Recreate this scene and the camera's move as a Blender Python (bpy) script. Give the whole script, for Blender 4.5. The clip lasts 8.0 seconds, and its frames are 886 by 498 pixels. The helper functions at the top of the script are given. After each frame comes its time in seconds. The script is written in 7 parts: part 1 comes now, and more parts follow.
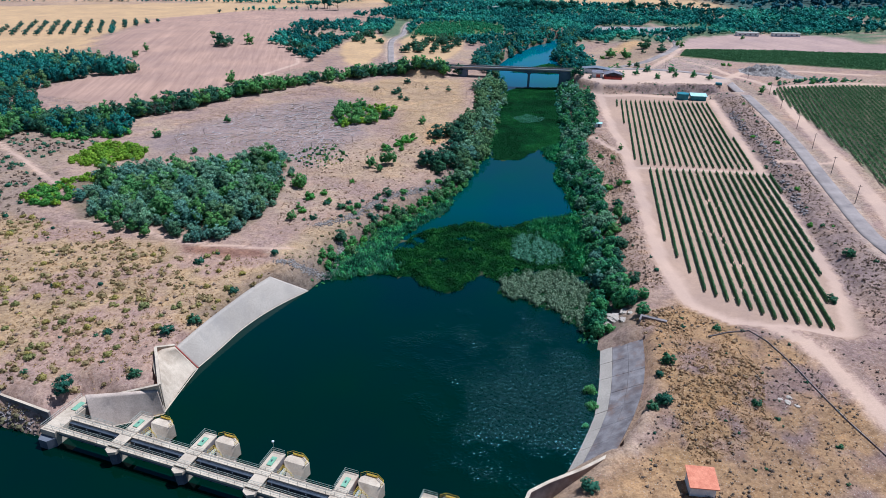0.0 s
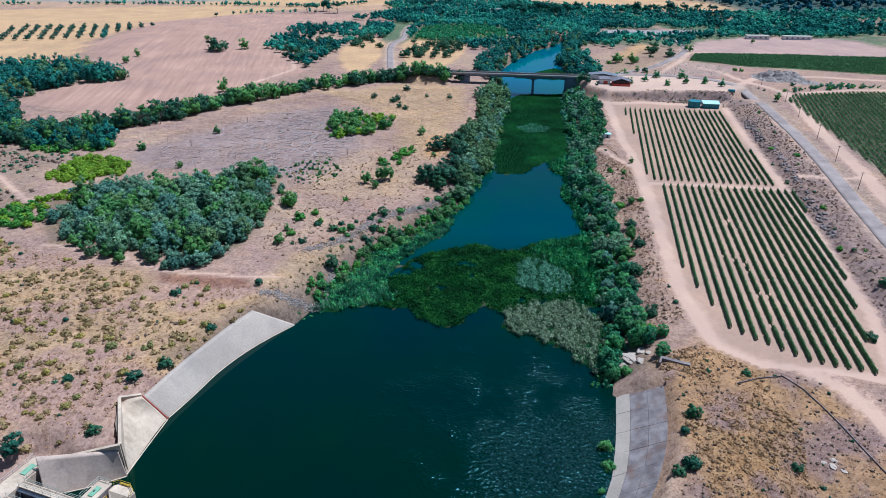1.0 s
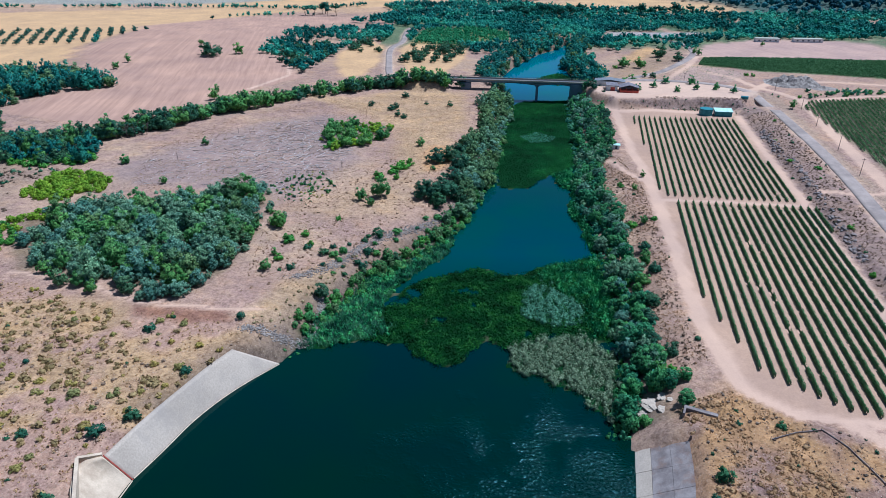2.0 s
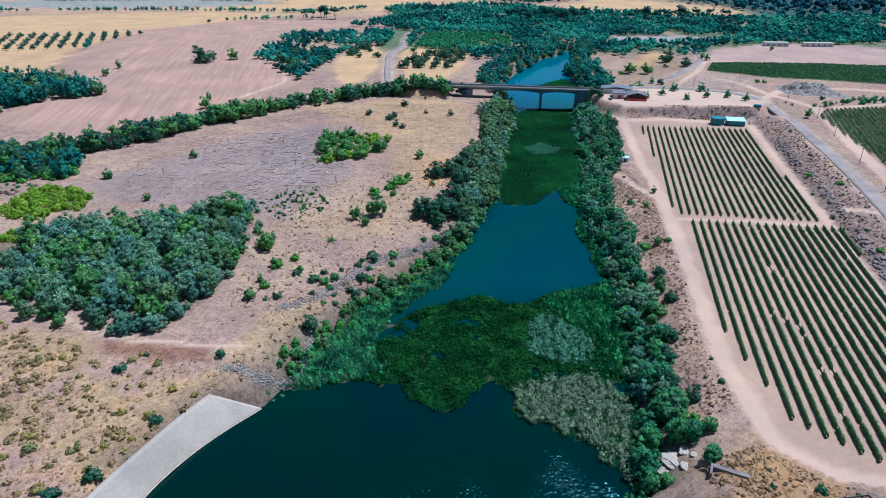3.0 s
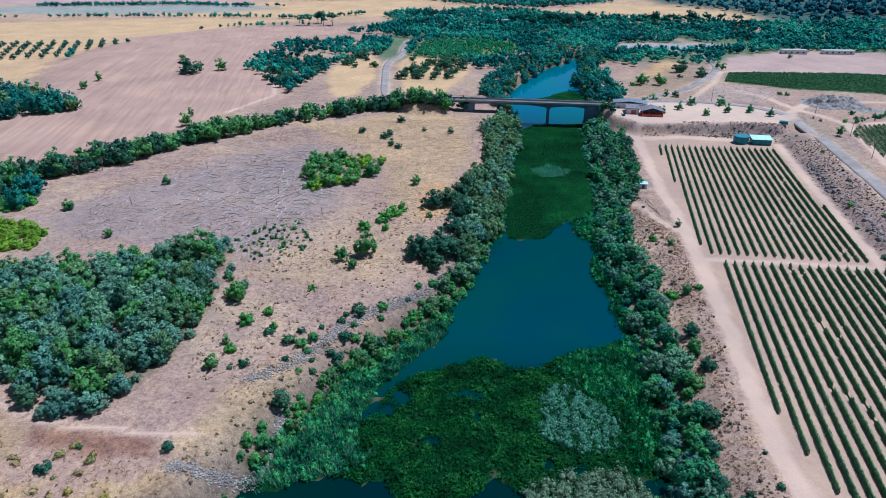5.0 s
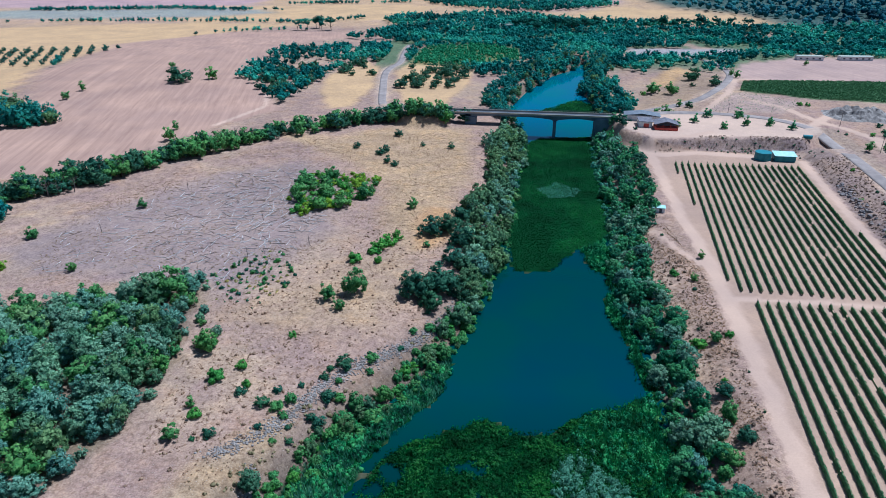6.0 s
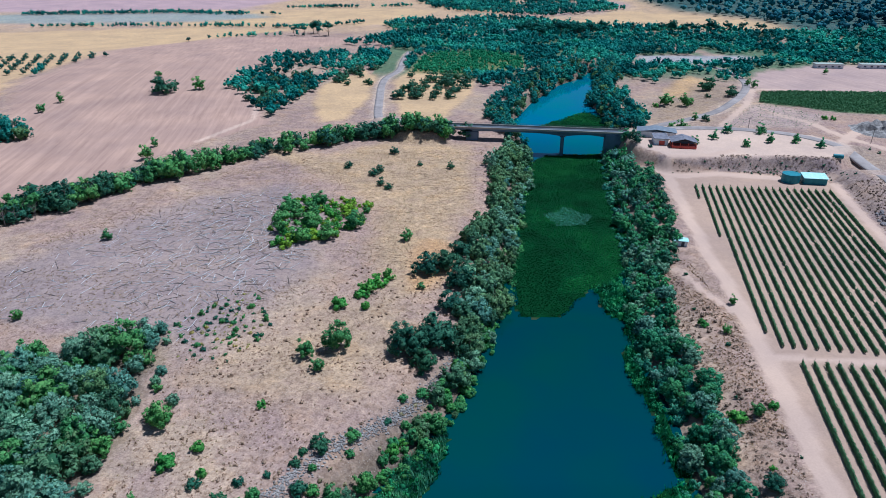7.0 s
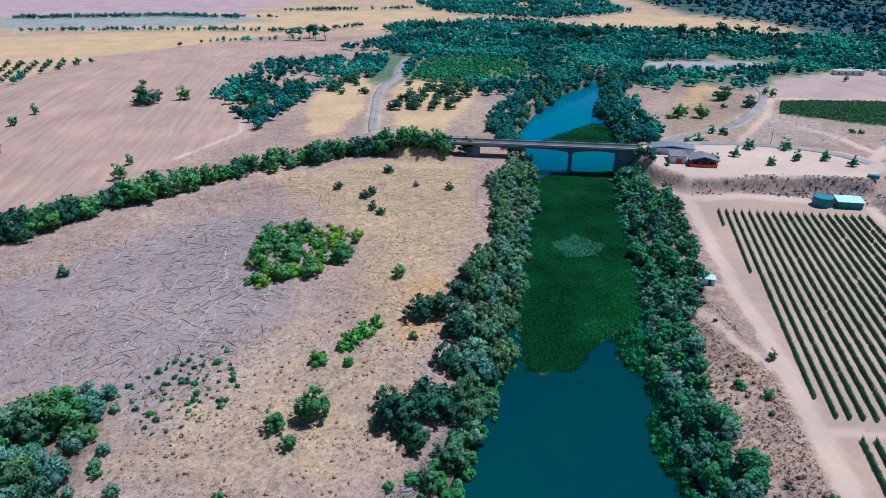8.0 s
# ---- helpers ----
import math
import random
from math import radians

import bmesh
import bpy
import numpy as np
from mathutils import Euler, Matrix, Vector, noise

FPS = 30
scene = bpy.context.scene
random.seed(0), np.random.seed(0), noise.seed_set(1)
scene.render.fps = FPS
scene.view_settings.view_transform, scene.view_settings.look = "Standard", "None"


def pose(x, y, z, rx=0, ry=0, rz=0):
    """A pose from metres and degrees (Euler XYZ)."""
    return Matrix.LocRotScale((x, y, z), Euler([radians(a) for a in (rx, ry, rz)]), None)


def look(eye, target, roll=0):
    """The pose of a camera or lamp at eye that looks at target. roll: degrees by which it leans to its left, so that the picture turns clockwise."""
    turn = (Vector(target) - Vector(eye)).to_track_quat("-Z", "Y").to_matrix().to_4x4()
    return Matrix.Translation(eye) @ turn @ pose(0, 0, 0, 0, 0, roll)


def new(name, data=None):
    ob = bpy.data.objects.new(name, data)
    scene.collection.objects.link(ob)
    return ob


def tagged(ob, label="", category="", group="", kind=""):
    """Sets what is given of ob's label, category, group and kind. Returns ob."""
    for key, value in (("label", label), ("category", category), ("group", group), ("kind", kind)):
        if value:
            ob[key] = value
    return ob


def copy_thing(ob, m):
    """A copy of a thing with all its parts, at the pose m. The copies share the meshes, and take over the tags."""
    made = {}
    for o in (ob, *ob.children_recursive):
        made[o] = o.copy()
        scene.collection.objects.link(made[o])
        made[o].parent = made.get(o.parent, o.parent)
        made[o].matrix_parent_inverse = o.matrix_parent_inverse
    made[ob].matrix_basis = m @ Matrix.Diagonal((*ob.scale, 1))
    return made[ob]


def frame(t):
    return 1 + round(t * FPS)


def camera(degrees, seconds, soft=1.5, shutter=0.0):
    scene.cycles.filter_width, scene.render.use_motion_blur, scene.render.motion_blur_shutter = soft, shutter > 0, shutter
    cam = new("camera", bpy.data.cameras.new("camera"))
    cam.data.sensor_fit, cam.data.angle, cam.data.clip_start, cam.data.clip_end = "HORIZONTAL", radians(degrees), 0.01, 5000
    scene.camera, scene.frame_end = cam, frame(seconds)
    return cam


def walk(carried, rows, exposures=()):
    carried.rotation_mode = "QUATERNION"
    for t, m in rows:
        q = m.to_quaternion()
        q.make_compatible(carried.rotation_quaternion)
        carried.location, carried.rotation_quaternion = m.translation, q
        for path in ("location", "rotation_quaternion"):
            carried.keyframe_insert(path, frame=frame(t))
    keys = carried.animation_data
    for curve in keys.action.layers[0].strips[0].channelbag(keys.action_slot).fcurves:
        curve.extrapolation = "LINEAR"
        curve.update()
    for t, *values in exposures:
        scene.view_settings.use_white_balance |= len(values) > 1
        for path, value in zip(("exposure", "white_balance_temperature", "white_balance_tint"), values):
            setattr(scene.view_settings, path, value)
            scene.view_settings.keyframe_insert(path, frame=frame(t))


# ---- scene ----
cam = camera(68.2, 8.0, soft=0.6)
METRES, EYE, TILT, LEAN, TURN = 165.0, 95.5, 0.0, 0.0, 0.0
ROWS = [
    (0.0, 0.0, 0.0, 0.0, 0.33, -26.36, -0.67),
    (0.5, 0.0028, 0.0593, -0.0007, 0.42, -26.32, -0.59),
    (1.0, 0.0057, 0.1163, -0.0016, 0.51, -26.28, -0.53),
    (1.5, 0.0075, 0.173, -0.0021, 0.56, -26.27, -0.45),
    (3.0, 0.013, 0.3296, -0.0019, 0.74, -26.11, -0.31),
    (3.5, 0.0149, 0.378, -0.0024, 0.8, -26.03, -0.27),
    (4.0, 0.0171, 0.4219, -0.0034, 0.84, -25.96, -0.23),
    (4.5, 0.0186, 0.4655, -0.0033, 0.87, -25.93, -0.21),
    (6.0, 0.026, 0.6676, -0.0036, 1.15, -25.73, -0.06),
    (6.5, 0.0308, 0.752, -0.0033, 1.28, -25.64, -0.02),
    (7.0, 0.0337, 0.8357, -0.0037, 1.39, -25.57, -0.01),
    (7.5, 0.0372, 0.917, -0.0055, 1.49, -25.52, 0.03),
    (8.0, 0.0406, 0.9991, -0.0058, 1.58, -25.48, 0.07),
]
walk(cam, [(t, pose(0, 0, EYE, TILT, LEAN, TURN) @ pose(METRES * x, METRES * y, METRES * z, 90 + pitch, roll, yaw)) for t, x, y, z, yaw, pitch, roll in ROWS],
     exposures=[(0.0, 0.06, 4950, 9), (4.5, 0.02, 4720, 6), (8.0, -0.02, 4690, 5.5)])

# ---- world, sun, exposure ----
SUN_AZ, SUN_EL = 64.0, 64.0          # degrees clockwise from +y, and above the horizon
world = bpy.data.worlds.new("sky")
scene.world = world
world.use_nodes = True
wn, wl = world.node_tree.nodes, world.node_tree.links
sky = wn.new("ShaderNodeTexSky")
sky.sky_type, sky.sun_disc = "NISHITA", False
sky.sun_elevation, sky.sun_rotation = radians(SUN_EL), radians(SUN_AZ)
sky.air_density, sky.dust_density, sky.ozone_density = 1.2, 0.2, 2.0
wl.new(sky.outputs[0], wn["Background"].inputs[0])
wn["Background"].inputs[1].default_value = 0.050
sun = new("sun", bpy.data.lights.new("sun", "SUN"))
sun.data.energy, sun.data.angle, sun.data.color = 5.0, radians(0.55), (1.0, 0.93, 0.83)
sun.matrix_world = look((0, 0, 0), (-math.sin(radians(SUN_AZ)) * math.cos(radians(SUN_EL)),
                                    -math.cos(radians(SUN_AZ)) * math.cos(radians(SUN_EL)), -math.sin(radians(SUN_EL))))
tagged(sun, "bright summer sun high over the valley", "sun", kind="structure")

# ---- materials ----
def node_mat(name):
    m = bpy.data.materials.new(name)
    m.use_nodes = True
    n, l = m.node_tree.nodes, m.node_tree.links
    return m, n, l, n["Principled BSDF"]


def noise_tex(n, l, scale, detail=4.0, rough=0.55, coords="Object"):
    tc = n.new("ShaderNodeTexCoord")
    t = n.new("ShaderNodeTexNoise")
    t.inputs["Scale"].default_value, t.inputs["Detail"].default_value, t.inputs["Roughness"].default_value = scale, detail, rough
    l.new(tc.outputs[coords], t.inputs["Vector"])
    return t


def ramp(n, l, src, stops):
    r = n.new("ShaderNodeValToRGB")
    e = r.color_ramp.elements
    while len(e) < len(stops):
        e.new(0.5)
    for el, (p, c) in zip(e, stops):
        el.position, el.color = p, (*c, 1) if len(c) == 3 else c
    l.new(src, r.inputs[0])
    return r


def mix(n, l, a, b, fac, blend="MIX"):
    m = n.new("ShaderNodeMix")
    m.data_type, m.blend_type = "RGBA", blend
    for sock, v in ((m.inputs[0], fac), (m.inputs[6], a), (m.inputs[7], b)):
        if isinstance(v, (int, float)):
            sock.default_value = v
        elif isinstance(v, tuple):
            sock.default_value = (*v, 1)
        else:
            l.new(v, sock)
    return m.outputs[2]


def bump(n, l, src, strength, dist, bsdf):
    b = n.new("ShaderNodeBump")
    b.inputs["Strength"].default_value, b.inputs["Distance"].default_value = strength, dist
    l.new(src, b.inputs["Height"])
    l.new(b.outputs[0], bsdf.inputs["Normal"])


def surface(name, dark, light, scale=0.6, fine=6.0, rough=0.85, bump_d=0.02, metal=0.0, stain=None):
    """Two scales of mottling, fine relief, and stains if given."""
    m, n, l, b = node_mat(name)
    big, small = noise_tex(n, l, scale), noise_tex(n, l, fine, 6.0, 0.65)
    c = ramp(n, l, big.outputs[0], [(0.35, dark), (0.68, light)]).outputs[0]
    f = ramp(n, l, small.outputs[0], [(0.3, (0.72, 0.72, 0.72)), (0.7, (1.15, 1.15, 1.15))]).outputs[0]
    c = mix(n, l, c, f, 0.8, "MULTIPLY")
    if stain:
        st = noise_tex(n, l, scale * 0.45, 8.0, 0.7)
        c = mix(n, l, c, stain, ramp(n, l, st.outputs[0], [(0.5, (0, 0, 0)), (0.66, (0.8, 0.8, 0.8))]).outputs[0])
    l.new(c, b.inputs["Base Color"])
    b.inputs["Roughness"].default_value, b.inputs["Metallic"].default_value = rough, metal
    b.inputs["Specular IOR Level"].default_value = 0.25
    bump(n, l, small.outputs[0], 0.6, bump_d, b)
    return m


def foliage(name, dark, light, spread=0.25, through_light=0.24, patch=0.0, cluster=0.55):
    """Leaves: bough by bough, leaf by leaf and plant by plant a little different."""
    m, n, l, b = node_mat(name)
    geo, info = n.new("ShaderNodeNewGeometry"), n.new("ShaderNodeObjectInfo")
    bough = noise_tex(n, l, cluster, 3.0, 0.6)
    shift = n.new("ShaderNodeMath")
    shift.operation, shift.inputs[1].default_value, shift.inputs[2].default_value = "MULTIPLY_ADD", 0.34, -0.17
    l.new(geo.outputs["Random Per Island"], shift.inputs[0])
    both = n.new("ShaderNodeMath")
    both.operation = "ADD"
    l.new(bough.outputs[0], both.inputs[0]); l.new(shift.outputs[0], both.inputs[1])
    c = ramp(n, l, both.outputs[0], [(0.30, dark), (0.72, light)]).outputs[0]
    tone = ramp(n, l, info.outputs["Random"], [(0.0, (1 - spread, 1 - spread * 0.7, 1 - spread * 0.3)), (0.35, (1 + spread * 0.1, 1.0, 1.0)),
                                               (0.7, (1 + spread * 0.5, 1.0, 1 - spread * 0.3)), (1.0, (1 + spread * 0.8, 1 + spread * 0.5, 1 - spread * 0.3))]).outputs[0]
    c = mix(n, l, c, tone, 1.0, "MULTIPLY")
    if patch:
        area = noise_tex(n, l, patch, 4.0, 0.6)
        c = mix(n, l, c, ramp(n, l, area.outputs[0], [(0.39, (0.40, 0.44, 0.46)), (0.50, (1.0, 1.0, 1.0)), (0.60, (1.9, 1.55, 1.25))]).outputs[0], 1.0, "MULTIPLY")
    l.new(c, b.inputs["Base Color"])
    b.inputs["Roughness"].default_value, b.inputs["Specular IOR Level"].default_value = 0.7, 0.06
    t = n.new("ShaderNodeBsdfTranslucent")
    l.new(c, t.inputs[0])
    s = n.new("ShaderNodeMixShader")
    s.inputs[0].default_value = through_light
    l.new(b.outputs[0], s.inputs[1])
    l.new(t.outputs[0], s.inputs[2])
    l.new(s.outputs[0], n["Material Output"].inputs["Surface"])
    return m


def ground_material():
    m, n, l, b = node_mat("valley_soil")
    at = n.new("ShaderNodeAttribute")
    at.attribute_name = "soil"
    tu = n.new("ShaderNodeAttribute")
    tu.attribute_name = "tufts"
    big, mid, small = noise_tex(n, l, 0.035, 5), noise_tex(n, l, 0.28, 6, 0.65), noise_tex(n, l, 2.4, 6, 0.7)
    c = mix(n, l, at.outputs["Color"], ramp(n, l, big.outputs[0], [(0.3, (0.86, 0.86, 0.88)), (0.7, (1.12, 1.10, 1.05))]).outputs[0], 1.0, "MULTIPLY")
    base = c
    c = mix(n, l, c, ramp(n, l, mid.outputs[0], [(0.36, (0.76, 0.75, 0.75)), (0.64, (1.12, 1.11, 1.10))]).outputs[0], 0.8, "MULTIPLY")
    c = mix(n, l, c, ramp(n, l, small.outputs[0], [(0.38, (0.66, 0.64, 0.63)), (0.60, (1.16, 1.16, 1.14))]).outputs[0], 0.8, "MULTIPLY")
    clod = noise_tex(n, l, 0.85, 5, 0.65)
    c = mix(n, l, c, ramp(n, l, clod.outputs[0], [(0.38, (0.70, 0.66, 0.64)), (0.50, (1.0, 1.0, 1.0)), (0.64, (1.14, 1.13, 1.10))]).outputs[0], 0.9, "MULTIPLY")
    hue = noise_tex(n, l, 0.11, 7, 0.7)
    c = mix(n, l, c, ramp(n, l, hue.outputs[0], [(0.36, (0.92, 0.90, 0.97)), (0.5, (1, 1, 1)), (0.64, (1.06, 1.01, 0.92))]).outputs[0], 1.0, "MULTIPLY")
    tc, vo = n.new("ShaderNodeTexCoord"), n.new("ShaderNodeTexVoronoi")
    vo.inputs["Scale"].default_value = 0.75
    l.new(tc.outputs["Object"], vo.inputs["Vector"])
    spot = ramp(n, l, vo.outputs["Distance"], [(0.12, (1, 1, 1)), (0.34, (0, 0, 0))]).outputs[0]
    hold = ramp(n, l, mid.outputs[0], [(0.46, (0, 0, 0)), (0.6, (1, 1, 1))]).outputs[0]
    k = n.new("ShaderNodeMath")
    k.operation = "MULTIPLY"
    l.new(spot, k.inputs[0]); l.new(tu.outputs["Fac"], k.inputs[1])
    k2 = n.new("ShaderNodeMath")
    k2.operation = "MULTIPLY"
    l.new(k.outputs[0], k2.inputs[0]); l.new(hold, k2.inputs[1])
    c = mix(n, l, c, (0.25, 0.175, 0.10), k2.outputs[0])
    v2 = n.new("ShaderNodeTexVoronoi")
    v2.inputs["Scale"].default_value = 1.9
    l.new(tc.outputs["Object"], v2.inputs["Vector"])
    dot = ramp(n, l, v2.outputs["Distance"], [(0.10, (1, 1, 1)), (0.26, (0, 0, 0))]).outputs[0]
    k3 = n.new("ShaderNodeMath")
    k3.operation = "MULTIPLY"
    l.new(dot, k3.inputs[0]); l.new(tu.outputs["Fac"], k3.inputs[1])
    c = mix(n, l, c, mix(n, l, (0.17, 0.12, 0.07), (0.62, 0.52, 0.44), v2.outputs["Color"]), k3.outputs[0])
    packed = mix(n, l, base, ramp(n, l, small.outputs[0], [(0.3, (0.92, 0.91, 0.90)), (0.7, (1.05, 1.05, 1.05))]).outputs[0], 1.0, "MULTIPLY")
    c = mix(n, l, packed, c, ramp(n, l, tu.outputs["Fac"], [(0.0, (0, 0, 0)), (0.3, (1, 1, 1))]).outputs[0])
    fu = n.new("ShaderNodeAttribute")
    fu.attribute_name = "furrows"
    turn, mp = n.new("ShaderNodeMapping"), n.new("ShaderNodeMapping")
    turn.inputs["Rotation"].default_value = (0, 0, radians(-10))
    mp.inputs["Scale"].default_value = (0.42, 0.006, 1)
    l.new(tc.outputs["Object"], turn.inputs[0]); l.new(turn.outputs[0], mp.inputs[0])
    st = n.new("ShaderNodeTexNoise")
    st.inputs["Scale"].default_value, st.inputs["Detail"].default_value, st.inputs["Roughness"].default_value = 1.0, 5.0, 0.7
    l.new(mp.outputs[0], st.inputs["Vector"])
    smooth_soil = mix(n, l, base, c, 0.3)
    c = mix(n, l, c, mix(n, l, smooth_soil, ramp(n, l, st.outputs[0], [(0.30, (0.80, 0.78, 0.78)), (0.70, (1.16, 1.16, 1.16))]).outputs[0], 1.0, "MULTIPLY"), fu.outputs["Fac"])
    l.new(c, b.inputs["Base Color"])
    b.inputs["Roughness"].default_value, b.inputs["Specular IOR Level"].default_value = 0.95, 0.1
    bump(n, l, small.outputs[0], 0.35, 0.05, b)
    return m


def water_material():
    """Deep green-black in the pool, bluer upstream where the sky's reflection is painted into the base colour; a
    wind-ruffled patch near the east apron.
    """
    m, n, l, b = node_mat("river_water")
    tc, mp = n.new("ShaderNodeTexCoord"), n.new("ShaderNodeMapping")
    l.new(tc.outputs["Object"], mp.inputs[0])
    mp.inputs["Rotation"].default_value = (0, 0, 0.5)
    mp.inputs["Scale"].default_value = (1.0, 1.7, 1.0)
    a, fine = n.new("ShaderNodeTexNoise"), n.new("ShaderNodeTexNoise")
    a.inputs["Scale"].default_value, a.inputs["Detail"].default_value = 1.2, 3.0
    fine.inputs["Scale"].default_value, fine.inputs["Detail"].default_value = 1.5, 1.5
    l.new(mp.outputs[0], a.inputs["Vector"]); l.new(tc.outputs["Object"], fine.inputs["Vector"])
    far = n.new("ShaderNodeVectorMath")
    far.operation, far.inputs[1].default_value = "DISTANCE", (25, 128, WATER_Z)
    l.new(tc.outputs["Object"], far.inputs[0])
    patchy = noise_tex(n, l, 0.09, 4)
    edge = n.new("ShaderNodeMath")
    edge.operation, edge.inputs[1].default_value = "MULTIPLY_ADD", -0.013
    l.new(far.outputs["Value"], edge.inputs[0]); l.new(patchy.outputs[0], edge.inputs[2])
    ruffle = ramp(n, l, edge.outputs[0], [(0.05, (0, 0, 0)), (0.45, (1.25, 1.25, 1.25))]).outputs[0]
    k = n.new("ShaderNodeMath")
    k.operation = "MULTIPLY"
    l.new(fine.outputs[0], k.inputs[0]); l.new(ruffle, k.inputs[1])
    b1, b2 = n.new("ShaderNodeBump"), n.new("ShaderNodeBump")
    b1.inputs["Strength"].default_value, b1.inputs["Distance"].default_value = 0.15, 0.05
    b2.inputs["Strength"].default_value, b2.inputs["Distance"].default_value = 1.0, 0.75
    l.new(a.outputs[0], b1.inputs["Height"]); l.new(k.outputs[0], b2.inputs["Height"])
    l.new(b1.outputs[0], b2.inputs["Normal"]); l.new(b2.outputs[0], b.inputs["Normal"])
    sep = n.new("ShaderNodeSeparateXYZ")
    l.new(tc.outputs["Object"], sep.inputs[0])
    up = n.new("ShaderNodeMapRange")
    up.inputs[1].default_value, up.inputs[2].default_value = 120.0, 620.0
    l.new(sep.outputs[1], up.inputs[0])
    # base colour by distance upstream, brightening as painted sky reflection
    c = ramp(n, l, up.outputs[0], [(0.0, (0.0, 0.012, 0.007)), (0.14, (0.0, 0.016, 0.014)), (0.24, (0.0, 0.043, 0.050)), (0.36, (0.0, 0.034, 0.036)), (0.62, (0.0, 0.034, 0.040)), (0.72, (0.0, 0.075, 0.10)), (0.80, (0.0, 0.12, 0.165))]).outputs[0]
    d = noise_tex(n, l, 0.03, 3)
    c = mix(n, l, c, ramp(n, l, d.outputs[0], [(0.35, (0.85, 0.9, 1.1)), (0.7, (1.1, 1.15, 0.85))]).outputs[0], 1.0, "MULTIPLY")
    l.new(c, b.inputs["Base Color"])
    b.inputs["IOR"].default_value = 1.33
    l.new(ramp(n, l, ruffle, [(0.0, (0.055, 0.055, 0.055)), (1.0, (0.15, 0.15, 0.15))]).outputs[0], b.inputs["Roughness"])
    b.inputs["Specular Tint"].default_value = (0.3, 0.85, 1.0, 1)
    return m


WATER_Z = -6.5
GROUND, WATER = ground_material(), water_material()
CONCRETE = surface("concrete_pale", (0.52, 0.405, 0.295), (0.70, 0.560, 0.410), 0.3, 5, stain=(0.36, 0.265, 0.185))
# blue-dark: shade of the bridge's near side is put into this colour
BRIDGE_GREY = surface("bridge_concrete", (0.12, 0.155, 0.20), (0.20, 0.24, 0.295), 0.2, 4)
ASPHALT_DARK = surface("asphalt_dark", (0.08, 0.085, 0.10), (0.12, 0.125, 0.14), 0.2, 8)
CONCRETE_GREY = surface("concrete_smooth_grey", (0.43, 0.355, 0.285), (0.53, 0.44, 0.355), 0.12, 3, 0.95, stain=(0.34, 0.29, 0.25))
CONCRETE_OLD = surface("concrete_weathered", (0.17, 0.14, 0.135), (0.34, 0.295, 0.28), 0.35, 4, stain=(0.23, 0.13, 0.085))
# bluish dark copy of the concrete: shade put into the colour
CONCRETE_SHADE = surface("concrete_shade", (0.10, 0.11, 0.14), (0.18, 0.18, 0.20), 0.4, 5)
CONCRETE_WORN = surface("concrete_stained", (0.50, 0.38, 0.30), (0.68, 0.53, 0.42), 0.35, 4, stain=(0.27, 0.21, 0.175))
ASPHALT = surface("asphalt_worn", (0.28, 0.225, 0.20), (0.40, 0.325, 0.285), 0.15, 8, 0.95, stain=(0.22, 0.18, 0.165))
# steel parts, and the shade on the back wall of the barrage slot
STEEL_DARK = surface("steel_and_slot_shade", (0.05, 0.06, 0.08), (0.09, 0.10, 0.12), 0.8, 6, 0.5)
PAINT_YELLOW = surface("yellow_paint", (0.60, 0.38, 0.04), (0.75, 0.50, 0.08), 1, 9, 0.5, 0.003)
RAIL_GREY = surface("galvanised_rail", (0.35, 0.37, 0.30), (0.5, 0.5, 0.42), 1, 9, 0.5, 0.003)
PAINT_GREEN = surface("green_paint", (0.20, 0.38, 0.24), (0.30, 0.50, 0.33), 1, 9, 0.5, 0.003)
TILE_ORANGE = surface("orange_tiles", (0.62, 0.20, 0.11), (0.80, 0.30, 0.17), 1, 9, 0.8)
WHITE_WALL = surface("white_render", (0.66, 0.66, 0.66), (0.80, 0.80, 0.78), 0.6, 8)
RED_WALL = surface("red_painted_wall", (0.42, 0.07, 0.05), (0.55, 0.11, 0.08), 0.6, 8)
ROOF_GREY = surface("grey_roofing", (0.14, 0.13, 0.15), (0.26, 0.24, 0.26), 0.5, 7)
SHEET_GREY = surface("grey_sheet_roof", (0.16, 0.17, 0.19), (0.25, 0.26, 0.28), 0.5, 7, 0.5)
TEAL = surface("teal_container_paint", (0.03, 0.17, 0.20), (0.06, 0.25, 0.28), 0.6, 6, 0.5)
MINT = surface("mint_sheet_roof", (0.42, 0.66, 0.60), (0.60, 0.78, 0.72), 0.6, 6, 0.5)
STONE = surface("limestone_rubble", (0.17, 0.145, 0.13), (0.40, 0.345, 0.305), 0.5, 3, 0.9, 0.04)
BARK = surface("bark", (0.10, 0.075, 0.055), (0.20, 0.16, 0.12), 1.2, 9, 0.95)
DEADWOOD = surface("bleached_deadwood", (0.50, 0.46, 0.44), (0.72, 0.68, 0.65), 0.6, 6, 0.9)
GREY_WOOD = surface("grey_deadwood", (0.10, 0.085, 0.08), (0.20, 0.17, 0.15), 0.6, 6, 0.9)
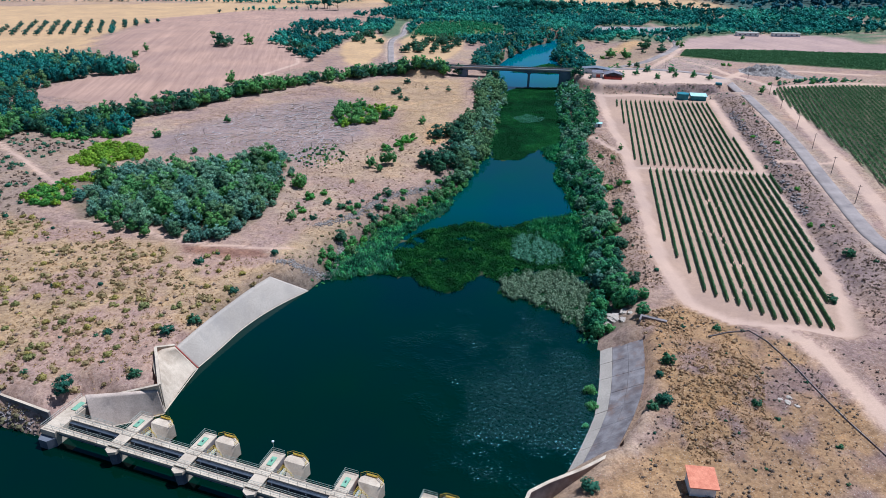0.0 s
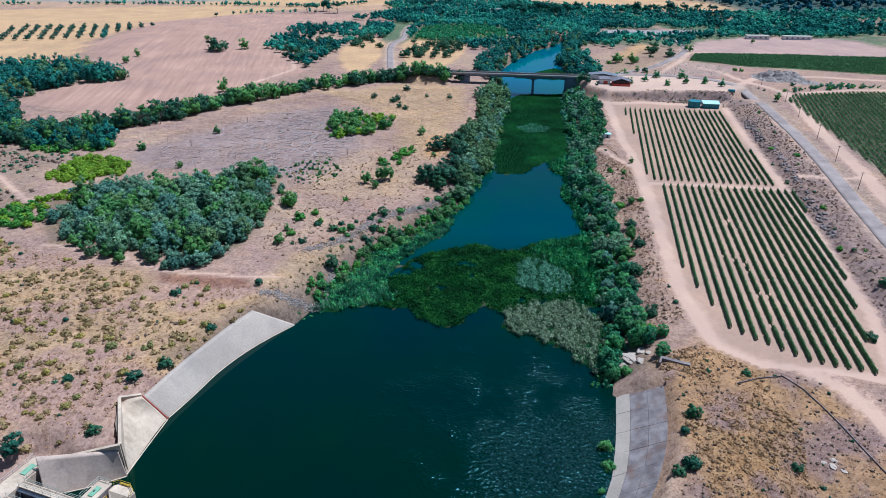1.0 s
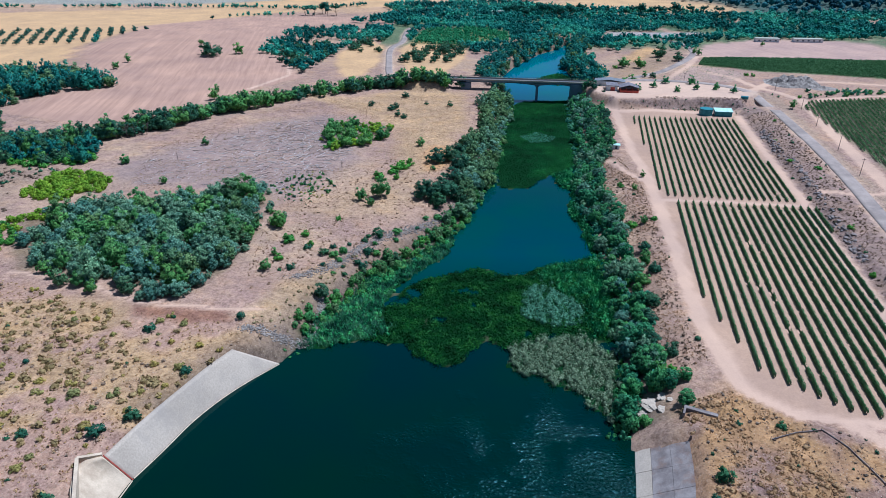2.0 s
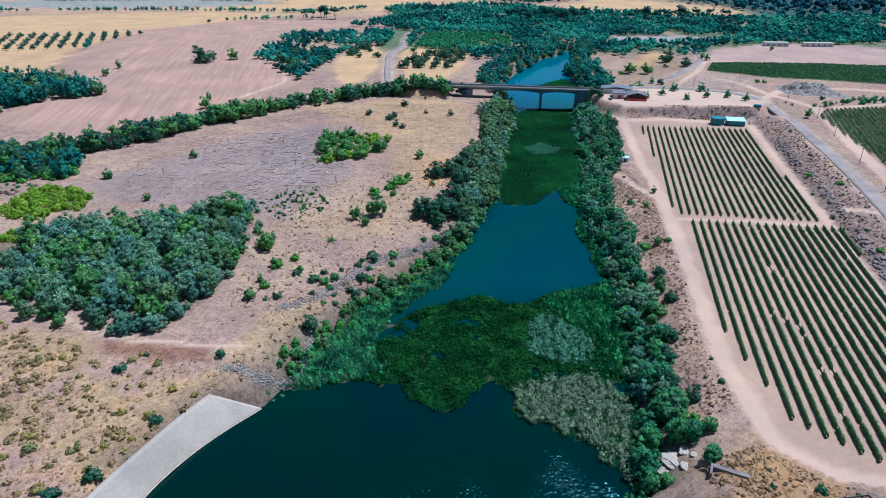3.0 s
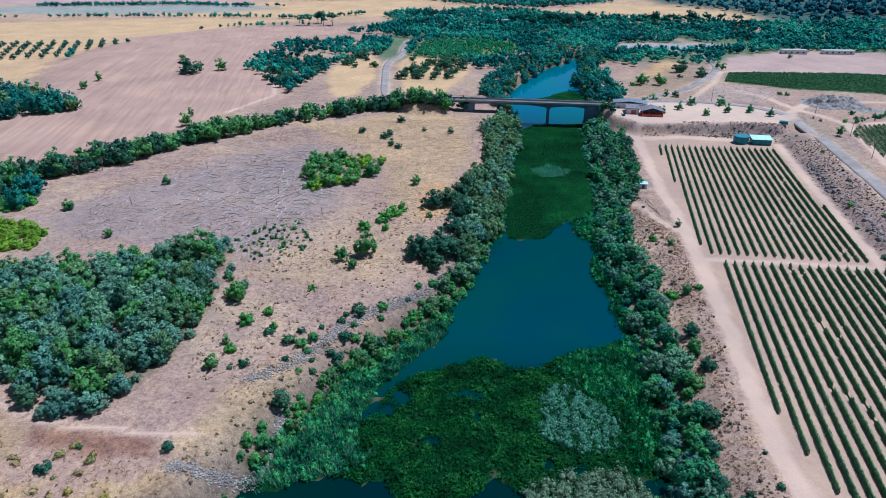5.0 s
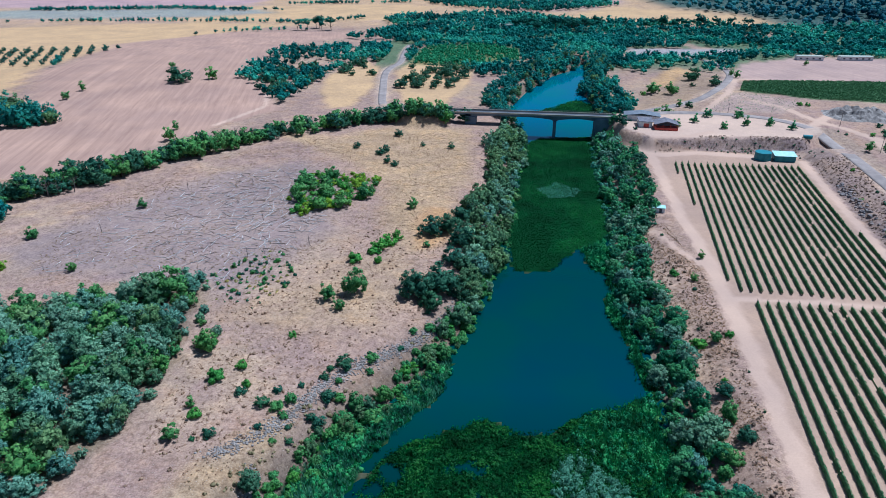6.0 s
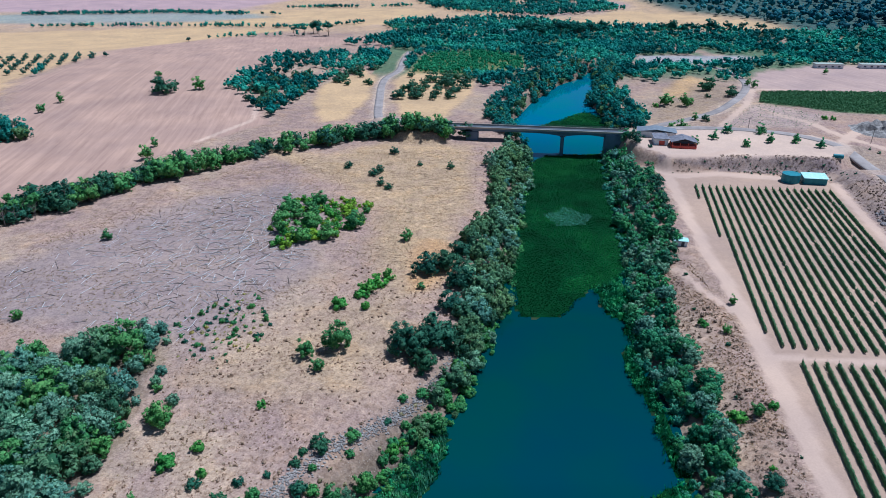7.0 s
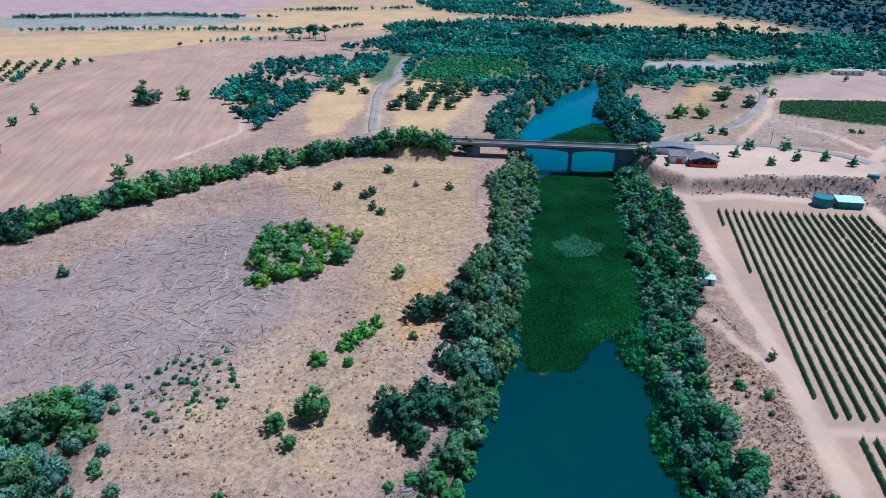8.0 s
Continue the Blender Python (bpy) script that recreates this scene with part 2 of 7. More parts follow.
LEAF = {
    "riverside_tree": foliage("leaf_riverside", (0.046, 0.122, 0.056), (0.205, 0.350, 0.165), 0.32),
    "alder": foliage("leaf_alder", (0.028, 0.140, 0.062), (0.140, 0.400, 0.170), 0.3),
    # extra blue in the poplar leaves is distance haze, painted in
    "poplar": foliage("leaf_poplar", (0.015, 0.105, 0.088), (0.070, 0.290, 0.235), 0.25),
    "willow": foliage("leaf_willow", (0.060, 0.160, 0.105), (0.270, 0.470, 0.320), 0.28),
    "tamarisk": foliage("leaf_tamarisk", (0.040, 0.180, 0.105), (0.165, 0.430, 0.270), 0.25),
    "sallow": foliage("leaf_sallow", (0.047, 0.183, 0.055), (0.194, 0.451, 0.148), 0.3),
    "broom_shrub": foliage("leaf_broom", (0.235, 0.220, 0.067), (0.515, 0.476, 0.168), 0.35),
    "holm_oak": foliage("leaf_oak", (0.020, 0.080, 0.050), (0.092, 0.215, 0.120), 0.25),
    "green_shrub": foliage("leaf_green_shrub", (0.050, 0.205, 0.036), (0.200, 0.470, 0.095), 0.25),
    "lime_shrub": foliage("leaf_lime_shrub", (0.134, 0.275, 0.022), (0.392, 0.573, 0.062), 0.2),
    "round_shrub": foliage("leaf_round_shrub", (0.020, 0.088, 0.056), (0.095, 0.238, 0.134), 0.35),
    "ash_tree": foliage("leaf_ash", (0.046, 0.165, 0.048), (0.185, 0.400, 0.125), 0.25),
    "olive_tree": foliage("leaf_olive", (0.020, 0.083, 0.069), (0.078, 0.201, 0.146), 0.15),
    "stone_pine": foliage("leaf_pine", (0.011, 0.073, 0.063), (0.045, 0.171, 0.123), 0.2),
}
# far woods: blue haze of distance mixed into the leaf colour
WOOD_LEAF = foliage("leaf_far_wood_hazed", (0.014, 0.115, 0.108), (0.072, 0.330, 0.262), 0.1, patch=0.02, cluster=0.14)
WOOD_BRIGHT = foliage("leaf_bright_thicket", (0.025, 0.160, 0.070), (0.090, 0.340, 0.145), 0.1, cluster=0.2)
# hill forest: leaf colour made bluer still for the haze
WOOD_DARK = foliage("leaf_hill_wood_hazed", (0.010, 0.070, 0.105), (0.050, 0.180, 0.215), 0.1, patch=0.01, cluster=0.07)
VINE_LEAF = foliage("leaf_vine", (0.045, 0.120, 0.048), (0.150, 0.285, 0.120), 0.12, cluster=0.9)
REED_PALE = foliage("reed_pale", (0.085, 0.145, 0.075), (0.29, 0.36, 0.215), 0.1, cluster=1.1)
REED_BLUE = foliage("reed_blue_green", (0.045, 0.150, 0.090), (0.165, 0.360, 0.235), 0.1, cluster=1.1)
SEDGE = foliage("sedge_dark", (0.005, 0.042, 0.010), (0.030, 0.120, 0.034), 0.1, 0.1, patch=0.16)
REED_SEA = foliage("reed_sea_green", (0.050, 0.190, 0.105), (0.190, 0.430, 0.260), 0.1, patch=0.2)
REED_GREEN = foliage("reed_green", (0.018, 0.140, 0.050), (0.072, 0.290, 0.121), 0.1, patch=0.2)
WEED_DARK = foliage("waterweed_dark", (0.003, 0.046, 0.008), (0.026, 0.115, 0.024), 0.1, 0.1, patch=0.16)
WEED_SMOOTH = foliage("waterweed_smooth", (0.006, 0.054, 0.010), (0.026, 0.150, 0.040), 0.1, 0.1, patch=0.045, cluster=0.12)
WEED_LIGHT = foliage("waterweed_light", (0.07, 0.24, 0.16), (0.20, 0.44, 0.33), 0.1, 0.1)
DRY_GRASS = foliage("dry_grass", (0.34, 0.25, 0.13), (0.56, 0.42, 0.23), 0.2)
DRY_BUSH = foliage("dry_bush", (0.24, 0.17, 0.115), (0.42, 0.30, 0.205), 0.2)
BROOM_DRY = foliage("broom_dry", (0.215, 0.175, 0.085), (0.42, 0.34, 0.175), 0.2, cluster=0.12)
THORN = foliage("thorn_brown", (0.13, 0.098, 0.072), (0.27, 0.20, 0.145), 0.2)
DRY_RUST = foliage("rusty_grass", (0.25, 0.16, 0.085), (0.46, 0.315, 0.165), 0.2, cluster=0.15)

# ---- plan ----
WATER_Z = -6.5
RIVER = [(-64, 119.5), (-62, 136), (-56, 154), (-50, 165), (-41, 176), (-37, 185), (-32, 200), (-22, 219), (-7, 240), (3, 257),
         (9, 273), (16, 294), (20, 318), (25, 345), (29, 378), (34, 410), (40, 451), (42, 485), (36, 519), (55, 578), (81, 637), (100, 662), (112, 690),
         (116, 684), (106, 628), (92, 579), (95, 540), (94, 510), (88, 486), (80, 462), (76, 430), (71, 395), (66, 353), (61, 325), (57, 300),
         (55, 280), (56, 256), (54, 230), (51, 205), (48, 183), (45, 163), (42, 148), (38, 129), (35, 119), (26, 102), (17, 90)]
TAILWATER = [(17, 90), (14, 60), (20, 0), (20, -300), (-260, -300), (-280, 128), (-200, 120), (-99, 113.3), (-86, 109.5), (-80, 117.4), (-64, 119.5)]
VINEYARD = [(96, 419), (88, 335), (80, 273), (69, 190), (67, 161), (77, 148), (91, 147), (105, 140), (110, 143), (119, 173), (127, 214), (141, 283), (164, 400), (160, 414)]
SQUARE = [(92, 433), (100, 421), (143, 425), (171, 421), (192, 440), (180, 458), (150, 468), (110, 470), (88, 466)]
BRIDGE_END = [(-18, 466), (-6, 466), (-6, 482), (-20, 486), (-30, 496), (-38, 492), (-30, 478)]


def cross_section(poly, x, y):
    """Signed distance to a closed outline, negative inside."""
    best, inside = np.full(x.shape, 1e18), np.zeros(x.shape, bool)
    for (ax, ay), (bx, by) in zip(poly, poly[1:] + poly[:1]):
        ex, ey = bx - ax, by - ay
        t = np.clip(((x - ax) * ex + (y - ay) * ey) / (ex * ex + ey * ey), 0, 1)
        best = np.minimum(best, (x - ax - t * ex) ** 2 + (y - ay - t * ey) ** 2)
        cut = (ay > y) != (by > y)
        inside ^= cut & (x < ex * (y - ay) / (ey if ey else 1e-9) + ax)
    d = np.sqrt(best)
    return np.where(inside, -d, d)


def along(line, x, y):
    """Distance to an open line."""
    best = np.full(x.shape, 1e18)
    for (ax, ay), (bx, by) in zip(line, line[1:]):
        ex, ey = bx - ax, by - ay
        t = np.clip(((x - ax) * ex + (y - ay) * ey) / (ex * ex + ey * ey), 0, 1)
        best = np.minimum(best, (x - ax - t * ex) ** 2 + (y - ay - t * ey) ** 2)
    return np.sqrt(best)


def smooth(a, b, v):
    t = np.clip((v - a) / (b - a), 0, 1)
    return t * t * (3 - 2 * t)


_rng = np.random.default_rng(5)
_table = _rng.random((64, 64))


def value_noise(x, y, scale):
    """Smooth noise, 0 to 1, that repeats only after 64 cells."""
    u, v = x / scale, y / scale
    i, j = np.floor(u).astype(int), np.floor(v).astype(int)
    f, g = u - i, v - j
    f, g = f * f * (3 - 2 * f), g * g * (3 - 2 * g)
    q = lambda a, b: _table[a % 64, b % 64]
    return (q(i, j) * (1 - f) + q(i + 1, j) * f) * (1 - g) + (q(i, j + 1) * (1 - f) + q(i + 1, j + 1) * f) * g


def fbm(x, y, scale):
    return 0.5 * value_noise(x, y, scale) + 0.3 * value_noise(x + 91.3, y + 17.7, scale * 0.47) + 0.2 * value_noise(x - 33.1, y + 57.9, scale * 0.21)


def middle(y):
    return np.interp(y, [90, 130, 180, 220, 260, 300, 350, 400, 470, 520, 650], [-20, -10, 5, 15, 30, 38, 45, 52, 64, 70, 95])


def shore(x, y):
    return np.minimum(cross_section(RIVER, x, y), cross_section(TAILWATER, x, y))


def height(x, y):
    x, y = np.asarray(x, float), np.asarray(y, float)
    d = shore(x, y)
    right = x > middle(y)
    land = 0.9 * (fbm(x, y, 40) - 0.5) + 0.25 * (fbm(x, y, 9) - 0.5)
    land += 6.0 * np.exp(-(((x + 215) / 110) ** 2 + ((y - 610) / 170) ** 2))
    land += np.where(right, 0.5 + np.clip((x - 45) * 0.035, 0, 3.5) * (1 - smooth(140, 170, y)), 0)
    dv = cross_section(VINEYARD, x, y)
    rim = np.interp(y, [140, 214, 283, 400, 420, 470], [104, 122, 137, 160, 164, 140])
    land += np.where(right & (x > rim), smooth(0, np.where(y > 412, 40, 1.0), x - rim), 0) * np.where(right, (2.2 * smooth(3, 7, dv) + 1.0 * smooth(8, 13, dv)), 0) * smooth(135, 165, y) * (1 - smooth(520, 640, y))
    land = np.where(dv < 1.5, 0.5 + (land - 0.5) * smooth(-2, 1.5, dv), land)
    ds = cross_section(SQUARE, x, y)
    land = land + (6.0 - land) * (1 - smooth(0, 6, ds))
    de = cross_section(BRIDGE_END, x, y)
    land = land + (5.0 - land) * (1 - smooth(0, 10, de))
    far = np.hypot(x - 50, y - 300)
    land += 90 * np.exp(-(((x - 900) / 420) ** 2 + ((y - 1350) / 330) ** 2)) + 60 * smooth(1500, 3000, far) * fbm(x, y, 700)
    land -= 4 * smooth(650, 900, y) * (1 - smooth(900, 1300, far))
    wl = np.interp(y, [100, 170, 205, 260, 480], [7.0, 7.0, 15.0, 15.0, 14.0])
    wr = np.interp(y, [90, 140, 165, 260, 400, 480], [10.0, 10.0, 16.0, 20.0, 17.0, 9.0])
    w = np.where(right, wr, wl) * (0.9 + 0.3 * (fbm(x, y, 14) - 0.5))
    w = np.where((x > -86) & (x < -64) & (y < 127), 1.0, w)
    t = np.clip(d / w, 0, 1)
    bank = t * (1.25 - 0.25 * t)
    return np.where(d < 0, WATER_Z - 0.4 + np.maximum(d, -6) * 0.35, (WATER_Z - 0.4) + (land - WATER_Z + 0.4) * np.minimum(bank, 1))


_gx, _gy = np.arange(-480, 460, 2.0), np.arange(40, 940, 2.0)
_level = height(*np.meshgrid(_gx, _gy))


def h(x, y):
    """Ground level between the points of a 2 m grid."""
    u, v = min(max((x + 480) / 2, 0), len(_gx) - 1.01), min(max((y - 40) / 2, 0), len(_gy) - 1.01)
    i, j = int(u), int(v)
    f, g = u - i, v - j
    return float((_level[j, i] * (1 - f) + _level[j, i + 1] * f) * (1 - g) + (_level[j + 1, i] * (1 - f) + _level[j + 1, i + 1] * f) * g)


# ---- mesh helpers ----
def part(name, data, material, parent=None, label=""):
    """One mesh object from a bmesh or a mesh, under a thing or a part."""
    if isinstance(data, bmesh.types.BMesh):
        me = bpy.data.meshes.new(name)
        data.to_mesh(me)
        data.free()
    else:
        me = data
    if material and not me.materials:
        me.materials.append(material)
    ob = new(name, me)
    if parent:
        ob.parent = parent
    if label:
        ob["label"] = label
    return ob


def raw_mesh(name, verts, faces, material=None, soft=False, normals=None):
    me = bpy.data.meshes.new(name)
    v = np.asarray(verts, np.float32)
    f = np.asarray(faces, np.int32)
    me.vertices.add(len(v)); me.vertices.foreach_set("co", v.ravel())
    k = f.shape[1]
    me.loops.add(f.size); me.loops.foreach_set("vertex_index", f.ravel())
    me.polygons.add(len(f)); me.polygons.foreach_set("loop_start", np.arange(0, f.size, k, dtype=np.int32))
    me.polygons.foreach_set("use_smooth", np.full(len(f), soft))
    me.update(calc_edges=True)
    if normals is not None:
        me.normals_split_custom_set_from_vertices(np.asarray(normals, np.float32))
    if material:
        me.materials.append(material)
    return me


def thing(name, x, y, z, label, category, group="", kind="", turn=0.0):
    ob = new(name)
    ob.empty_display_size = 0.3
    ob.matrix_basis = pose(x, y, z, 0, 0, turn)
    return tagged(ob, label, category, group, kind)


def box(bm, x0, x1, y0, y1, z0, z1, bevel=0.0):
    made = bmesh.ops.create_cube(bm, size=1.0)["verts"]
    for v in made:
        v.co = Vector(((x0 + x1) / 2 + v.co.x * (x1 - x0), (y0 + y1) / 2 + v.co.y * (y1 - y0), (z0 + z1) / 2 + v.co.z * (z1 - z0)))
    if bevel:
        edges = list({e for v in made for e in v.link_edges})
        bmesh.ops.bevel(bm, geom=edges, offset=bevel, segments=1, affect="EDGES")
    return made


def slab(name, x0, x1, y0, y1, z0, z1, material, parent=None, bevel=0.03, label=""):
    bm = bmesh.new()
    box(bm, x0, x1, y0, y1, z0, z1, bevel)
    return part(name, bm, material, parent, label)


def tube(bm, a, b, r0, r1, sides=5):
    a, b = Vector(a), Vector(b)
    q = (b - a).to_track_quat("Z", "Y")
    rings = [[bm.verts.new(p + q @ Vector((r * math.cos(i * math.tau / sides), r * math.sin(i * math.tau / sides), 0))) for i in range(sides)] for p, r in ((a, r0), (b, r1))]
    for i in range(sides):
        j = (i + 1) % sides
        bm.faces.new((rings[0][i], rings[0][j], rings[1][j], rings[1][i]))
    bm.faces.new(rings[0][::-1]); bm.faces.new(rings[1])


def leaf_quads(rng, pts, normals, size):
    """Folded leaf clumps at the points; returns vertices and faces."""
    n = len(pts)
    nr = normals + rng.normal(0, 0.42, (n, 3))
    nr /= np.linalg.norm(nr, axis=1)[:, None] + 1e-9
    a = np.cross(nr, rng.normal(0, 1, (n, 3)))
    a /= np.linalg.norm(a, axis=1)[:, None] + 1e-9
    b = np.cross(nr, a)
    s = (size * rng.uniform(0.55, 1.35, n))[:, None]
    k = rng.uniform(0.5, 1.0, (n, 1))
    lift = nr * s * 0.25
    v = np.stack([pts - a * s * 0.6, pts - b * s * 0.45 * k + lift, pts + a * s * 0.6, pts + b * s * 0.45 * k + lift], 1).reshape(-1, 3)
    return v, np.arange(4 * n).reshape(n, 4)


def ico(sub=1):
    bm = bmesh.new()
    bmesh.ops.create_icosphere(bm, subdivisions=sub, radius=1.0)
    v = np.array([p.co for p in bm.verts])
    f = np.array([[w.index for w in g.verts] for g in bm.faces])
    bm.free()
    return v, f


ICO1, ICO2 = ico(1), ico(2)


def puffs(rng, c, r, leaves, leaf, flat=1.0, core=0.62, out=None, up=0.35):
    """Leafy boughs: a soft inner mass for each centre and small loose leaf sprays over it. Returns vertices, triangles and normals."""
    m = len(c)
    k = len(ICO1[0])
    squash = np.array([1.0, 1.0, flat])
    lump = rng.uniform(0.72, 1.12, (m, k, 1))
    cv = ICO1[0][None] * lump * (r * core)[:, None, None] * squash + c[:, None]
    cf = ICO1[1][None] + (np.arange(m) * k)[:, None, None]
    cn = ICO1[0][None] + rng.normal(0, 0.15, (m, k, 3)) + (0 if out is None else out[:, None] * 0.7)
    d = rng.normal(0, 1, (m, leaves, 3))
    d[..., 2] += up
    if out is not None:
        d += out[:, None] * 0.8
    d /= np.linalg.norm(d, axis=2)[..., None] + 1e-9
    pos = (c[:, None] + d * (r[:, None] * rng.uniform(0.66, 1.30, (m, leaves)))[..., None] * squash).reshape(-1, 3)
    d = d.reshape(-1, 3)
    nl = d + rng.normal(0, 0.55, d.shape)
    nl /= np.linalg.norm(nl, axis=1)[:, None] + 1e-9
    nl = np.where((nl * d).sum(1)[:, None] < 0, -nl, nl)
    a = np.cross(nl, rng.normal(0, 1, d.shape))
    a /= np.linalg.norm(a, axis=1)[:, None] + 1e-9
    b = np.cross(nl, a)
    s = (leaf * rng.uniform(0.6, 1.4, len(d)))[:, None]
    w = rng.uniform(0.45, 0.95, (len(d), 1))
    lv = np.stack([pos - a * s * 0.6 - b * s * 0.35 * w, pos + a * s * 0.7, pos - a * s * 0.3 + b * s * w], 1).reshape(-1, 3)
    lf = np.arange(len(lv)).reshape(-1, 3) + m * k
    side = np.zeros_like(d) if out is None else np.repeat(out, leaves, axis=0)
    ln = np.repeat(d * 0.6 + side * 0.45 + nl * 0.35 + [0, 0, 0.12], 3, axis=0)
    nrm = np.concatenate([cn.reshape(-1, 3), ln])
    nrm /= np.linalg.norm(nrm, axis=1)[:, None] + 1e-9
    return np.concatenate([cv.reshape(-1, 3), lv]), np.concatenate([cf.reshape(-1, 3), lf]), nrm


def crown_mesh(name, seed, width, tall, base, lobes, leaves, leaf, flat=1.0, material=None):
    """An uneven dome of boughs round an inner mass."""
    rng = np.random.default_rng(seed)
    d = rng.normal(0, 1, (lobes, 3))
    d[:, 2] = d[:, 2] * 0.8 + 0.35
    d /= np.linalg.norm(d, axis=1)[:, None]
    for _ in range(12):            # spread the boughs apart
        gap = d[:, None] - d[None]
        away = (gap / ((gap ** 2).sum(2)[..., None] + 0.02)).sum(1)
        d += 0.02 * away
        d[:, 2] = np.maximum(d[:, 2], -0.55)
        d /= np.linalg.norm(d, axis=1)[:, None]
    # two to four domes of unequal height make an uneven outline
    count = int(rng.integers(2, 5))
    turn = rng.uniform(0, math.tau) + np.arange(count) * math.tau / count + rng.uniform(-0.5, 0.5, count)
    span = rng.uniform(0.58, 0.80, count)
    rise = rng.uniform(0.58, 0.88, count)
    span[0], rise[0] = 0.78, 1.0
    seat = np.stack([np.cos(turn), np.sin(turn)], 1) * (width * 0.5 * (1 - span) * rng.uniform(0.8, 1.2, count))[:, None]
    which = rng.choice(count, lobes, p=span ** 2 / (span ** 2).sum())
    half = np.stack([width * 0.5 * span, width * 0.5 * span, (tall - base) * 0.5 * rise], 1)
    mid = np.c_[seat, base + half[:, 2]]
    r = width * rng.uniform(0.085, 0.165, lobes) * (20.0 / lobes) ** 0.3
    swell = 0.92 + 0.30 * np.array([noise.noise(Vector(q) * 1.6 + Vector((seed * 3.7, 1.3, 0))) for q in d]) + rng.uniform(-0.12, 0.14, lobes)
    c = d * (half[which] - r[:, None] * [0.8, 0.8, flat * 0.8]) * swell[:, None] + mid[which]
    c[:, 2] = np.maximum(c[:, 2], base + r * 0.35)
    v, f, nr = puffs(rng, c, r, leaves // lobes, leaf, max(flat, 0.75), out=d)
    V, F, N, n0 = [v], [f], [nr], len(v)
    for k in range(count):
        V.append(ICO2[0] * half[k] * 0.42 * rng.uniform(0.75, 1.1, (len(ICO2[0]), 1)) + mid[k] - [0, 0, half[k][2] * 0.1])
        F.append(ICO2[1] + n0); N.append(ICO2[0]); n0 += len(ICO2[0])
    return raw_mesh(name, np.concatenate(V), np.concatenate(F), material, True, np.concatenate(N))


def trunk_mesh(name, seed, tall, r, limbs, reach):
    rng = random.Random(seed)
    bm = bmesh.new()
    top = Vector((rng.uniform(-.1, .1) * tall, rng.uniform(-.1, .1) * tall, tall))
    mid = top * 0.5 + Vector((rng.uniform(-.06, .06) * tall, rng.uniform(-.06, .06) * tall, 0))
    tube(bm, (0, 0, -0.4), mid, r, r * 0.75)
    tube(bm, mid, top, r * 0.75, r * 0.35)
    for i in range(limbs):
        a = i * math.tau / limbs + rng.uniform(-.4, .4)
        s = mid.lerp(top, rng.uniform(-0.2, 0.8))
        e = s + Vector((math.cos(a) * reach, math.sin(a) * reach, reach * rng.uniform(0.5, 1.1)))
        tube(bm, s, e, r * 0.42, r * 0.12, 4)
    me = bpy.data.meshes.new(name)
    bm.to_mesh(me); bm.free()
    me.materials.append(BARK)
    return me


KINDS = {  # width, height, crown base, boughs, leaf sprays, spray size, trunk radius, squash, label, category
    "riverside_tree": (6.0, 6.5, 0.1, 24, 700, 0.62, 0.16, 0.95, "leafy green riverside tree on the river bank", "tree"),
    "alder": (5.6, 6.2, 0.1, 24, 700, 0.58, 0.14, 0.95, "dense green alder at the water's edge", "tree"),
    "poplar": (6.4, 8.0, 0.2, 22, 700, 0.66, 0.2, 1.05, "dark leafy poplar by the upper river", "tree"),
    "tamarisk": (3.6, 3.4, 0.0, 13, 360, 0.52, 0.1, 1.0, "feathery blue-green tamarisk bush by the water", "shrub"),
    "sallow": (3.4, 3.0, 0.0, 13, 360, 0.50, 0.1, 0.95, "leafy green sallow bush by the water", "shrub"),
    "broom_shrub": (2.4, 1.3, 0.0, 9, 180, 0.36, 0.05, 0.8, "yellow-olive broom bush on dry stony ground", "shrub"),
    "willow": (6.2, 6.0, 0.1, 26, 760, 0.60, 0.16, 0.85, "grey-green willow in a dense thicket", "tree"),
    "holm_oak": (7.0, 6.0, 0.3, 26, 700, 0.62, 0.22, 0.85, "dark green holm oak on dry ground", "tree"),
    "green_shrub": (4.0, 3.0, 0.1, 14, 380, 0.52, 0.07, 0.9, "bright green leafy shrub on dry grassland", "shrub"),
    "lime_shrub": (4.4, 3.0, 0.1, 15, 400, 0.52, 0.07, 0.8, "yellow-green leafy shrub on dry grassland", "shrub"),
    "round_shrub": (2.6, 2.0, 0.05, 10, 220, 0.40, 0.05, 0.9, "rounded dark green shrub on dry ground", "shrub"),
    "ash_tree": (5.5, 6.5, 0.5, 22, 640, 0.58, 0.14, 1.0, "fresh green ash tree on dry grassland", "tree"),
    "olive_tree": (4.4, 4.0, 0.6, 12, 260, 0.60, 0.18, 0.9, "grey-green olive tree in an orchard row", "tree"),
    "stone_pine": (8.5, 10.0, 6.0, 14, 420, 0.85, 0.28, 0.45, "tall umbrella-crowned stone pine among far woods", "tree"),
}
_built = {}
_spot = random.Random(11)


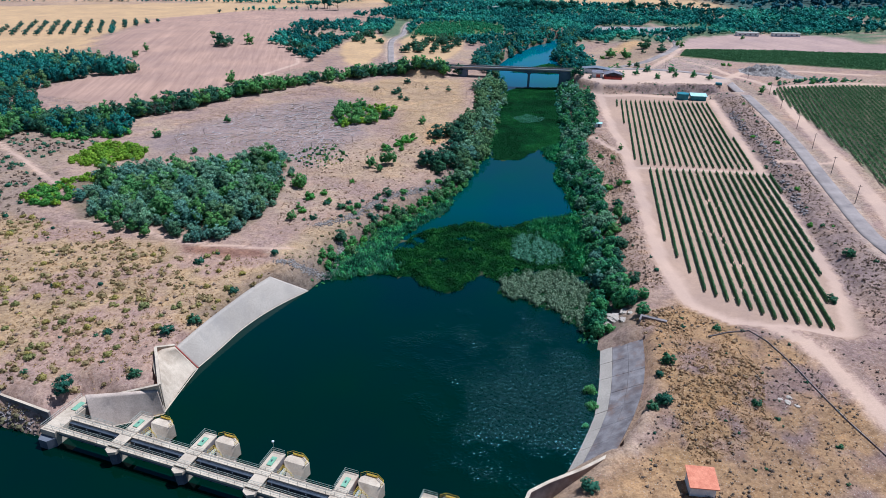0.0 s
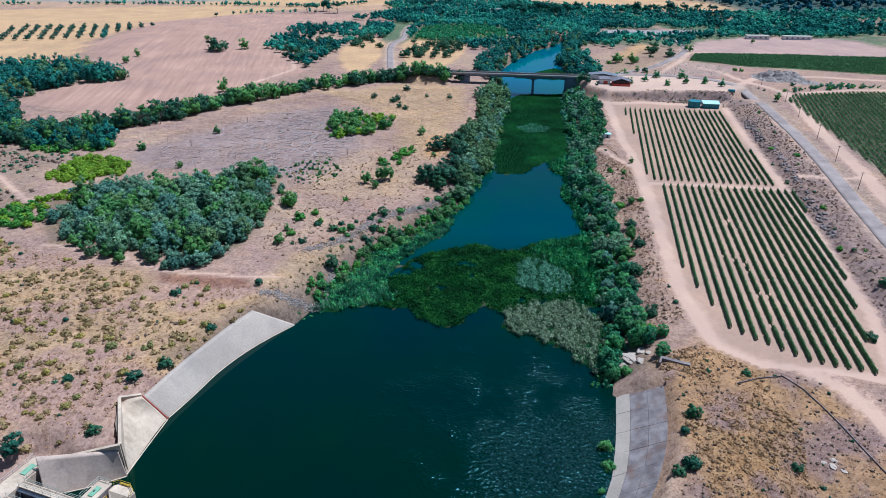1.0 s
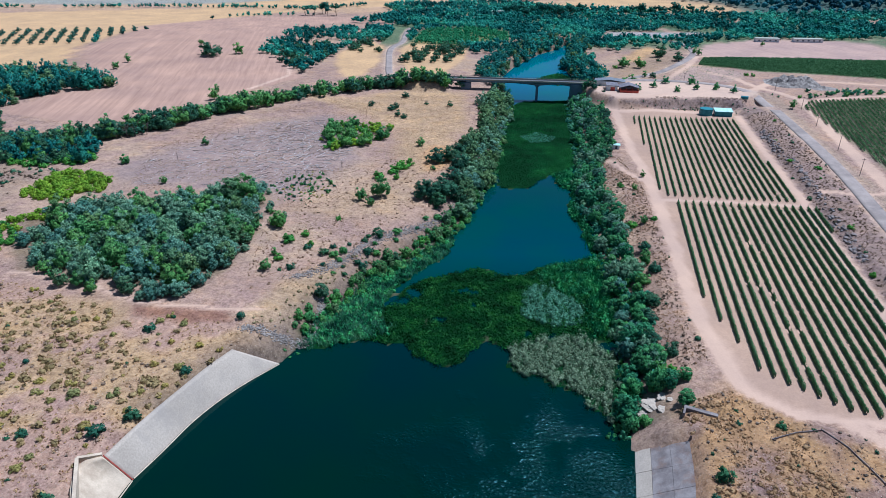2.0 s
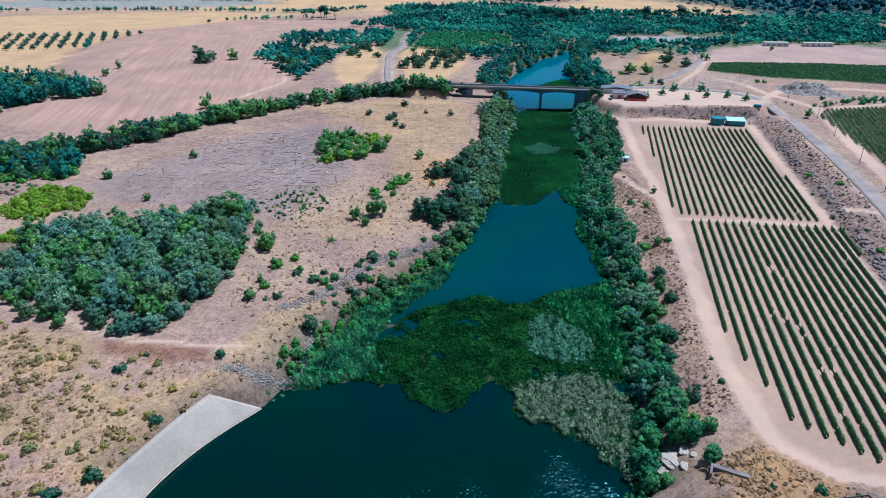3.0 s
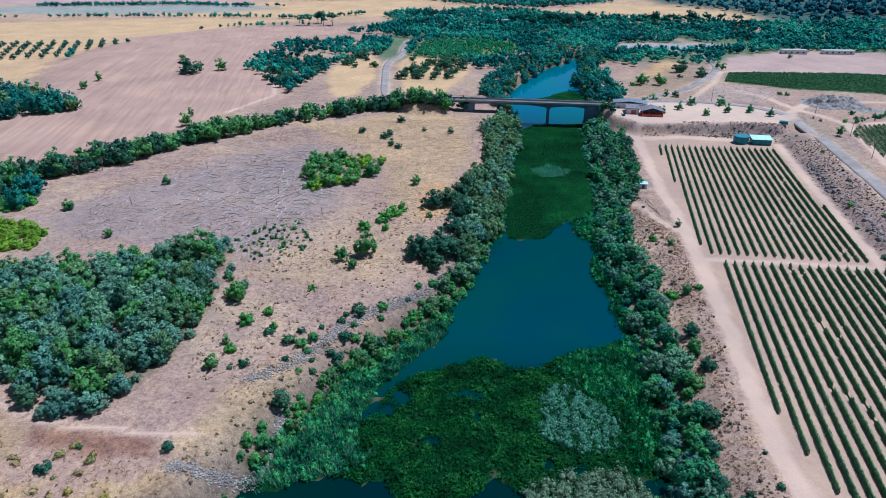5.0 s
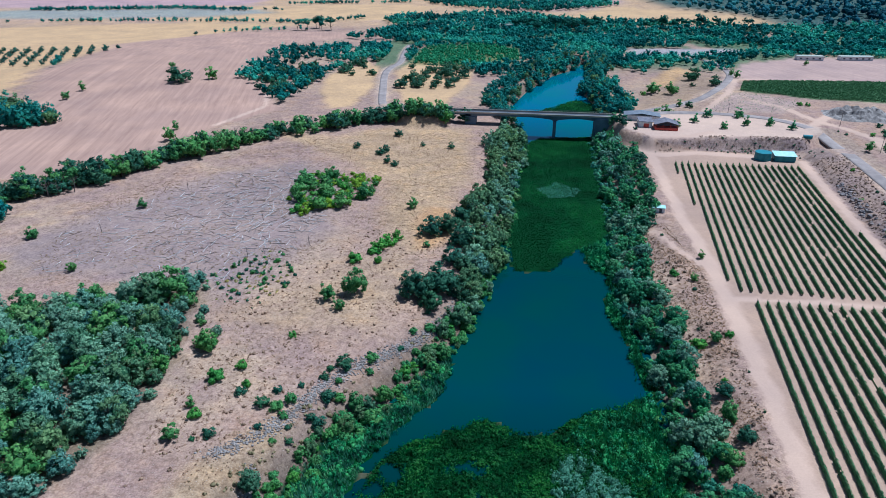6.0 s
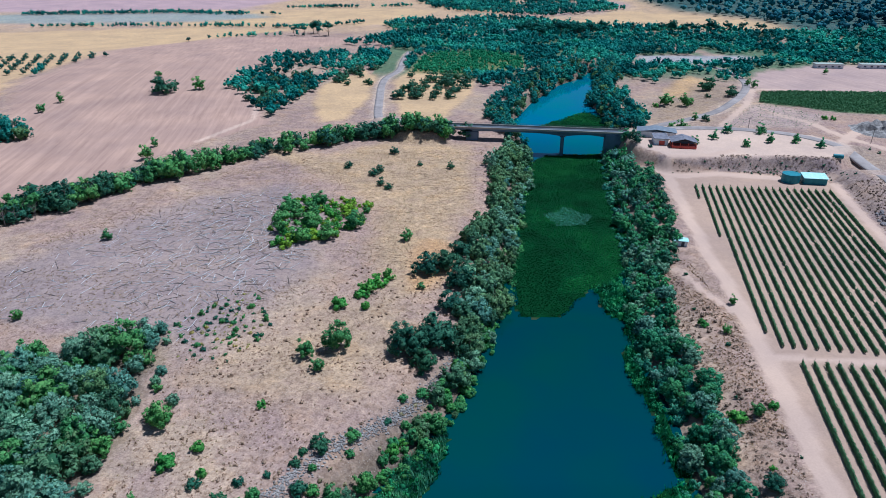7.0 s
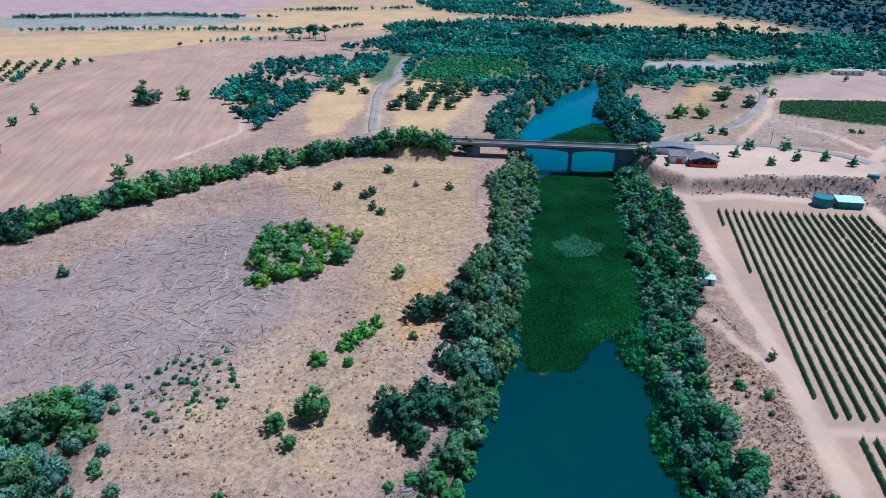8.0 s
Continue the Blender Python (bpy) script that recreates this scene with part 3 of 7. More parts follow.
def plant(kind, x, y, size=1.0, group="", sink=0.15, label="", z=None, slim=1.0):
    w, tall, base, lobes, leaves, leaf, r, flat, lab, cat = KINDS[kind]
    v = _spot.randrange(3)
    if y > 385 or size < 0.5:      # far or small: fewer, larger sprays
        v, lobes, leaves, leaf = v + 3, int(lobes * 0.75), int(leaves * 0.42), leaf * 0.95
    elif y < 300:                  # nearest to the path: finer sprays
        v, lobes, leaves, leaf = v + 6, int(lobes * 1.4), int(leaves * 2.2), leaf * 0.55
    else:
        leaf *= 0.75
    s = size * _spot.uniform(0.88, 1.12)
    slim *= _spot.uniform(0.88, 1.22)
    m = Matrix.Translation((x, y, (h(x, y) if z is None else z) - sink - 0.08 * tall * s)) @ Matrix.Rotation(_spot.uniform(0, math.tau), 4, "Z")
    if (kind, v) not in _built:
        crown = crown_mesh("crown", v * 7 + len(kind), w, tall, base, lobes, leaves, leaf, flat, LEAF[kind])
        ob = new(kind, crown if cat == "shrub" else None)
        ob.empty_display_size = 0.3
    if (kind, v) not in _built and cat != "shrub":
        part("trunk", trunk_mesh("trunk", v + 3, tall * 0.72, r, 4, w * 0.27), None, ob)
        part("crown", crown, None, ob)
    if (kind, v) not in _built:
        tagged(ob, lab, cat)
        _built[kind, v] = (ob, s)
        ob.matrix_basis = m @ Matrix.Diagonal((s * slim, s * slim, s, 1))
    else:
        src, s0 = _built[kind, v]
        k = s / s0
        q = Matrix.Diagonal((s * slim / src.scale.x, s * slim / src.scale.y, s / src.scale.z, 1))
        ob = copy_thing(src, m @ q)
    return tagged(ob, label or lab, cat, group)


def scatter(poly, step, seed, jitter=0.45):
    """Jittered places inside an outline."""
    rng = np.random.default_rng(seed)
    p = np.array(poly, float)
    gx, gy = np.meshgrid(np.arange(p[:, 0].min(), p[:, 0].max(), step), np.arange(p[:, 1].min(), p[:, 1].max(), step))
    gx = gx.ravel() + rng.uniform(-jitter, jitter, gx.size) * step
    gy = gy.ravel() + rng.uniform(-jitter, jitter, gy.size) * step
    k = cross_section(poly, gx, gy) < 0
    return gx[k], gy[k], rng

# ---- ground: one sheet to the horizon ----
MAT_MAIN = [(-22, 192), (-17, 197), (-19, 203), (-13, 212), (-9, 219), (-3, 223), (4, 227), (11, 230), (19, 226), (26, 225), (27, 211), (24, 197), (30, 191), (24, 185), (16, 182), (13, 189), (10, 183), (7, 179), (4, 175), (-1, 175), (-7, 179), (-10, 185), (-15, 185), (-21, 186)]
REED_LEFT = [(-40, 184), (-34, 200), (-24, 220), (-13, 234), (-4, 246), (4, 257), (4, 247), (2, 239), (-6, 228), (-13, 216), (-17, 207), (-16, 197), (-11, 192), (-17, 187), (-27, 185), (-34, 181)]
SCRUB_PALE = [(24, 218), (34, 220), (41, 208), (42, 196), (33, 192), (25, 196), (22, 205)]
REED_RIM = [(25, 220), (34, 229), (44, 236), (54, 240), (52, 205), (48, 188), (40, 186), (41, 205), (34, 221)]
REED_BEIGE = [(17, 182), (23, 187), (30, 188), (40, 190), (48, 182), (45, 163), (42, 152), (36, 158), (30, 166), (22, 171), (17, 175)]
MAT_UP = [(24, 303), (22, 331), (28, 360), (33, 398), (42, 451), (50, 463), (79, 466), (73, 399), (68, 353), (62, 332), (57, 322), (48, 320), (37, 304)]
REED_RIGHT = [(48, 319), (60, 331), (58, 300), (55, 280), (56, 256), (55, 240), (50, 240), (51, 262), (49, 278), (53, 294)]
REED_UP = [(50, 516), (67, 536), (86, 556), (97, 540), (96, 515), (79, 510)]
MAT_EAST = [(20, 224), (27, 226), (36, 233), (48, 237), (52, 206), (47, 186), (40, 189), (30, 189), (18, 184), (12, 186), (22, 197)]
MARSH = (MAT_MAIN, MAT_EAST, REED_LEFT, SCRUB_PALE, REED_RIM, REED_BEIGE, MAT_UP, REED_RIGHT, REED_UP)
APRON_L = [(-64, 118), (-62, 136), (-56, 154), (-50, 165), (-41, 176), (-52, 172), (-60, 156), (-66, 136), (-71, 134), (-65, 119)]
APRON_R = [(26, 102), (35, 119), (38, 129), (42, 146), (53, 143), (48, 122), (43, 112), (36, 102)]
ABUTMENT = [(-90, 109), (-84.5, 121.5), (-78.5, 119.6), (-82, 108)]
PATHS = [  # line, half width
    ([(98, 419), (88, 335), (86, 300), (82, 272), (79.5, 252), (73.5, 215), (69.5, 187), (70, 168), (70, 158), (77, 150), (86, 147), (92, 138), (94, 123), (95, 106), (99, 80)], 2.5),
    ([(94, 419), (102, 411), (119, 415), (146, 409), (165, 409)], 3.0),
    ([(82, 275), (110, 273), (140, 269)], 1.3),
    ([(164, 402), (141, 283), (127, 214), (118, 173), (108, 144), (90, 147)], 2.0),
    ([(75, 325), (78, 309), (83, 297)], 1.6),
    ([(212, 430), (207, 410), (190, 343), (176, 282), (160, 217), (150, 190)], 3.6),
    ([(207, 412), (225, 432), (256, 440), (300, 440)], 2.2),
    ([(300, 470), (255, 482), (215, 478), (192, 452)], 3.0),
    ([(148, 280), (158, 274), (176, 276)], 1.8),
    ([(146, 488), (160, 508), (176, 530), (192, 562), (203, 586)], 2.6),
    ([(199, 587), (226, 583), (246, 579), (270, 577), (380, 560)], 2.6),
    ([(212, 430), (207, 447), (200, 461), (198, 471), (196, 490), (186, 508)], 3.0),
    ([(101, 422), (118, 424), (132, 432)], 2.0),
    ([(-212, 300), (-181, 271), (-156, 247)], 1.6),
    ([(-132, 212), (-105, 205), (-93, 198.5), (-85, 195), (-75, 193), (-62, 192), (-50, 192)], 0.8),
    ([(-120, 541), (-110, 500), (-126, 455)], 1.6),
]
ROADS = [[(150, 160), (141, 187), (148, 222), (158, 262), (171, 318), (182, 384), (187, 420), (184, 444), (170, 462), (140, 471), (112, 470), (86, 461)],
         [(100, 470), (108, 490), (119, 499), (134, 508), (147, 517), (160, 525), (175, 544), (188, 566), (199, 587), (209, 612), (213, 640), (214, 664), (200, 690)],
         [(-16, 474), (-30, 488), (-36, 494), (-45, 482), (-66, 463), (-80, 452)],
         [(-36, 494), (-42, 515), (-45, 554), (-49, 601), (-48, 629), (-40, 655), (-42, 700), (-40, 760)]]
PLOUGHED = [(-300, 590), (-296, 640), (-320, 749), (-245, 862), (-72, 872), (-112, 806), (-152, 757), (-148, 642), (-122, 541), (-99, 493), (-119, 463), (-136, 430), (-152, 402), (-175, 365), (-250, 395), (-237, 440), (-250, 500)]
GOLD = [[(-310, 600), (-315, 751), (-238, 872), (-190, 930), (-312, 955), (-640, 860), (-560, 560), (-400, 500), (-280, 520)],
        [(-430, 1000), (-394, 1141), (-92, 1190), (-24, 1146), (-72, 985), (-200, 965), (-320, 970)],
        [(140, 1000), (223, 1112), (300, 1060), (380, 960), (375, 895), (279, 935), (180, 950)],
        [(-89, 596), (-67, 654), (-56, 634), (-53, 551), (-59, 507), (-72, 496), (-86, 550)],
        [(-42, 615), (-27, 677), (16, 616), (12, 567), (-4, 505), (-29, 513), (-37, 566)]]
STRAW = [(-89, 447), (-57, 438), (-20, 470), (12, 455), (12, 383), (3, 347), (8, 320), (-6, 305), (-14, 300), (-22, 330), (-25, 370), (-44, 400), (-66, 418)]
ORANGE = [[(-9, 332), (-5, 343), (5, 340), (5, 317), (-4, 309), (-10, 308)], [(147, 591), (176, 636), (184, 620), (170, 600), (150, 566), (140, 570)]]
FELLED = [(-150, 300), (-125, 345), (-97, 385), (-67, 400), (-38, 373), (-40, 323), (-49, 300), (-59, 273), (-97, 283), (-126, 286)]
DRY_RIGHT = [(53, 150), (66, 158), (80, 146), (90, 140), (92, 112), (92, 60), (26, 60), (26, 90), (40, 100), (52, 122)]
RUSTY = [(53, 152), (66, 158), (76, 146), (77, 126), (66, 104), (48, 92), (40, 98), (52, 122)]
DRY_EAST = [(99, 78), (99, 108), (98, 124), (97, 137), (112, 140), (125, 172), (136, 186), (150, 150), (170, 78)]
DRY_LEFT = [(-60, 150), (-52, 176), (-46, 182), (-90, 192), (-130, 205), (-190, 230), (-190, 120), (-100, 122), (-74, 124)]
PINK_TOP = [(205, 598), (232, 655), (300, 690), (380, 680), (420, 580), (370, 567), (289, 572), (212, 578)]
VINE_RIGHT = [(204, 410), (214, 424), (231, 428), (262, 433), (300, 428), (330, 330), (250, 180), (166, 200), (171, 225), (187, 297), (197, 361)]
VINE_TOP = [(188, 540), (204, 574), (226, 576), (289, 571), (400, 556), (380, 490), (319, 488), (260, 508), (222, 516)]
THICKET_SHADE = [(-152, 252), (-144, 262), (-122, 260), (-91, 273), (-73, 284), (-68, 268), (-65, 240), (-66, 216), (-73, 200), (-90, 203), (-108, 210), (-129, 211), (-138, 224)]
HOLLOW = [(-87, 193), (-77, 191), (-60, 190.5), (-55, 185), (-68, 183), (-85, 188)]
YOUNG_VINES = [(146, 489), (188, 478), (212, 506), (190, 534), (180, 530)]
ROADSIDE = [(189, 452), (201, 446), (197, 408), (184, 350), (172, 285), (158, 225), (150, 218), (160, 262), (173, 318), (184, 384)]
KNOLL = [(112, 500), (140, 516), (172, 548), (194, 590), (182, 630), (150, 600), (128, 545)]
BRIDGE_BANK = [(97, 468), (100, 440), (97, 424), (88, 418), (84, 440), (86, 466)]
HILL = [(390, 885), (370, 1000), (300, 1090), (250, 1500), (700, 2200), (2500, 2200), (2500, 700), (900, 850)]
EAST_SLOPE_UP = [(54, 152), (64, 158), (66, 172), (68, 200), (72, 222), (78, 255), (83, 290), (84, 330), (72, 330), (66, 280), (60, 230), (56, 190)]
GREY_SCRUB = [(-760, 985), (-600, 1090), (-330, 1130), (-240, 1070), (-320, 1010), (-500, 985)]
PINK_FAR = [(-900, 1090), (-600, 1110), (-330, 1160), (-240, 1400), (-1000, 1500)]
GREEN_LEA = [(-30, 650), (-25, 730), (20, 760), (60, 720), (55, 660), (10, 640)]
GRAVEL = [(150, 690), (165, 735), (255, 740), (262, 715), (200, 690)]
BARE_CLIFF = [(60, 303), (68, 310), (72, 290), (70, 265), (66, 240), (58, 240), (60, 270)]


def wavy(x, y, k=2.0, s=5.0):
    return x + k * 2 * (fbm(x + 7, y, s) - 0.5), y + k * 2 * (fbm(x, y + 31, s) - 0.5)


OPEN_WATER = [(-16, 205.5, 2.6, 1.4), (-12.5, 207.5, 2.6, 1.6), (-9, 212, 1.8, 2.6), (-6, 224, 3.0, 1.4), (8, 213.5, 4.0, 1.0), (-0.5, 197, 3.8, 0.9), (9.5, 206.5, 1.8, 0.9), (25, 190, 1.2, 1.8)]


def marsh_mask(x, y):
    wx, wy = wavy(x, y, 2.2, 5.0)
    d = np.full(x.shape, 1e9)
    for p in MARSH:
        d = np.minimum(d, cross_section(p, wx, wy))
    for cx, cy, rx, ry in OPEN_WATER:
        d = np.maximum(d, (1 - np.hypot((wx - cx) / rx, (wy - cy) / ry)) * min(rx, ry))
    return d


def ground_height(x, y):
    z = height(x, y)
    d = marsh_mask(x, y)
    z = np.where(d < 0, np.maximum(z, WATER_Z + 0.04 + 0.12 * (fbm(x, y, 2.5) - 0.35)), z)
    d = shore(x, y)
    z = np.where(cross_section(APRON_L, x, y) < 0.5, np.minimum(z, -7.6 + 1.0 * d), z)
    z = np.where(cross_section(APRON_R, x, y) < 0.5, np.minimum(z, -7.4 + 0.52 * d), z)
    z = np.minimum(z, -3.7 + 0.8 * np.maximum(cross_section(ABUTMENT, x, y), 0))
    return z


def paint(x, y, z):
    """Soil colour and tuft density, zone by zone; thicket shade and hill haze are painted in."""
    c = np.empty(x.shape + (3,)); c[:] = (0.40, 0.268, 0.205)
    t = np.full(x.shape, 0.45)
    wx, wy = wavy(x, y, 3.0, 12.0)

    def lay(mask, colour, tufts=None):
        nonlocal c, t
        c = c * (1 - mask[..., None]) + np.array(colour) * mask[..., None]
        if tufts is not None:
            t = t * (1 - mask) + tufts * mask

    def zone(poly, colour, tufts, edge=2.5):
        lay(1 - smooth(-edge, edge, cross_section(poly, wx, wy)), colour, tufts)

    lay(smooth(0.45, 0.65, fbm(x, y, 60)), (0.44, 0.31, 0.22), 0.5)
    lay(smooth(0.5, 0.62, fbm(x + 300, y, 22)) * 0.6, (0.36, 0.24, 0.20), 0.6)
    lay(smooth(600, 660, y) * (x > -60) * smooth(0.32, 0.46, fbm(x + 77, y, 50)), (0.13, 0.18, 0.10), 0.8)
    lay(smooth(880, 960, y), (0.53, 0.355, 0.215), 0.3)
    lay(smooth(900, 1000, y) * smooth(0.48, 0.6, fbm(x, y, 160)), (0.46, 0.32, 0.27), 0.3)
    for p in GOLD:
        zone(p, (0.56, 0.365, 0.195), 0.12, 3)
    zone(PLOUGHED, (0.425, 0.268, 0.200), 0.05, 3)
    zone(STRAW, (0.47, 0.32, 0.19), 0.35, 6)
    zone(FELLED, (0.335, 0.245, 0.215), 0.2, 8)
    for p in ORANGE:
        zone(p, (0.52, 0.31, 0.155), 0.4, 3)
    zone(DRY_RIGHT, (0.250, 0.165, 0.142), 0.85, 3)
    lay((1 - smooth(-4, 6, cross_section(DRY_RIGHT, wx, wy))) * smooth(0.46, 0.58, fbm(x, y + 200, 14)), (0.36, 0.22, 0.115), 0.6)
    lay((1 - smooth(-6, 5, cross_section(RUSTY, wx, wy))) * smooth(0.40, 0.55, fbm(x + 20, y, 11)), (0.35, 0.215, 0.105), 0.7)
    zone(DRY_EAST, (0.30, 0.20, 0.165), 0.85, 2)
    zone(DRY_LEFT, (0.405, 0.262, 0.198), 0.75, 6)
    lay((1 - smooth(-4, 6, cross_section(DRY_LEFT, wx, wy))) * smooth(0.44, 0.56, fbm(x + 60, y, 17)), (0.43, 0.29, 0.165), 0.8)
    # ground under the thicket darkened: shade between the trees, painted on
    zone(THICKET_SHADE, (0.22, 0.165, 0.115), 0.5, 3)
    zone([(-56, 188), (-46, 210), (-34, 226), (-30, 224), (-35, 208), (-38, 190), (-44, 186)], (0.46, 0.32, 0.195), 0.6, 3)
    zone([(-235, 300), (-205, 316), (-165, 304), (-172, 280), (-157, 250), (-150, 215), (-210, 210), (-240, 250)], (0.33, 0.235, 0.175), 0.8, 5)
    zone([(-58, 262), (-36, 256), (-16, 258), (0, 286), (-14, 306), (-38, 292)], (0.435, 0.300, 0.195), 0.5, 8)
    zone(HOLLOW, (0.27, 0.145, 0.100), 0.3, 1.5)
    zone(KNOLL, (0.36, 0.25, 0.17), 0.8, 4)
    zone(ORANGE[1], (0.52, 0.33, 0.17), 0.4, 4)
    zone(YOUNG_VINES, (0.46, 0.33, 0.27), 0.3, 3)
    zone(ROADSIDE, (0.37, 0.265, 0.20), 0.9, 2)
    zone(PINK_TOP, (0.44, 0.30, 0.25), 0.1)
    zone(VINE_RIGHT, (0.21, 0.19, 0.12), 0.1, 2)
    zone(VINE_TOP, (0.12, 0.20, 0.09), 0.1, 2)
    zone(GREEN_LEA, (0.20, 0.24, 0.10), 0.5, 10)
    # hill floor, blue-green with the same haze painted in
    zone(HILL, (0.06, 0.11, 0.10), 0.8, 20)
    zone(GREY_SCRUB, (0.34, 0.34, 0.30), 0.9, 12)
    zone(PINK_FAR, (0.44, 0.29, 0.28), 0.1, 10)
    zone(GRAVEL, (0.40, 0.36, 0.35), 0.9, 5)
    d = shore(x, y)
    right = x > middle(y)
    lay((1 - smooth(2, 14, d)) * (d > -8) * ((y > 150) & (y < 700)), (0.20, 0.150, 0.11), 0.6)
    zone(EAST_SLOPE_UP, (0.38, 0.255, 0.19), 0.8, 3)
    zone(BRIDGE_BANK, (0.40, 0.27, 0.20), 0.5, 2)
    zone(BARE_CLIFF, (0.47, 0.33, 0.24), 0.4, 3)
    dv = cross_section(VINEYARD, x, y)
    lay((1 - smooth(-0.5, 1.5, dv)), (0.435, 0.29, 0.21), 0.06)
    lay(((dv > 1) & (dv < 16) & right & (x > 105)) * smooth(150, 170, y) * 0.8, (0.30, 0.215, 0.185), 0.7)
    lay(((dv > 1) & (dv < 14) & (y > 412) & (x > 96)) * 0.8, (0.30, 0.22, 0.20), 0.7)
    lay(1 - smooth(-1, 2, cross_section(SQUARE, wx, wy)), (0.57, 0.40, 0.305), 0.05)
    for line in ROADS:
        lay((1 - smooth(3.0, 5.5, along(line, *wavy(x, y, 1.2, 6.0)))) * 0.7, (0.52, 0.385, 0.30), 0.1)
    for line, hw in PATHS:
        lay((1 - smooth(hw * 0.7, hw * 1.25, along(line, *wavy(x, y, 0.8, 5.0)))) * 0.95, (0.55, 0.375, 0.28), 0.0)
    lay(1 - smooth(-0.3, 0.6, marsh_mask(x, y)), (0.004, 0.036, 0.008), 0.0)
    lay((d < 0) * (z < WATER_Z) * 1.0, (0.03, 0.035, 0.02), 0.0)
    return c, t


def axis(lo, hi, step, reach_lo, reach_hi, grow=1.09):
    a = list(np.arange(lo, hi + 0.01, step))
    s, v = step, hi
    while v < reach_hi:
        s *= grow; v += s; a.append(v)
    s, v, b = step, lo, []
    while v > reach_lo:
        s *= grow; v -= s; b.append(v)
    return np.array(b[::-1] + a)


def build_ground():
    ax, ay = axis(-190, 215, 1.5, -4500, 4500), axis(82, 470, 1.5, -600, 4800, 1.04)
    gx, gy = np.meshgrid(ax, ay)
    x, y = gx.ravel(), gy.ravel()
    z = ground_height(x, y)
    nx, ny = len(ax), len(ay)
    i, j = np.meshgrid(np.arange(nx - 1), np.arange(ny - 1))
    a = (j * nx + i).ravel()
    me = raw_mesh("ground", np.stack([x, y, z], 1), np.stack([a, a + 1, a + nx + 1, a + nx], 1), GROUND, True)
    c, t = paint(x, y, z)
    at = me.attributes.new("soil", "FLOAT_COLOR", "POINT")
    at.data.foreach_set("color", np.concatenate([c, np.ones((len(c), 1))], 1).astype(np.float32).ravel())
    at = me.attributes.new("furrows", "FLOAT", "POINT")
    fur = np.maximum(1 - smooth(-3, 1, cross_section(PLOUGHED, x, y)), 0.6 * (1 - smooth(-3, 1, cross_section(PINK_TOP, x, y))))
    at.data.foreach_set("value", fur.astype(np.float32))
    at = me.attributes.new("tufts", "FLOAT", "POINT")
    at.data.foreach_set("value", t.astype(np.float32))
    return tagged(part("ground", me, None), "dry pinkish valley ground with tracks and fields", "ground", kind="structure")


build_ground()
wm = bmesh.new()
bmesh.ops.create_grid(wm, x_segments=2, y_segments=2, size=1.0)
for v in wm.verts:
    v.co = Vector((-70 + v.co.x * 230, 200 + v.co.y * 520, WATER_Z))
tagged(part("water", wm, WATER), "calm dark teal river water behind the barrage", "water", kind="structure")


# ---- roads ----
def resample(line, step):
    p = np.array(line, float)
    # smooth the corners
    for _ in range(2):
        q = [p[0]]
        for a, b in zip(p[:-1], p[1:]):
            q += [a * 0.75 + b * 0.25, a * 0.25 + b * 0.75]
        p = np.array(q + [p[-1]])
    d = np.r_[0, np.cumsum(np.hypot(*np.diff(p, axis=0).T))]
    s = np.arange(0, d[-1], step)
    return np.stack([np.interp(s, d, p[:, 0]), np.interp(s, d, p[:, 1])], 1)


def ribbon(name, line, half, material, lift, label):
    p = resample(line, 1.5)
    t = np.gradient(p, axis=0)
    t /= np.linalg.norm(t, axis=1)[:, None]
    nrm = np.stack([-t[:, 1], t[:, 0]], 1)
    cols = np.linspace(-1, 1, 5)
    v = np.concatenate([np.c_[p + nrm * half * k, np.zeros(len(p))] for k in cols])
    zc = np.max([ground_height(p[:, 0] + nrm[:, 0] * half * k, p[:, 1] + nrm[:, 1] * half * k) for k in cols], axis=0)
    zc = np.convolve(np.pad(zc, 12, "edge"), np.hanning(27)[1:-1] / np.hanning(27).sum(), "valid")
    v[:, 2] = np.tile(zc + lift, 5)
    n = len(p)
    # skirts drop into the ground on both sides
    v = np.concatenate([v, v[:n] - [0, 0, 0.7], v[4 * n:5 * n] - [0, 0, 0.7]])
    f = []
    for k in range(4):
        a = np.arange(n - 1) + k * n
        f.append(np.stack([a, a + n, a + n + 1, a + 1], 1))
    a = np.arange(n - 1)
    f.append(np.stack([a + 5 * n, a, a + 1, a + 1 + 5 * n], 1))
    f.append(np.stack([a + 4 * n, a + 6 * n, a + 6 * n + 1, a + 1 + 4 * n], 1))
    return tagged(part(name, raw_mesh(name, v, np.concatenate(f)[:, ::-1], material, True), None), label, "road", kind="structure")


ribbon("road", ROADS[0], 3.0, ASPHALT, 0.15, "worn grey asphalt road above the vineyard")
ribbon("road", ROADS[1], 2.6, ASPHALT, 0.15, "narrow grey road to the upper fields")
ribbon("road", ROADS[2], 2.6, ASPHALT, 0.15, "narrow grey road to the bridge")
ribbon("road", ROADS[3], 2.6, ASPHALT, 0.15, "narrow grey road into the woods")


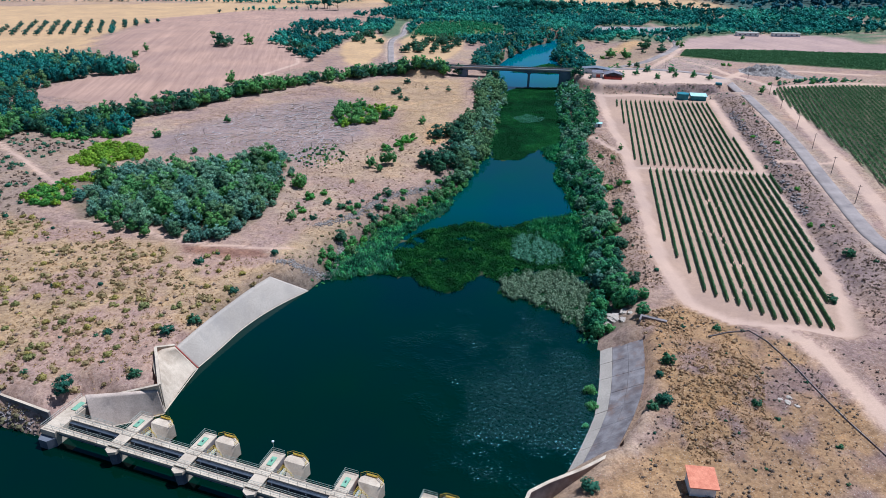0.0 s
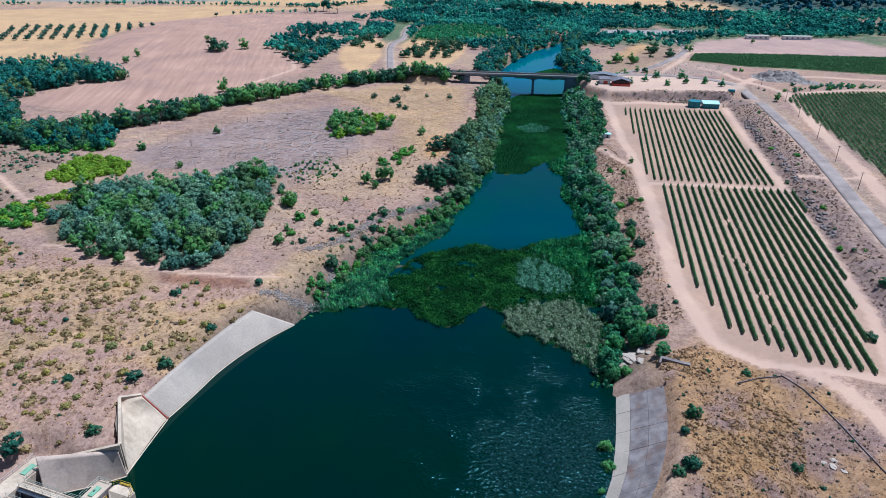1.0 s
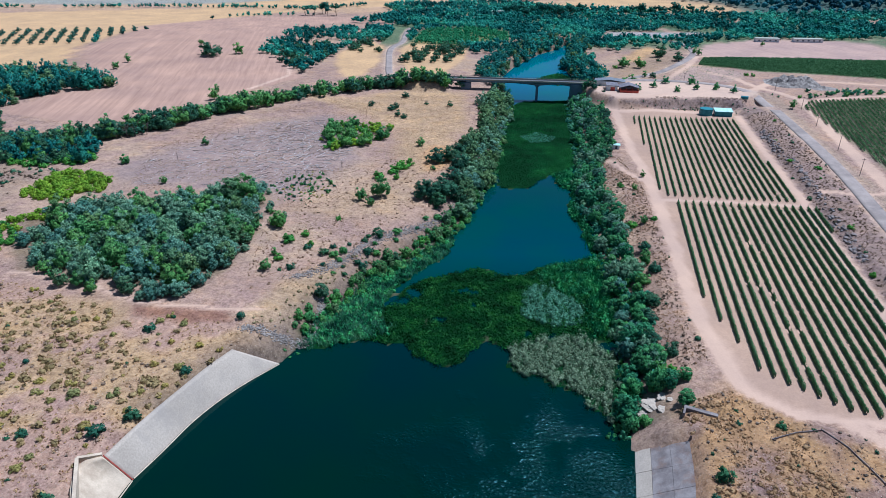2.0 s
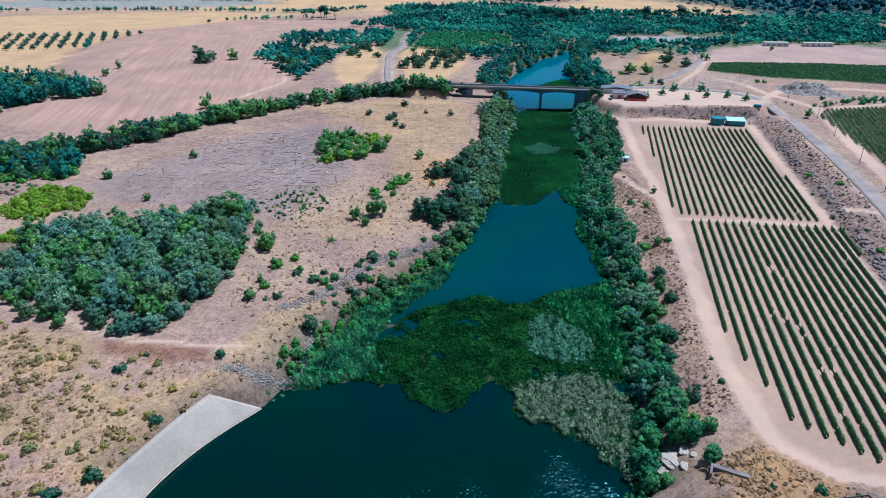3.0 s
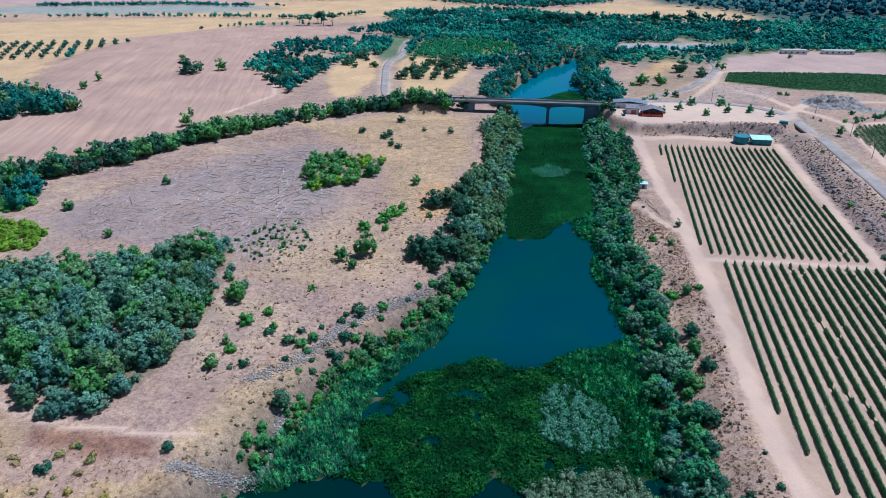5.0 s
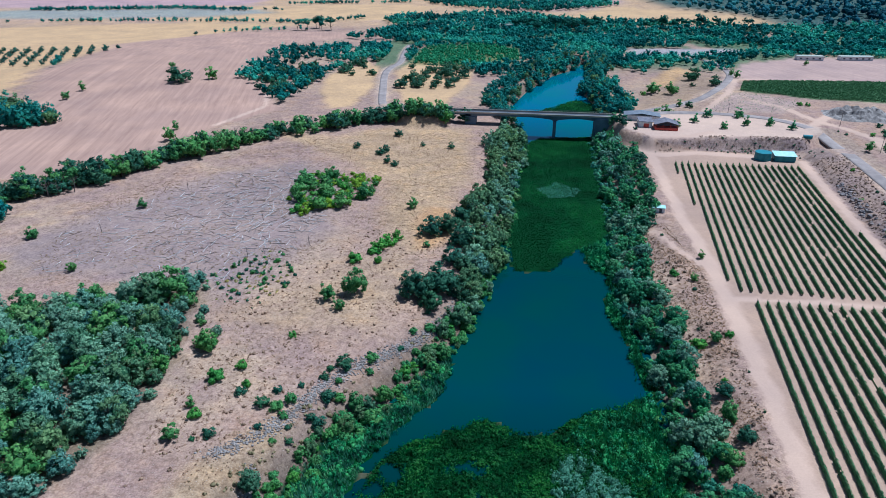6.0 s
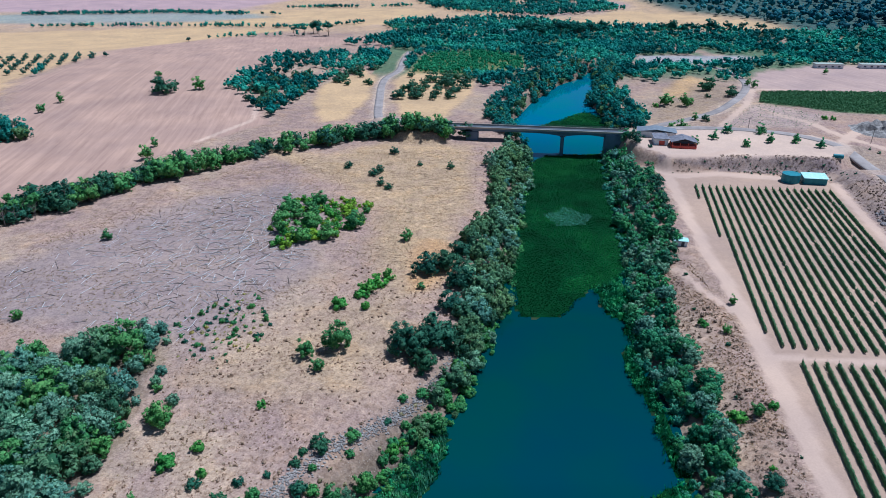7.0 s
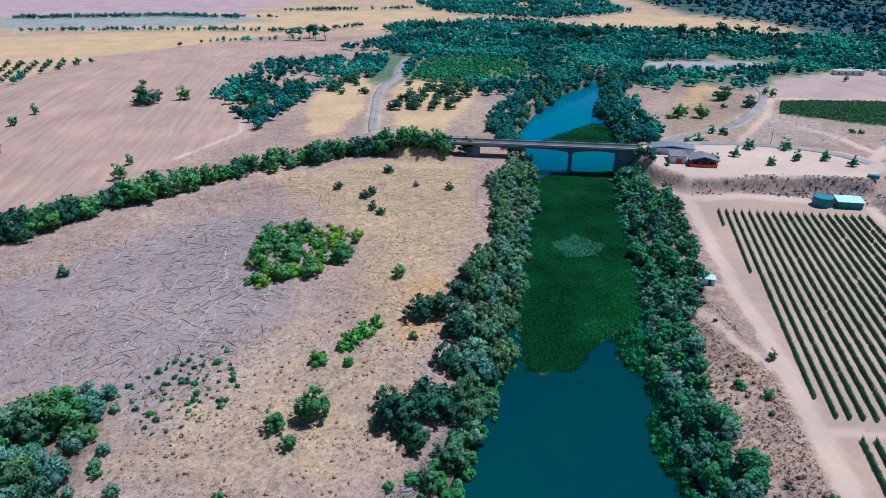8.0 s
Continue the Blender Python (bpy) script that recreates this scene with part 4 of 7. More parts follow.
# ---- concrete aprons ----
def apron(name, bottom, top, z0, z1, rows, cols, material, label, gap=0.0006):
    """A sloping revetment of slabs with open joints."""
    root = thing(name, bottom[0][0], bottom[0][1], WATER_Z, label, "revetment", kind="structure")
    b, t = np.array(bottom, float), np.array(top, float)

    def at(line, k):
        d = np.r_[0, np.cumsum(np.hypot(*np.diff(line, axis=0).T))]
        s = k * d[-1]
        return np.array([np.interp(s, d, line[:, 0]), np.interp(s, d, line[:, 1])])

    org = Vector((bottom[0][0], bottom[0][1], WATER_Z))
    for i in range(cols):
        for j in range(rows):
            g = gap
            ks = [(i / cols + g * 0.4, j / rows + g), ((i + 1) / cols - g * 0.4, j / rows + g), ((i + 1) / cols - g * 0.4, (j + 1) / rows - g), (i / cols + g * 0.4, (j + 1) / rows - g)]
            bm = bmesh.new()
            up, dn = [], []
            lift = 0.03 * _spot.uniform(-1, 1) * (gap > 0.001)
            for k, q in ks:
                xy = at(b, k) * (1 - q) + at(t, k) * q
                z = z0 + (z1 - z0) * q + lift
                up.append(bm.verts.new(Vector((xy[0], xy[1], z)) - org))
                dn.append(bm.verts.new(Vector((xy[0], xy[1], z - 0.35)) - org))
            bm.faces.new(up); bm.faces.new(dn[::-1])
            for q in range(4):
                bm.faces.new((up[q], dn[q], dn[(q + 1) % 4], up[(q + 1) % 4]))
            bmesh.ops.recalc_face_normals(bm, faces=bm.faces)
            part("concrete_slab", bm, CONCRETE_GREY if rows > 1 and j == 0 else material, root)
    return root


def sheet_apron(name, bottom, top, z0, z1, material, label):
    """A smooth cast slope: one curved sheet with a thickness and rough lips."""
    def even(line, n):
        q = resample(line, 0.25)
        q = np.concatenate([q, [line[-1]]])
        d = np.r_[0, np.cumsum(np.hypot(*np.diff(q, axis=0).T))]
        s = np.linspace(0, d[-1], n)
        return np.stack([np.interp(s, d, q[:, 0]), np.interp(s, d, q[:, 1])], 1)

    n, m = 60, 9
    b, t = even(bottom, n), even(top, n)
    k = np.linspace(0, 1, m)
    g = b[:, None] * (1 - k[None, :, None]) + t[:, None] * k[None, :, None]
    z = np.broadcast_to(z0 + (z1 - z0) * k, (n, m))
    org = np.array([bottom[0][0], bottom[0][1], WATER_Z])
    up = np.concatenate([g, z[..., None]], 2).reshape(-1, 3) - org
    i, j = np.meshgrid(np.arange(n - 1), np.arange(m - 1), indexing="ij")
    a = (i * m + j).ravel()
    f = np.stack([a, a + m, a + m + 1, a + 1], 1)
    nv = len(up)
    v = np.concatenate([up, up - [0, 0, 0.45]])
    rim = np.concatenate([np.arange(n) * m, (n - 1) * m + np.arange(m), (np.arange(n) * m + m - 1)[::-1], np.arange(m)[::-1]])
    rim = rim[np.r_[True, rim[1:] != rim[:-1]]]
    skirt = np.stack([rim[:-1], rim[1:], rim[1:] + nv, rim[:-1] + nv], 1)
    nf = raw_mesh("sheet", v, np.concatenate([f[:, ::-1], skirt]), material, True)
    root = thing(name, bottom[0][0], bottom[0][1], WATER_Z, label, "revetment", kind="structure")
    part("sheet", nf, None, root)
    bm = bmesh.new()
    for p0, p1 in zip(b[:-1:2], b[2::2]):
        tube(bm, (p0[0] - org[0], p0[1] - org[1], 0.02), (p1[0] - org[0], p1[1] - org[1], 0.02), 0.16, 0.16, 5)
    part("toe_kerb", bm, CONCRETE, root)
    return root


sheet_apron("apron_west", [(-62, 136), (-59, 144), (-56, 154), (-50, 165), (-41, 176)], [(-66.5, 135.5), (-63.5, 146), (-60, 155), (-56, 165), (-52, 172.5)], -6.9, 0.1, CONCRETE_GREY, "smooth pale concrete revetment along the pool")
sheet_apron("apron_dam", [(-64, 118.6), (-63.2, 126), (-62, 135.7)], [(-64.6, 119.8), (-69, 127), (-70.6, 133.8), (-66.7, 135.2)], -6.9, 0.3, CONCRETE, "warped pale concrete slope beside the barrage")
joint = thing("joint_beam", -62, 135.8, WATER_Z, "dark red joint beam between two concrete slopes", "joint", kind="structure")
bm = bmesh.new()
tube(bm, (0.1, 0, -0.3), (-4.6, -0.3, 6.75), 0.16, 0.16, 4)
part("beam", bm, RED_WALL, joint)
apron("apron_east", [(26, 102), (30, 109), (35, 119), (38, 129), (42, 146)], [(36, 102), (42, 112), (47, 122), (50.5, 133), (52.5, 143)], -6.9, -0.8, 3, 7, CONCRETE_OLD, "weathered grey concrete revetment with stained slabs", 0.002)

# ---- vineyard ----
ROW_DIR = np.array([0.203, 0.979])
LOWER = [(88, 273), (80, 235), (74.5, 196), (76, 178), (76, 166), (82, 159), (90, 151), (104, 146), (123, 196), (141, 267)]
UPPER = [(102.5, 399), (101, 370), (93, 325), (86, 279), (136, 273), (159.5, 393)]


def vine_row(x0, y0, x1, y1, seed, label, full_size=1.0):
    """One trellised row: leafy wall with gaps, end posts."""
    rng = np.random.default_rng(seed)
    n = math.hypot(x1 - x0, y1 - y0)
    d = np.array([(x1 - x0) / n, (y1 - y0) / n])
    side = np.array([-d[1], d[0]])
    root = thing("vine_row", x0, y0, h(x0, y0), label, "vine row", "rows of vines")
    m = int(n * 20)
    s = rng.uniform(0, n, m)
    gap = value_noise(s + seed * 37.0, s * 0 + seed * 3.1, 1.6) > 0.09
    s = s[gap]; m = len(s)
    wob = 0.12 * (value_noise(s, s * 0 + seed, 2.0) - 0.5)
    wide = full_size * 0.24 + 0.20 * value_noise(s + 50, s * 0 + seed, 1.1)
    high = full_size * 1.20 + 0.45 * value_noise(s + 90, s * 0 + seed, 1.3)
    a = rng.uniform(-0.25, math.pi + 0.25, m)
    px = x0 + d[0] * s + side[0] * (wob + wide * np.cos(a))
    py = y0 + d[1] * s + side[1] * (wob + wide * np.cos(a))
    gz = height(px, py)
    pz = gz + 0.2 + (high - 0.3) * np.clip(np.sin(a), 0, 1) * rng.uniform(0.5, 1.0, m) ** 0.5 + 0.1
    nr = np.stack([side[0] * np.cos(a), side[1] * np.cos(a), np.sin(a)], 1)
    v, f = leaf_quads(rng, np.stack([px, py, pz], 1) - [x0, y0, h(x0, y0)], nr, 0.34)
    # inner mass of the row, a lumpy ridge pinched at missing vines
    st = np.arange(0, n, 0.7)
    full = np.where(value_noise(st + seed * 37.0, st * 0 + seed * 3.1, 1.6) > 0.09, 1.0, 0.12) * rng.uniform(0.75, 1.1, len(st)) * full_size
    cx, cy = x0 + d[0] * st, y0 + d[1] * st
    cz = height(cx, cy) - h(x0, y0)
    ring = []
    for q, zz in ((-0.22, 0.15), (-0.28, 0.8), (-0.12, 1.25), (0.12, 1.25), (0.28, 0.8), (0.22, 0.15)):
        ring.append(np.stack([cx - x0 + side[0] * q * full, cy - y0 + side[1] * q * full, cz + zz * (0.25 + 0.75 * full)], 1))
    cv = np.stack(ring, 1).reshape(-1, 3)
    b = (np.arange(len(st) - 1) * 6)[:, None]
    cf = np.concatenate([np.stack([b[:, 0] + k, b[:, 0] + k + 1, b[:, 0] + k + 7, b[:, 0] + k + 6], 1) for k in range(5)])
    part("foliage", raw_mesh("foliage", np.concatenate([cv, v]), np.concatenate([cf, f + len(cv)]), VINE_LEAF), None, root)
    for k in (0.0, n):
        bm = bmesh.new()
        x, y = d * k
        tube(bm, (x, y, h(x0 + x, y0 + y) - h(x0, y0) - 0.2), (x, y, h(x0 + x, y0 + y) - h(x0, y0) + 1.7), 0.05, 0.045, 5)
        part("post", bm, GREY_WOOD, root)


def clipped_rows(poly, anchor, step, count, first, label):
    k = 0
    for i in range(first, count):
        o = np.array(anchor) + np.array([0.994, -0.108]) * step * i
        s = np.arange(-200, 200, 0.5)
        x, y = o[0] + ROW_DIR[0] * s, o[1] + ROW_DIR[1] * s
        inside = np.where(cross_section(poly, x, y) < 0)[0]
        if len(inside) > 12:
            a, b = inside[0], inside[-1]
            vine_row(x[a], y[a], x[b], y[b], i + (300 if poly is UPPER else 0) + 40, label, 0.85 if poly is UPPER else 1.0)


clipped_rows(LOWER, (87.4, 273.1), 2.79, 24, -4, "long row of dark green trellised vines")
clipped_rows(UPPER, (85.5, 278.3), 2.79, 22, -6, "row of dark green trellised vines on pale soil")


def hedge_rows(name, poly, turn, step, per_metre, size, label):
    """A whole far vineyard as joined rows of leaf clumps."""
    rng = np.random.default_rng(len(poly))
    p = np.array(poly, float)
    c = p.mean(0)
    r = np.hypot(*(p - c).T).max()
    d = np.array([math.sin(radians(turn)), math.cos(radians(turn))]); sd = np.array([d[1], -d[0]])
    P = []
    for k in np.arange(-r, r, step):
        m = int(2 * r * per_metre)
        s = rng.uniform(-r, r, m)
        x = c[0] + sd[0] * k + d[0] * s + rng.normal(0, 0.22, m)
        y = c[1] + sd[1] * k + d[1] * s + rng.normal(0, 0.22, m)
        q = cross_section(poly, x, y) < 0
        P.append(np.stack([x[q], y[q]], 1))
    P = np.concatenate(P)
    z = height(P[:, 0], P[:, 1]) + rng.uniform(0.3, 1.3, len(P))
    v, f = leaf_quads(rng, np.c_[P, z], np.tile([0, 0, 0.8], (len(P), 1)), size)
    tagged(part(name, raw_mesh(name, v, f, VINE_LEAF), None), label, "vineyard", kind="stuff")


hedge_rows("vineyard_beyond_road", [(x, y) for x, y in VINE_RIGHT], 18, 2.5, 8.0, 0.80, "large dense green vineyard beyond the road")
hedge_rows("vineyard_upper", [(x, y) for x, y in VINE_TOP], 80, 2.2, 6.0, 1.15, "flat green vineyard strip by the farm road")

hedge_rows("vineyard_young", YOUNG_VINES, 80, 2.8, 0.9, 0.5, "rows of small young vines on pale soil")


# ---- reeds and waterweed ----
def ragged(poly, x, y, rng):
    """Thin out towards an uneven edge."""
    wx, wy = wavy(x, y, 4.5, 5.0)
    return rng.random(len(x)) < 0.15 - cross_section(poly, wx, wy) / 3.0


def reeds(name, polys, density, tall, material, seed, label, lean=0.32, wide=0.05, low=0.4):
    V, F, n0 = [], [], 0
    for poly in polys:
        x, y, rng = scatter(poly, 1 / math.sqrt(density), seed, 0.9)
        k = (rng.random(len(x)) < 0.35 + 0.9 * fbm(x, y, 4.0)) & (marsh_mask(x, y) < 0.3) & ragged(poly, x, y, rng)
        x, y = x[k], y[k]
        z = ground_height(x, y)
        q = z < WATER_Z + 3.0
        x, y, z = x[q], y[q], np.maximum(z[q], WATER_Z - 0.1)
        m = len(x)
        tuft = tall * (low + (1 - low) * 1.4 * value_noise(x, y, 2.6)) 
        for b in range(5):
            bx, by = x + rng.normal(0, 0.22, m), y + rng.normal(0, 0.22, m)
            a = rng.uniform(0, math.tau, m)
            hh = tuft * rng.uniform(0.6, 1.1, m)
            tip = np.stack([bx + rng.normal(0, lean, m) * hh, by + rng.normal(0, lean, m) * hh, z + hh], 1)
            w = wide * rng.uniform(0.7, 1.5, m)
            p0 = np.stack([bx - np.cos(a) * w, by - np.sin(a) * w, z - 0.1], 1)
            p1 = np.stack([bx + np.cos(a) * w, by + np.sin(a) * w, z - 0.1], 1)
            mid = (p0 + p1) / 2 * 0.35 + tip * 0.65
            dv = np.stack([np.cos(a) * w, np.sin(a) * w, 0 * w], 1) * 1.1
            V.append(np.stack([p0, p1, mid + dv, tip, mid - dv], 1).reshape(-1, 3))
            base = np.arange(m)[:, None] * 5 + n0
            F.append(np.concatenate([base + [0, 1, 2], base + [0, 2, 4], base + [4, 2, 3]]))
            n0 += 5 * m
    tagged(part(name, raw_mesh(name, np.concatenate(V), np.concatenate(F), material), None), label, "reeds", kind="stuff")


def weed(name, polys, density, size, material, seed, label, rise=0.35):
    P = []
    for poly in polys:
        x, y, rng = scatter(poly, 1 / math.sqrt(density), seed, 0.9)
        wx, wy = wavy(x, y, 2.2, 5.0)
        k = (rng.random(len(x)) < 0.5 - cross_section(poly, *wavy(x, y, 3.5, 3.5)) / 1.5) & (marsh_mask(x, y) < 0.2)
        P.append(np.stack([x[k], y[k]], 1))
    P = np.concatenate(P)
    rng = np.random.default_rng(seed + 1)
    z = np.maximum(ground_height(P[:, 0], P[:, 1]), WATER_Z) + rng.uniform(0, 1, len(P)) ** 2 * rise * (0.4 + 1.4 * fbm(P[:, 0], P[:, 1], 3.0))
    v, f = leaf_quads(rng, np.c_[P, z], np.tile([0, 0, 1.0], (len(P), 1)), size)
    tagged(part(name, raw_mesh(name, v, f, material), None), label, "water plants", kind="stuff")


def clumps(name, polys, density, size, material, seed, label, quads=16, tall=1.2):
    """Low bushy clumps: domes of small leaves."""
    V, F, N, n0 = [], [], [], 0
    for poly in polys:
        x, y, rng = scatter(poly, 1 / math.sqrt(density), seed, 0.9)
        k = (marsh_mask(x, y) < 0.2) & (rng.random(len(x)) < 0.4 + 0.9 * fbm(x, y, 5.0)) & ragged(poly, x, y, rng)
        x, y = x[k], y[k]
        m = len(x)
        z = np.maximum(ground_height(x, y), WATER_Z)
        v, f, nr = puffs(rng, np.stack([x, y, z + 0.25 * size * tall], 1), size * rng.uniform(0.5, 1.4, m), quads, 0.30, tall, 0.6, up=0.6)
        V.append(v); F.append(f + n0); N.append(nr); n0 += len(v)
    tagged(part(name, raw_mesh(name, np.concatenate(V), np.concatenate(F), material, True, np.concatenate(N)), None), label, "reeds", kind="stuff")


clumps("scrub_blue", [SCRUB_PALE], 0.8, 1.0, REED_BLUE, 91, "blue-green bushy scrub in the marsh", 46, 1.3)
clumps("scrub_beige", [REED_BEIGE], 0.8, 1.0, REED_PALE, 92, "pale feathery scrub at the pool edge", 46, 1.3)
clumps("scrub_rim", [REED_RIM, REED_RIGHT, REED_LEFT], 0.6, 0.85, REED_GREEN, 93, "green bushy scrub along the shores", 20, 1.5)
clumps("sedge_mat", [MAT_MAIN, MAT_EAST], 0.5, 0.75, SEDGE, 94, "dark green sedge clumps on the weed bed", 18, 0.9)
weed("weed_mat", [MAT_MAIN, MAT_EAST], 9.0, 0.45, WEED_DARK, 3, "dark green floating weed bed across the river", 1.0)
weed("weed_mat_upper", [MAT_UP, REED_UP], 5.0, 0.5, WEED_SMOOTH, 4, "smooth dark green weed bed below the bridge", 0.3)
weed("weed_patch", [[(40, 383), (50, 391), (60, 382), (55, 372), (44, 371)]], 4.5, 0.55, WEED_LIGHT, 5, "pale patch of floating leaves", 0.3)
reeds("reed_bed_west", [REED_LEFT], 3.6, 1.7, REED_SEA, 6, "tall green reed bed on the west shore")
reeds("reed_bed_blue", [SCRUB_PALE], 0.7, 1.6, REED_BLUE, 7, "blue-green bushy reeds in the marsh", 0.35)
reeds("reed_bed_rim", [REED_RIM, REED_RIGHT], 3.0, 2.0, REED_GREEN, 8, "green reeds along the east shore")
reeds("reed_bed_beige", [REED_BEIGE], 0.7, 1.6, REED_PALE, 9, "tall pale flowering reeds at the pool edge", 0.3)
reeds("reed_mat_tops", [MAT_MAIN], 1.3, 0.9, SEDGE, 10, "short green sedges on the weed bed", 0.3)

# ---- trees: river banks ----
rng = np.random.default_rng(21)


def near_shore(y_lo, y_hi, step, side, d_lo, d_hi, seed):
    x, y, r = scatter([(-60, y_lo), (140, y_lo), (140, y_hi), (-60, y_hi)], step, seed)
    d = shore(x, y)
    d = np.where(np.hypot(x - 48.8, y - 157.2) < 5.0, -99, d)       # the outfall stays clear
    k = (d > d_lo) & (d < d_hi) & ((x > middle(y)) == (side == "east"))
    return x[k], y[k], d[k]


for x, y, d in zip(*near_shore(200, 300, 4.6, "west", -1.5, 6, 1)):
    plant(("riverside_tree", "ash_tree", "green_shrub")[_spot.randrange(3)], x, y, _spot.uniform(0.5, 0.85), "riverside trees on the west bank")
for x, y, d in zip(*near_shore(268, 470, 4.7, "west", -1.5, 19, 2)):
    if d < (11 if y > 292 else 6) + 14 * (fbm(np.array([x]), np.array([y]), 25)[0] - 0.4):
        plant(("riverside_tree", "riverside_tree", "willow")[_spot.randrange(3)], x, y, _spot.uniform(0.8, 1.3), "riverside trees on the west bank")
for x, y, d in zip(*near_shore(152, 240, 4.4, "east", -1, 8, 3)):
    plant(("alder", "willow", "alder")[_spot.randrange(3)], x, y, _spot.uniform(0.6, 1.15), "riverside trees on the east bank")
for x, y, d in zip(*near_shore(240, 470, 4.4, "east", -1, 11, 4)):
    plant(("alder", "willow", "alder")[_spot.randrange(3)], x, y, _spot.uniform(0.65, 1.15), "riverside trees on the east bank")
for x, y, d in zip(*near_shore(330, 418, 5.2, "east", 9, 18, 5)):
    plant(("alder", "holm_oak")[_spot.randrange(2)], x, y, _spot.uniform(0.7, 1.1), "riverside trees on the east bank")
for x, y, d in zip(*near_shore(476, 690, 6.0, "west", -1, 16, 6)):
    plant(("poplar", "poplar", "riverside_tree")[_spot.randrange(3)], x, y, _spot.uniform(0.8, 1.2), "trees along the upper river")
for x, y, d in zip(*near_shore(486, 690, 6.0, "east", -1, 17, 7)):
    plant(("poplar", "poplar", "riverside_tree")[_spot.randrange(3)], x, y, _spot.uniform(0.8, 1.3), "trees along the upper river")

for x, y, d in zip(*near_shore(186, 300, 2.9, "west", -2.0, 5, 8)):
    plant("sallow", x, y, _spot.uniform(0.5, 1.1), "bushes on the west shore")
for x, y, d in zip(*near_shore(300, 465, 4.0, "west", -2.5, 2, 9)):
    plant("sallow", x, y, _spot.uniform(0.7, 1.3), "bushes on the west shore")
for x, y, d in zip(*near_shore(240, 345, 2.9, "east", -1.5, 8, 10)):
    plant("tamarisk", x, y, _spot.uniform(0.5, 1.1), "bushes on the east shore")
for x, y, d in zip(*near_shore(150, 240, 3.2, "east", -3, 9, 11)):
    plant("tamarisk" if _spot.random() < 0.6 else "sallow", x, y, _spot.uniform(0.5, 1.1), "bushes on the east shore")
for x, y, d in zip(*near_shore(345, 460, 4.2, "east", -2.5, 3, 12)):
    plant("tamarisk", x, y, _spot.uniform(0.7, 1.2), "bushes on the east shore")

# ---- trees: west thicket, tree lines, lone trees ----
THICKET = [(-146, 256), (-132, 264), (-110, 268), (-90, 277), (-72, 286), (-64, 270), (-62, 246), (-63, 222), (-67, 203), (-76, 194.5), (-91, 195.5), (-105, 199), (-124, 211), (-136, 226), (-144, 242)]
x, y, r = scatter(THICKET, 5.0, 31)
edge = cross_section(THICKET, *wavy(x, y, 5.0, 14.0))
for a, b, e in zip(x, y, edge):
    if e < 0.5:
        near_rim = e > -5
        plant(_spot.choice(("willow", "willow", "willow", "willow", "ash_tree", "riverside_tree")), a, b, _spot.uniform(0.45, 0.95) if near_rim else _spot.uniform(0.75, 1.6), "trees of the west thicket")
for poly, sz in (([(-168, 283), (-158, 301), (-140, 294), (-134, 279), (-150, 267), (-165, 272)], 1.1), ([(-162, 234), (-159, 246), (-147, 242), (-141, 229), (-149, 221)], 1.0), ([(-157, 247), (-148, 260), (-132, 268), (-130, 262), (-144, 250)], 0.95)):
    x, y, r = scatter(poly, 3.4, 32)
    for a, b in zip(x, y):
        plant("lime_shrub" if poly[0][1] > 240 or _spot.random() < 0.3 else "green_shrub", a, b, sz * _spot.uniform(0.75, 1.1), "bright green shrubs beside the thicket")
x, y, r = scatter([(-62, 351), (-61, 380), (-45, 383), (-30, 378), (-25, 356), (-43, 338), (-55, 335)], 4.0, 33)
for a, b in zip(x, y):
    plant(_spot.choice(("ash_tree", "green_shrub", "lime_shrub")), a, b, _spot.uniform(0.55, 1.15), "young trees in the clearing")
TREE_LINE = [(-240, 320), (-185, 330), (-164, 352), (-150, 368), (-126, 398), (-98, 428), (-82, 442), (-58, 458), (-40, 470), (-16, 464), (4, 466)]
p = resample(TREE_LINE, 3.2)
for a, b in p:
    lush = float(fbm(np.array([a]), np.array([b]), 30)[0])      # tall clumps, low stretches
    for k in range(2):
        if _spot.random() < 0.35 + 1.1 * lush:
            kind = "ash_tree" if _spot.random() < 0.25 + 0.5 * (value_noise(np.array([a + 40]), np.array([b]), 24)[0]) else "holm_oak"
            plant(kind, a + _spot.uniform(-6, 6), b + _spot.uniform(-4, 7), _spot.uniform(0.7, 1.15) + 0.9 * lush, "tree line below the ploughed field")
for poly, step, kinds, lo, hi in (([(-270, 318), (-216, 300), (-206, 322), (-190, 308), (-160, 308), (-156, 318), (-166, 336), (-178, 346), (-205, 352), (-228, 358), (-242, 385), (-262, 400), (-290, 400)], 6.4, ("ash_tree", "poplar", "holm_oak"), 0.8, 1.3),
                                  ([(-310, 392), (-285, 385), (-256, 394), (-248, 410), (-247, 428), (-213, 442), (-206, 458), (-225, 474), (-262, 492), (-310, 496)], 7.4, ("poplar", "poplar", "riverside_tree"), 1.1, 1.7)):
    x, y, r = scatter(poly, step, 34)
    for a, b in zip(x, y):
        plant(kinds[_spot.randrange(3)], a, b, _spot.uniform(lo, hi), "grove west of the ploughed field")
x, y, r = scatter([(-192, 307), (-160, 305), (-156, 316), (-164, 329), (-194, 327)], 4.0, 36)
for a, b in zip(x, y):
    plant("green_shrub", a, b, _spot.uniform(0.8, 1.2), "shrubs at the foot of the grove")
BARE = [trunk_mesh("bare_tree", 60 + i, 7.0, 0.2, 11, 2.4) for i in range(3)]
for me in BARE:
    me.materials[0] = GREY_WOOD
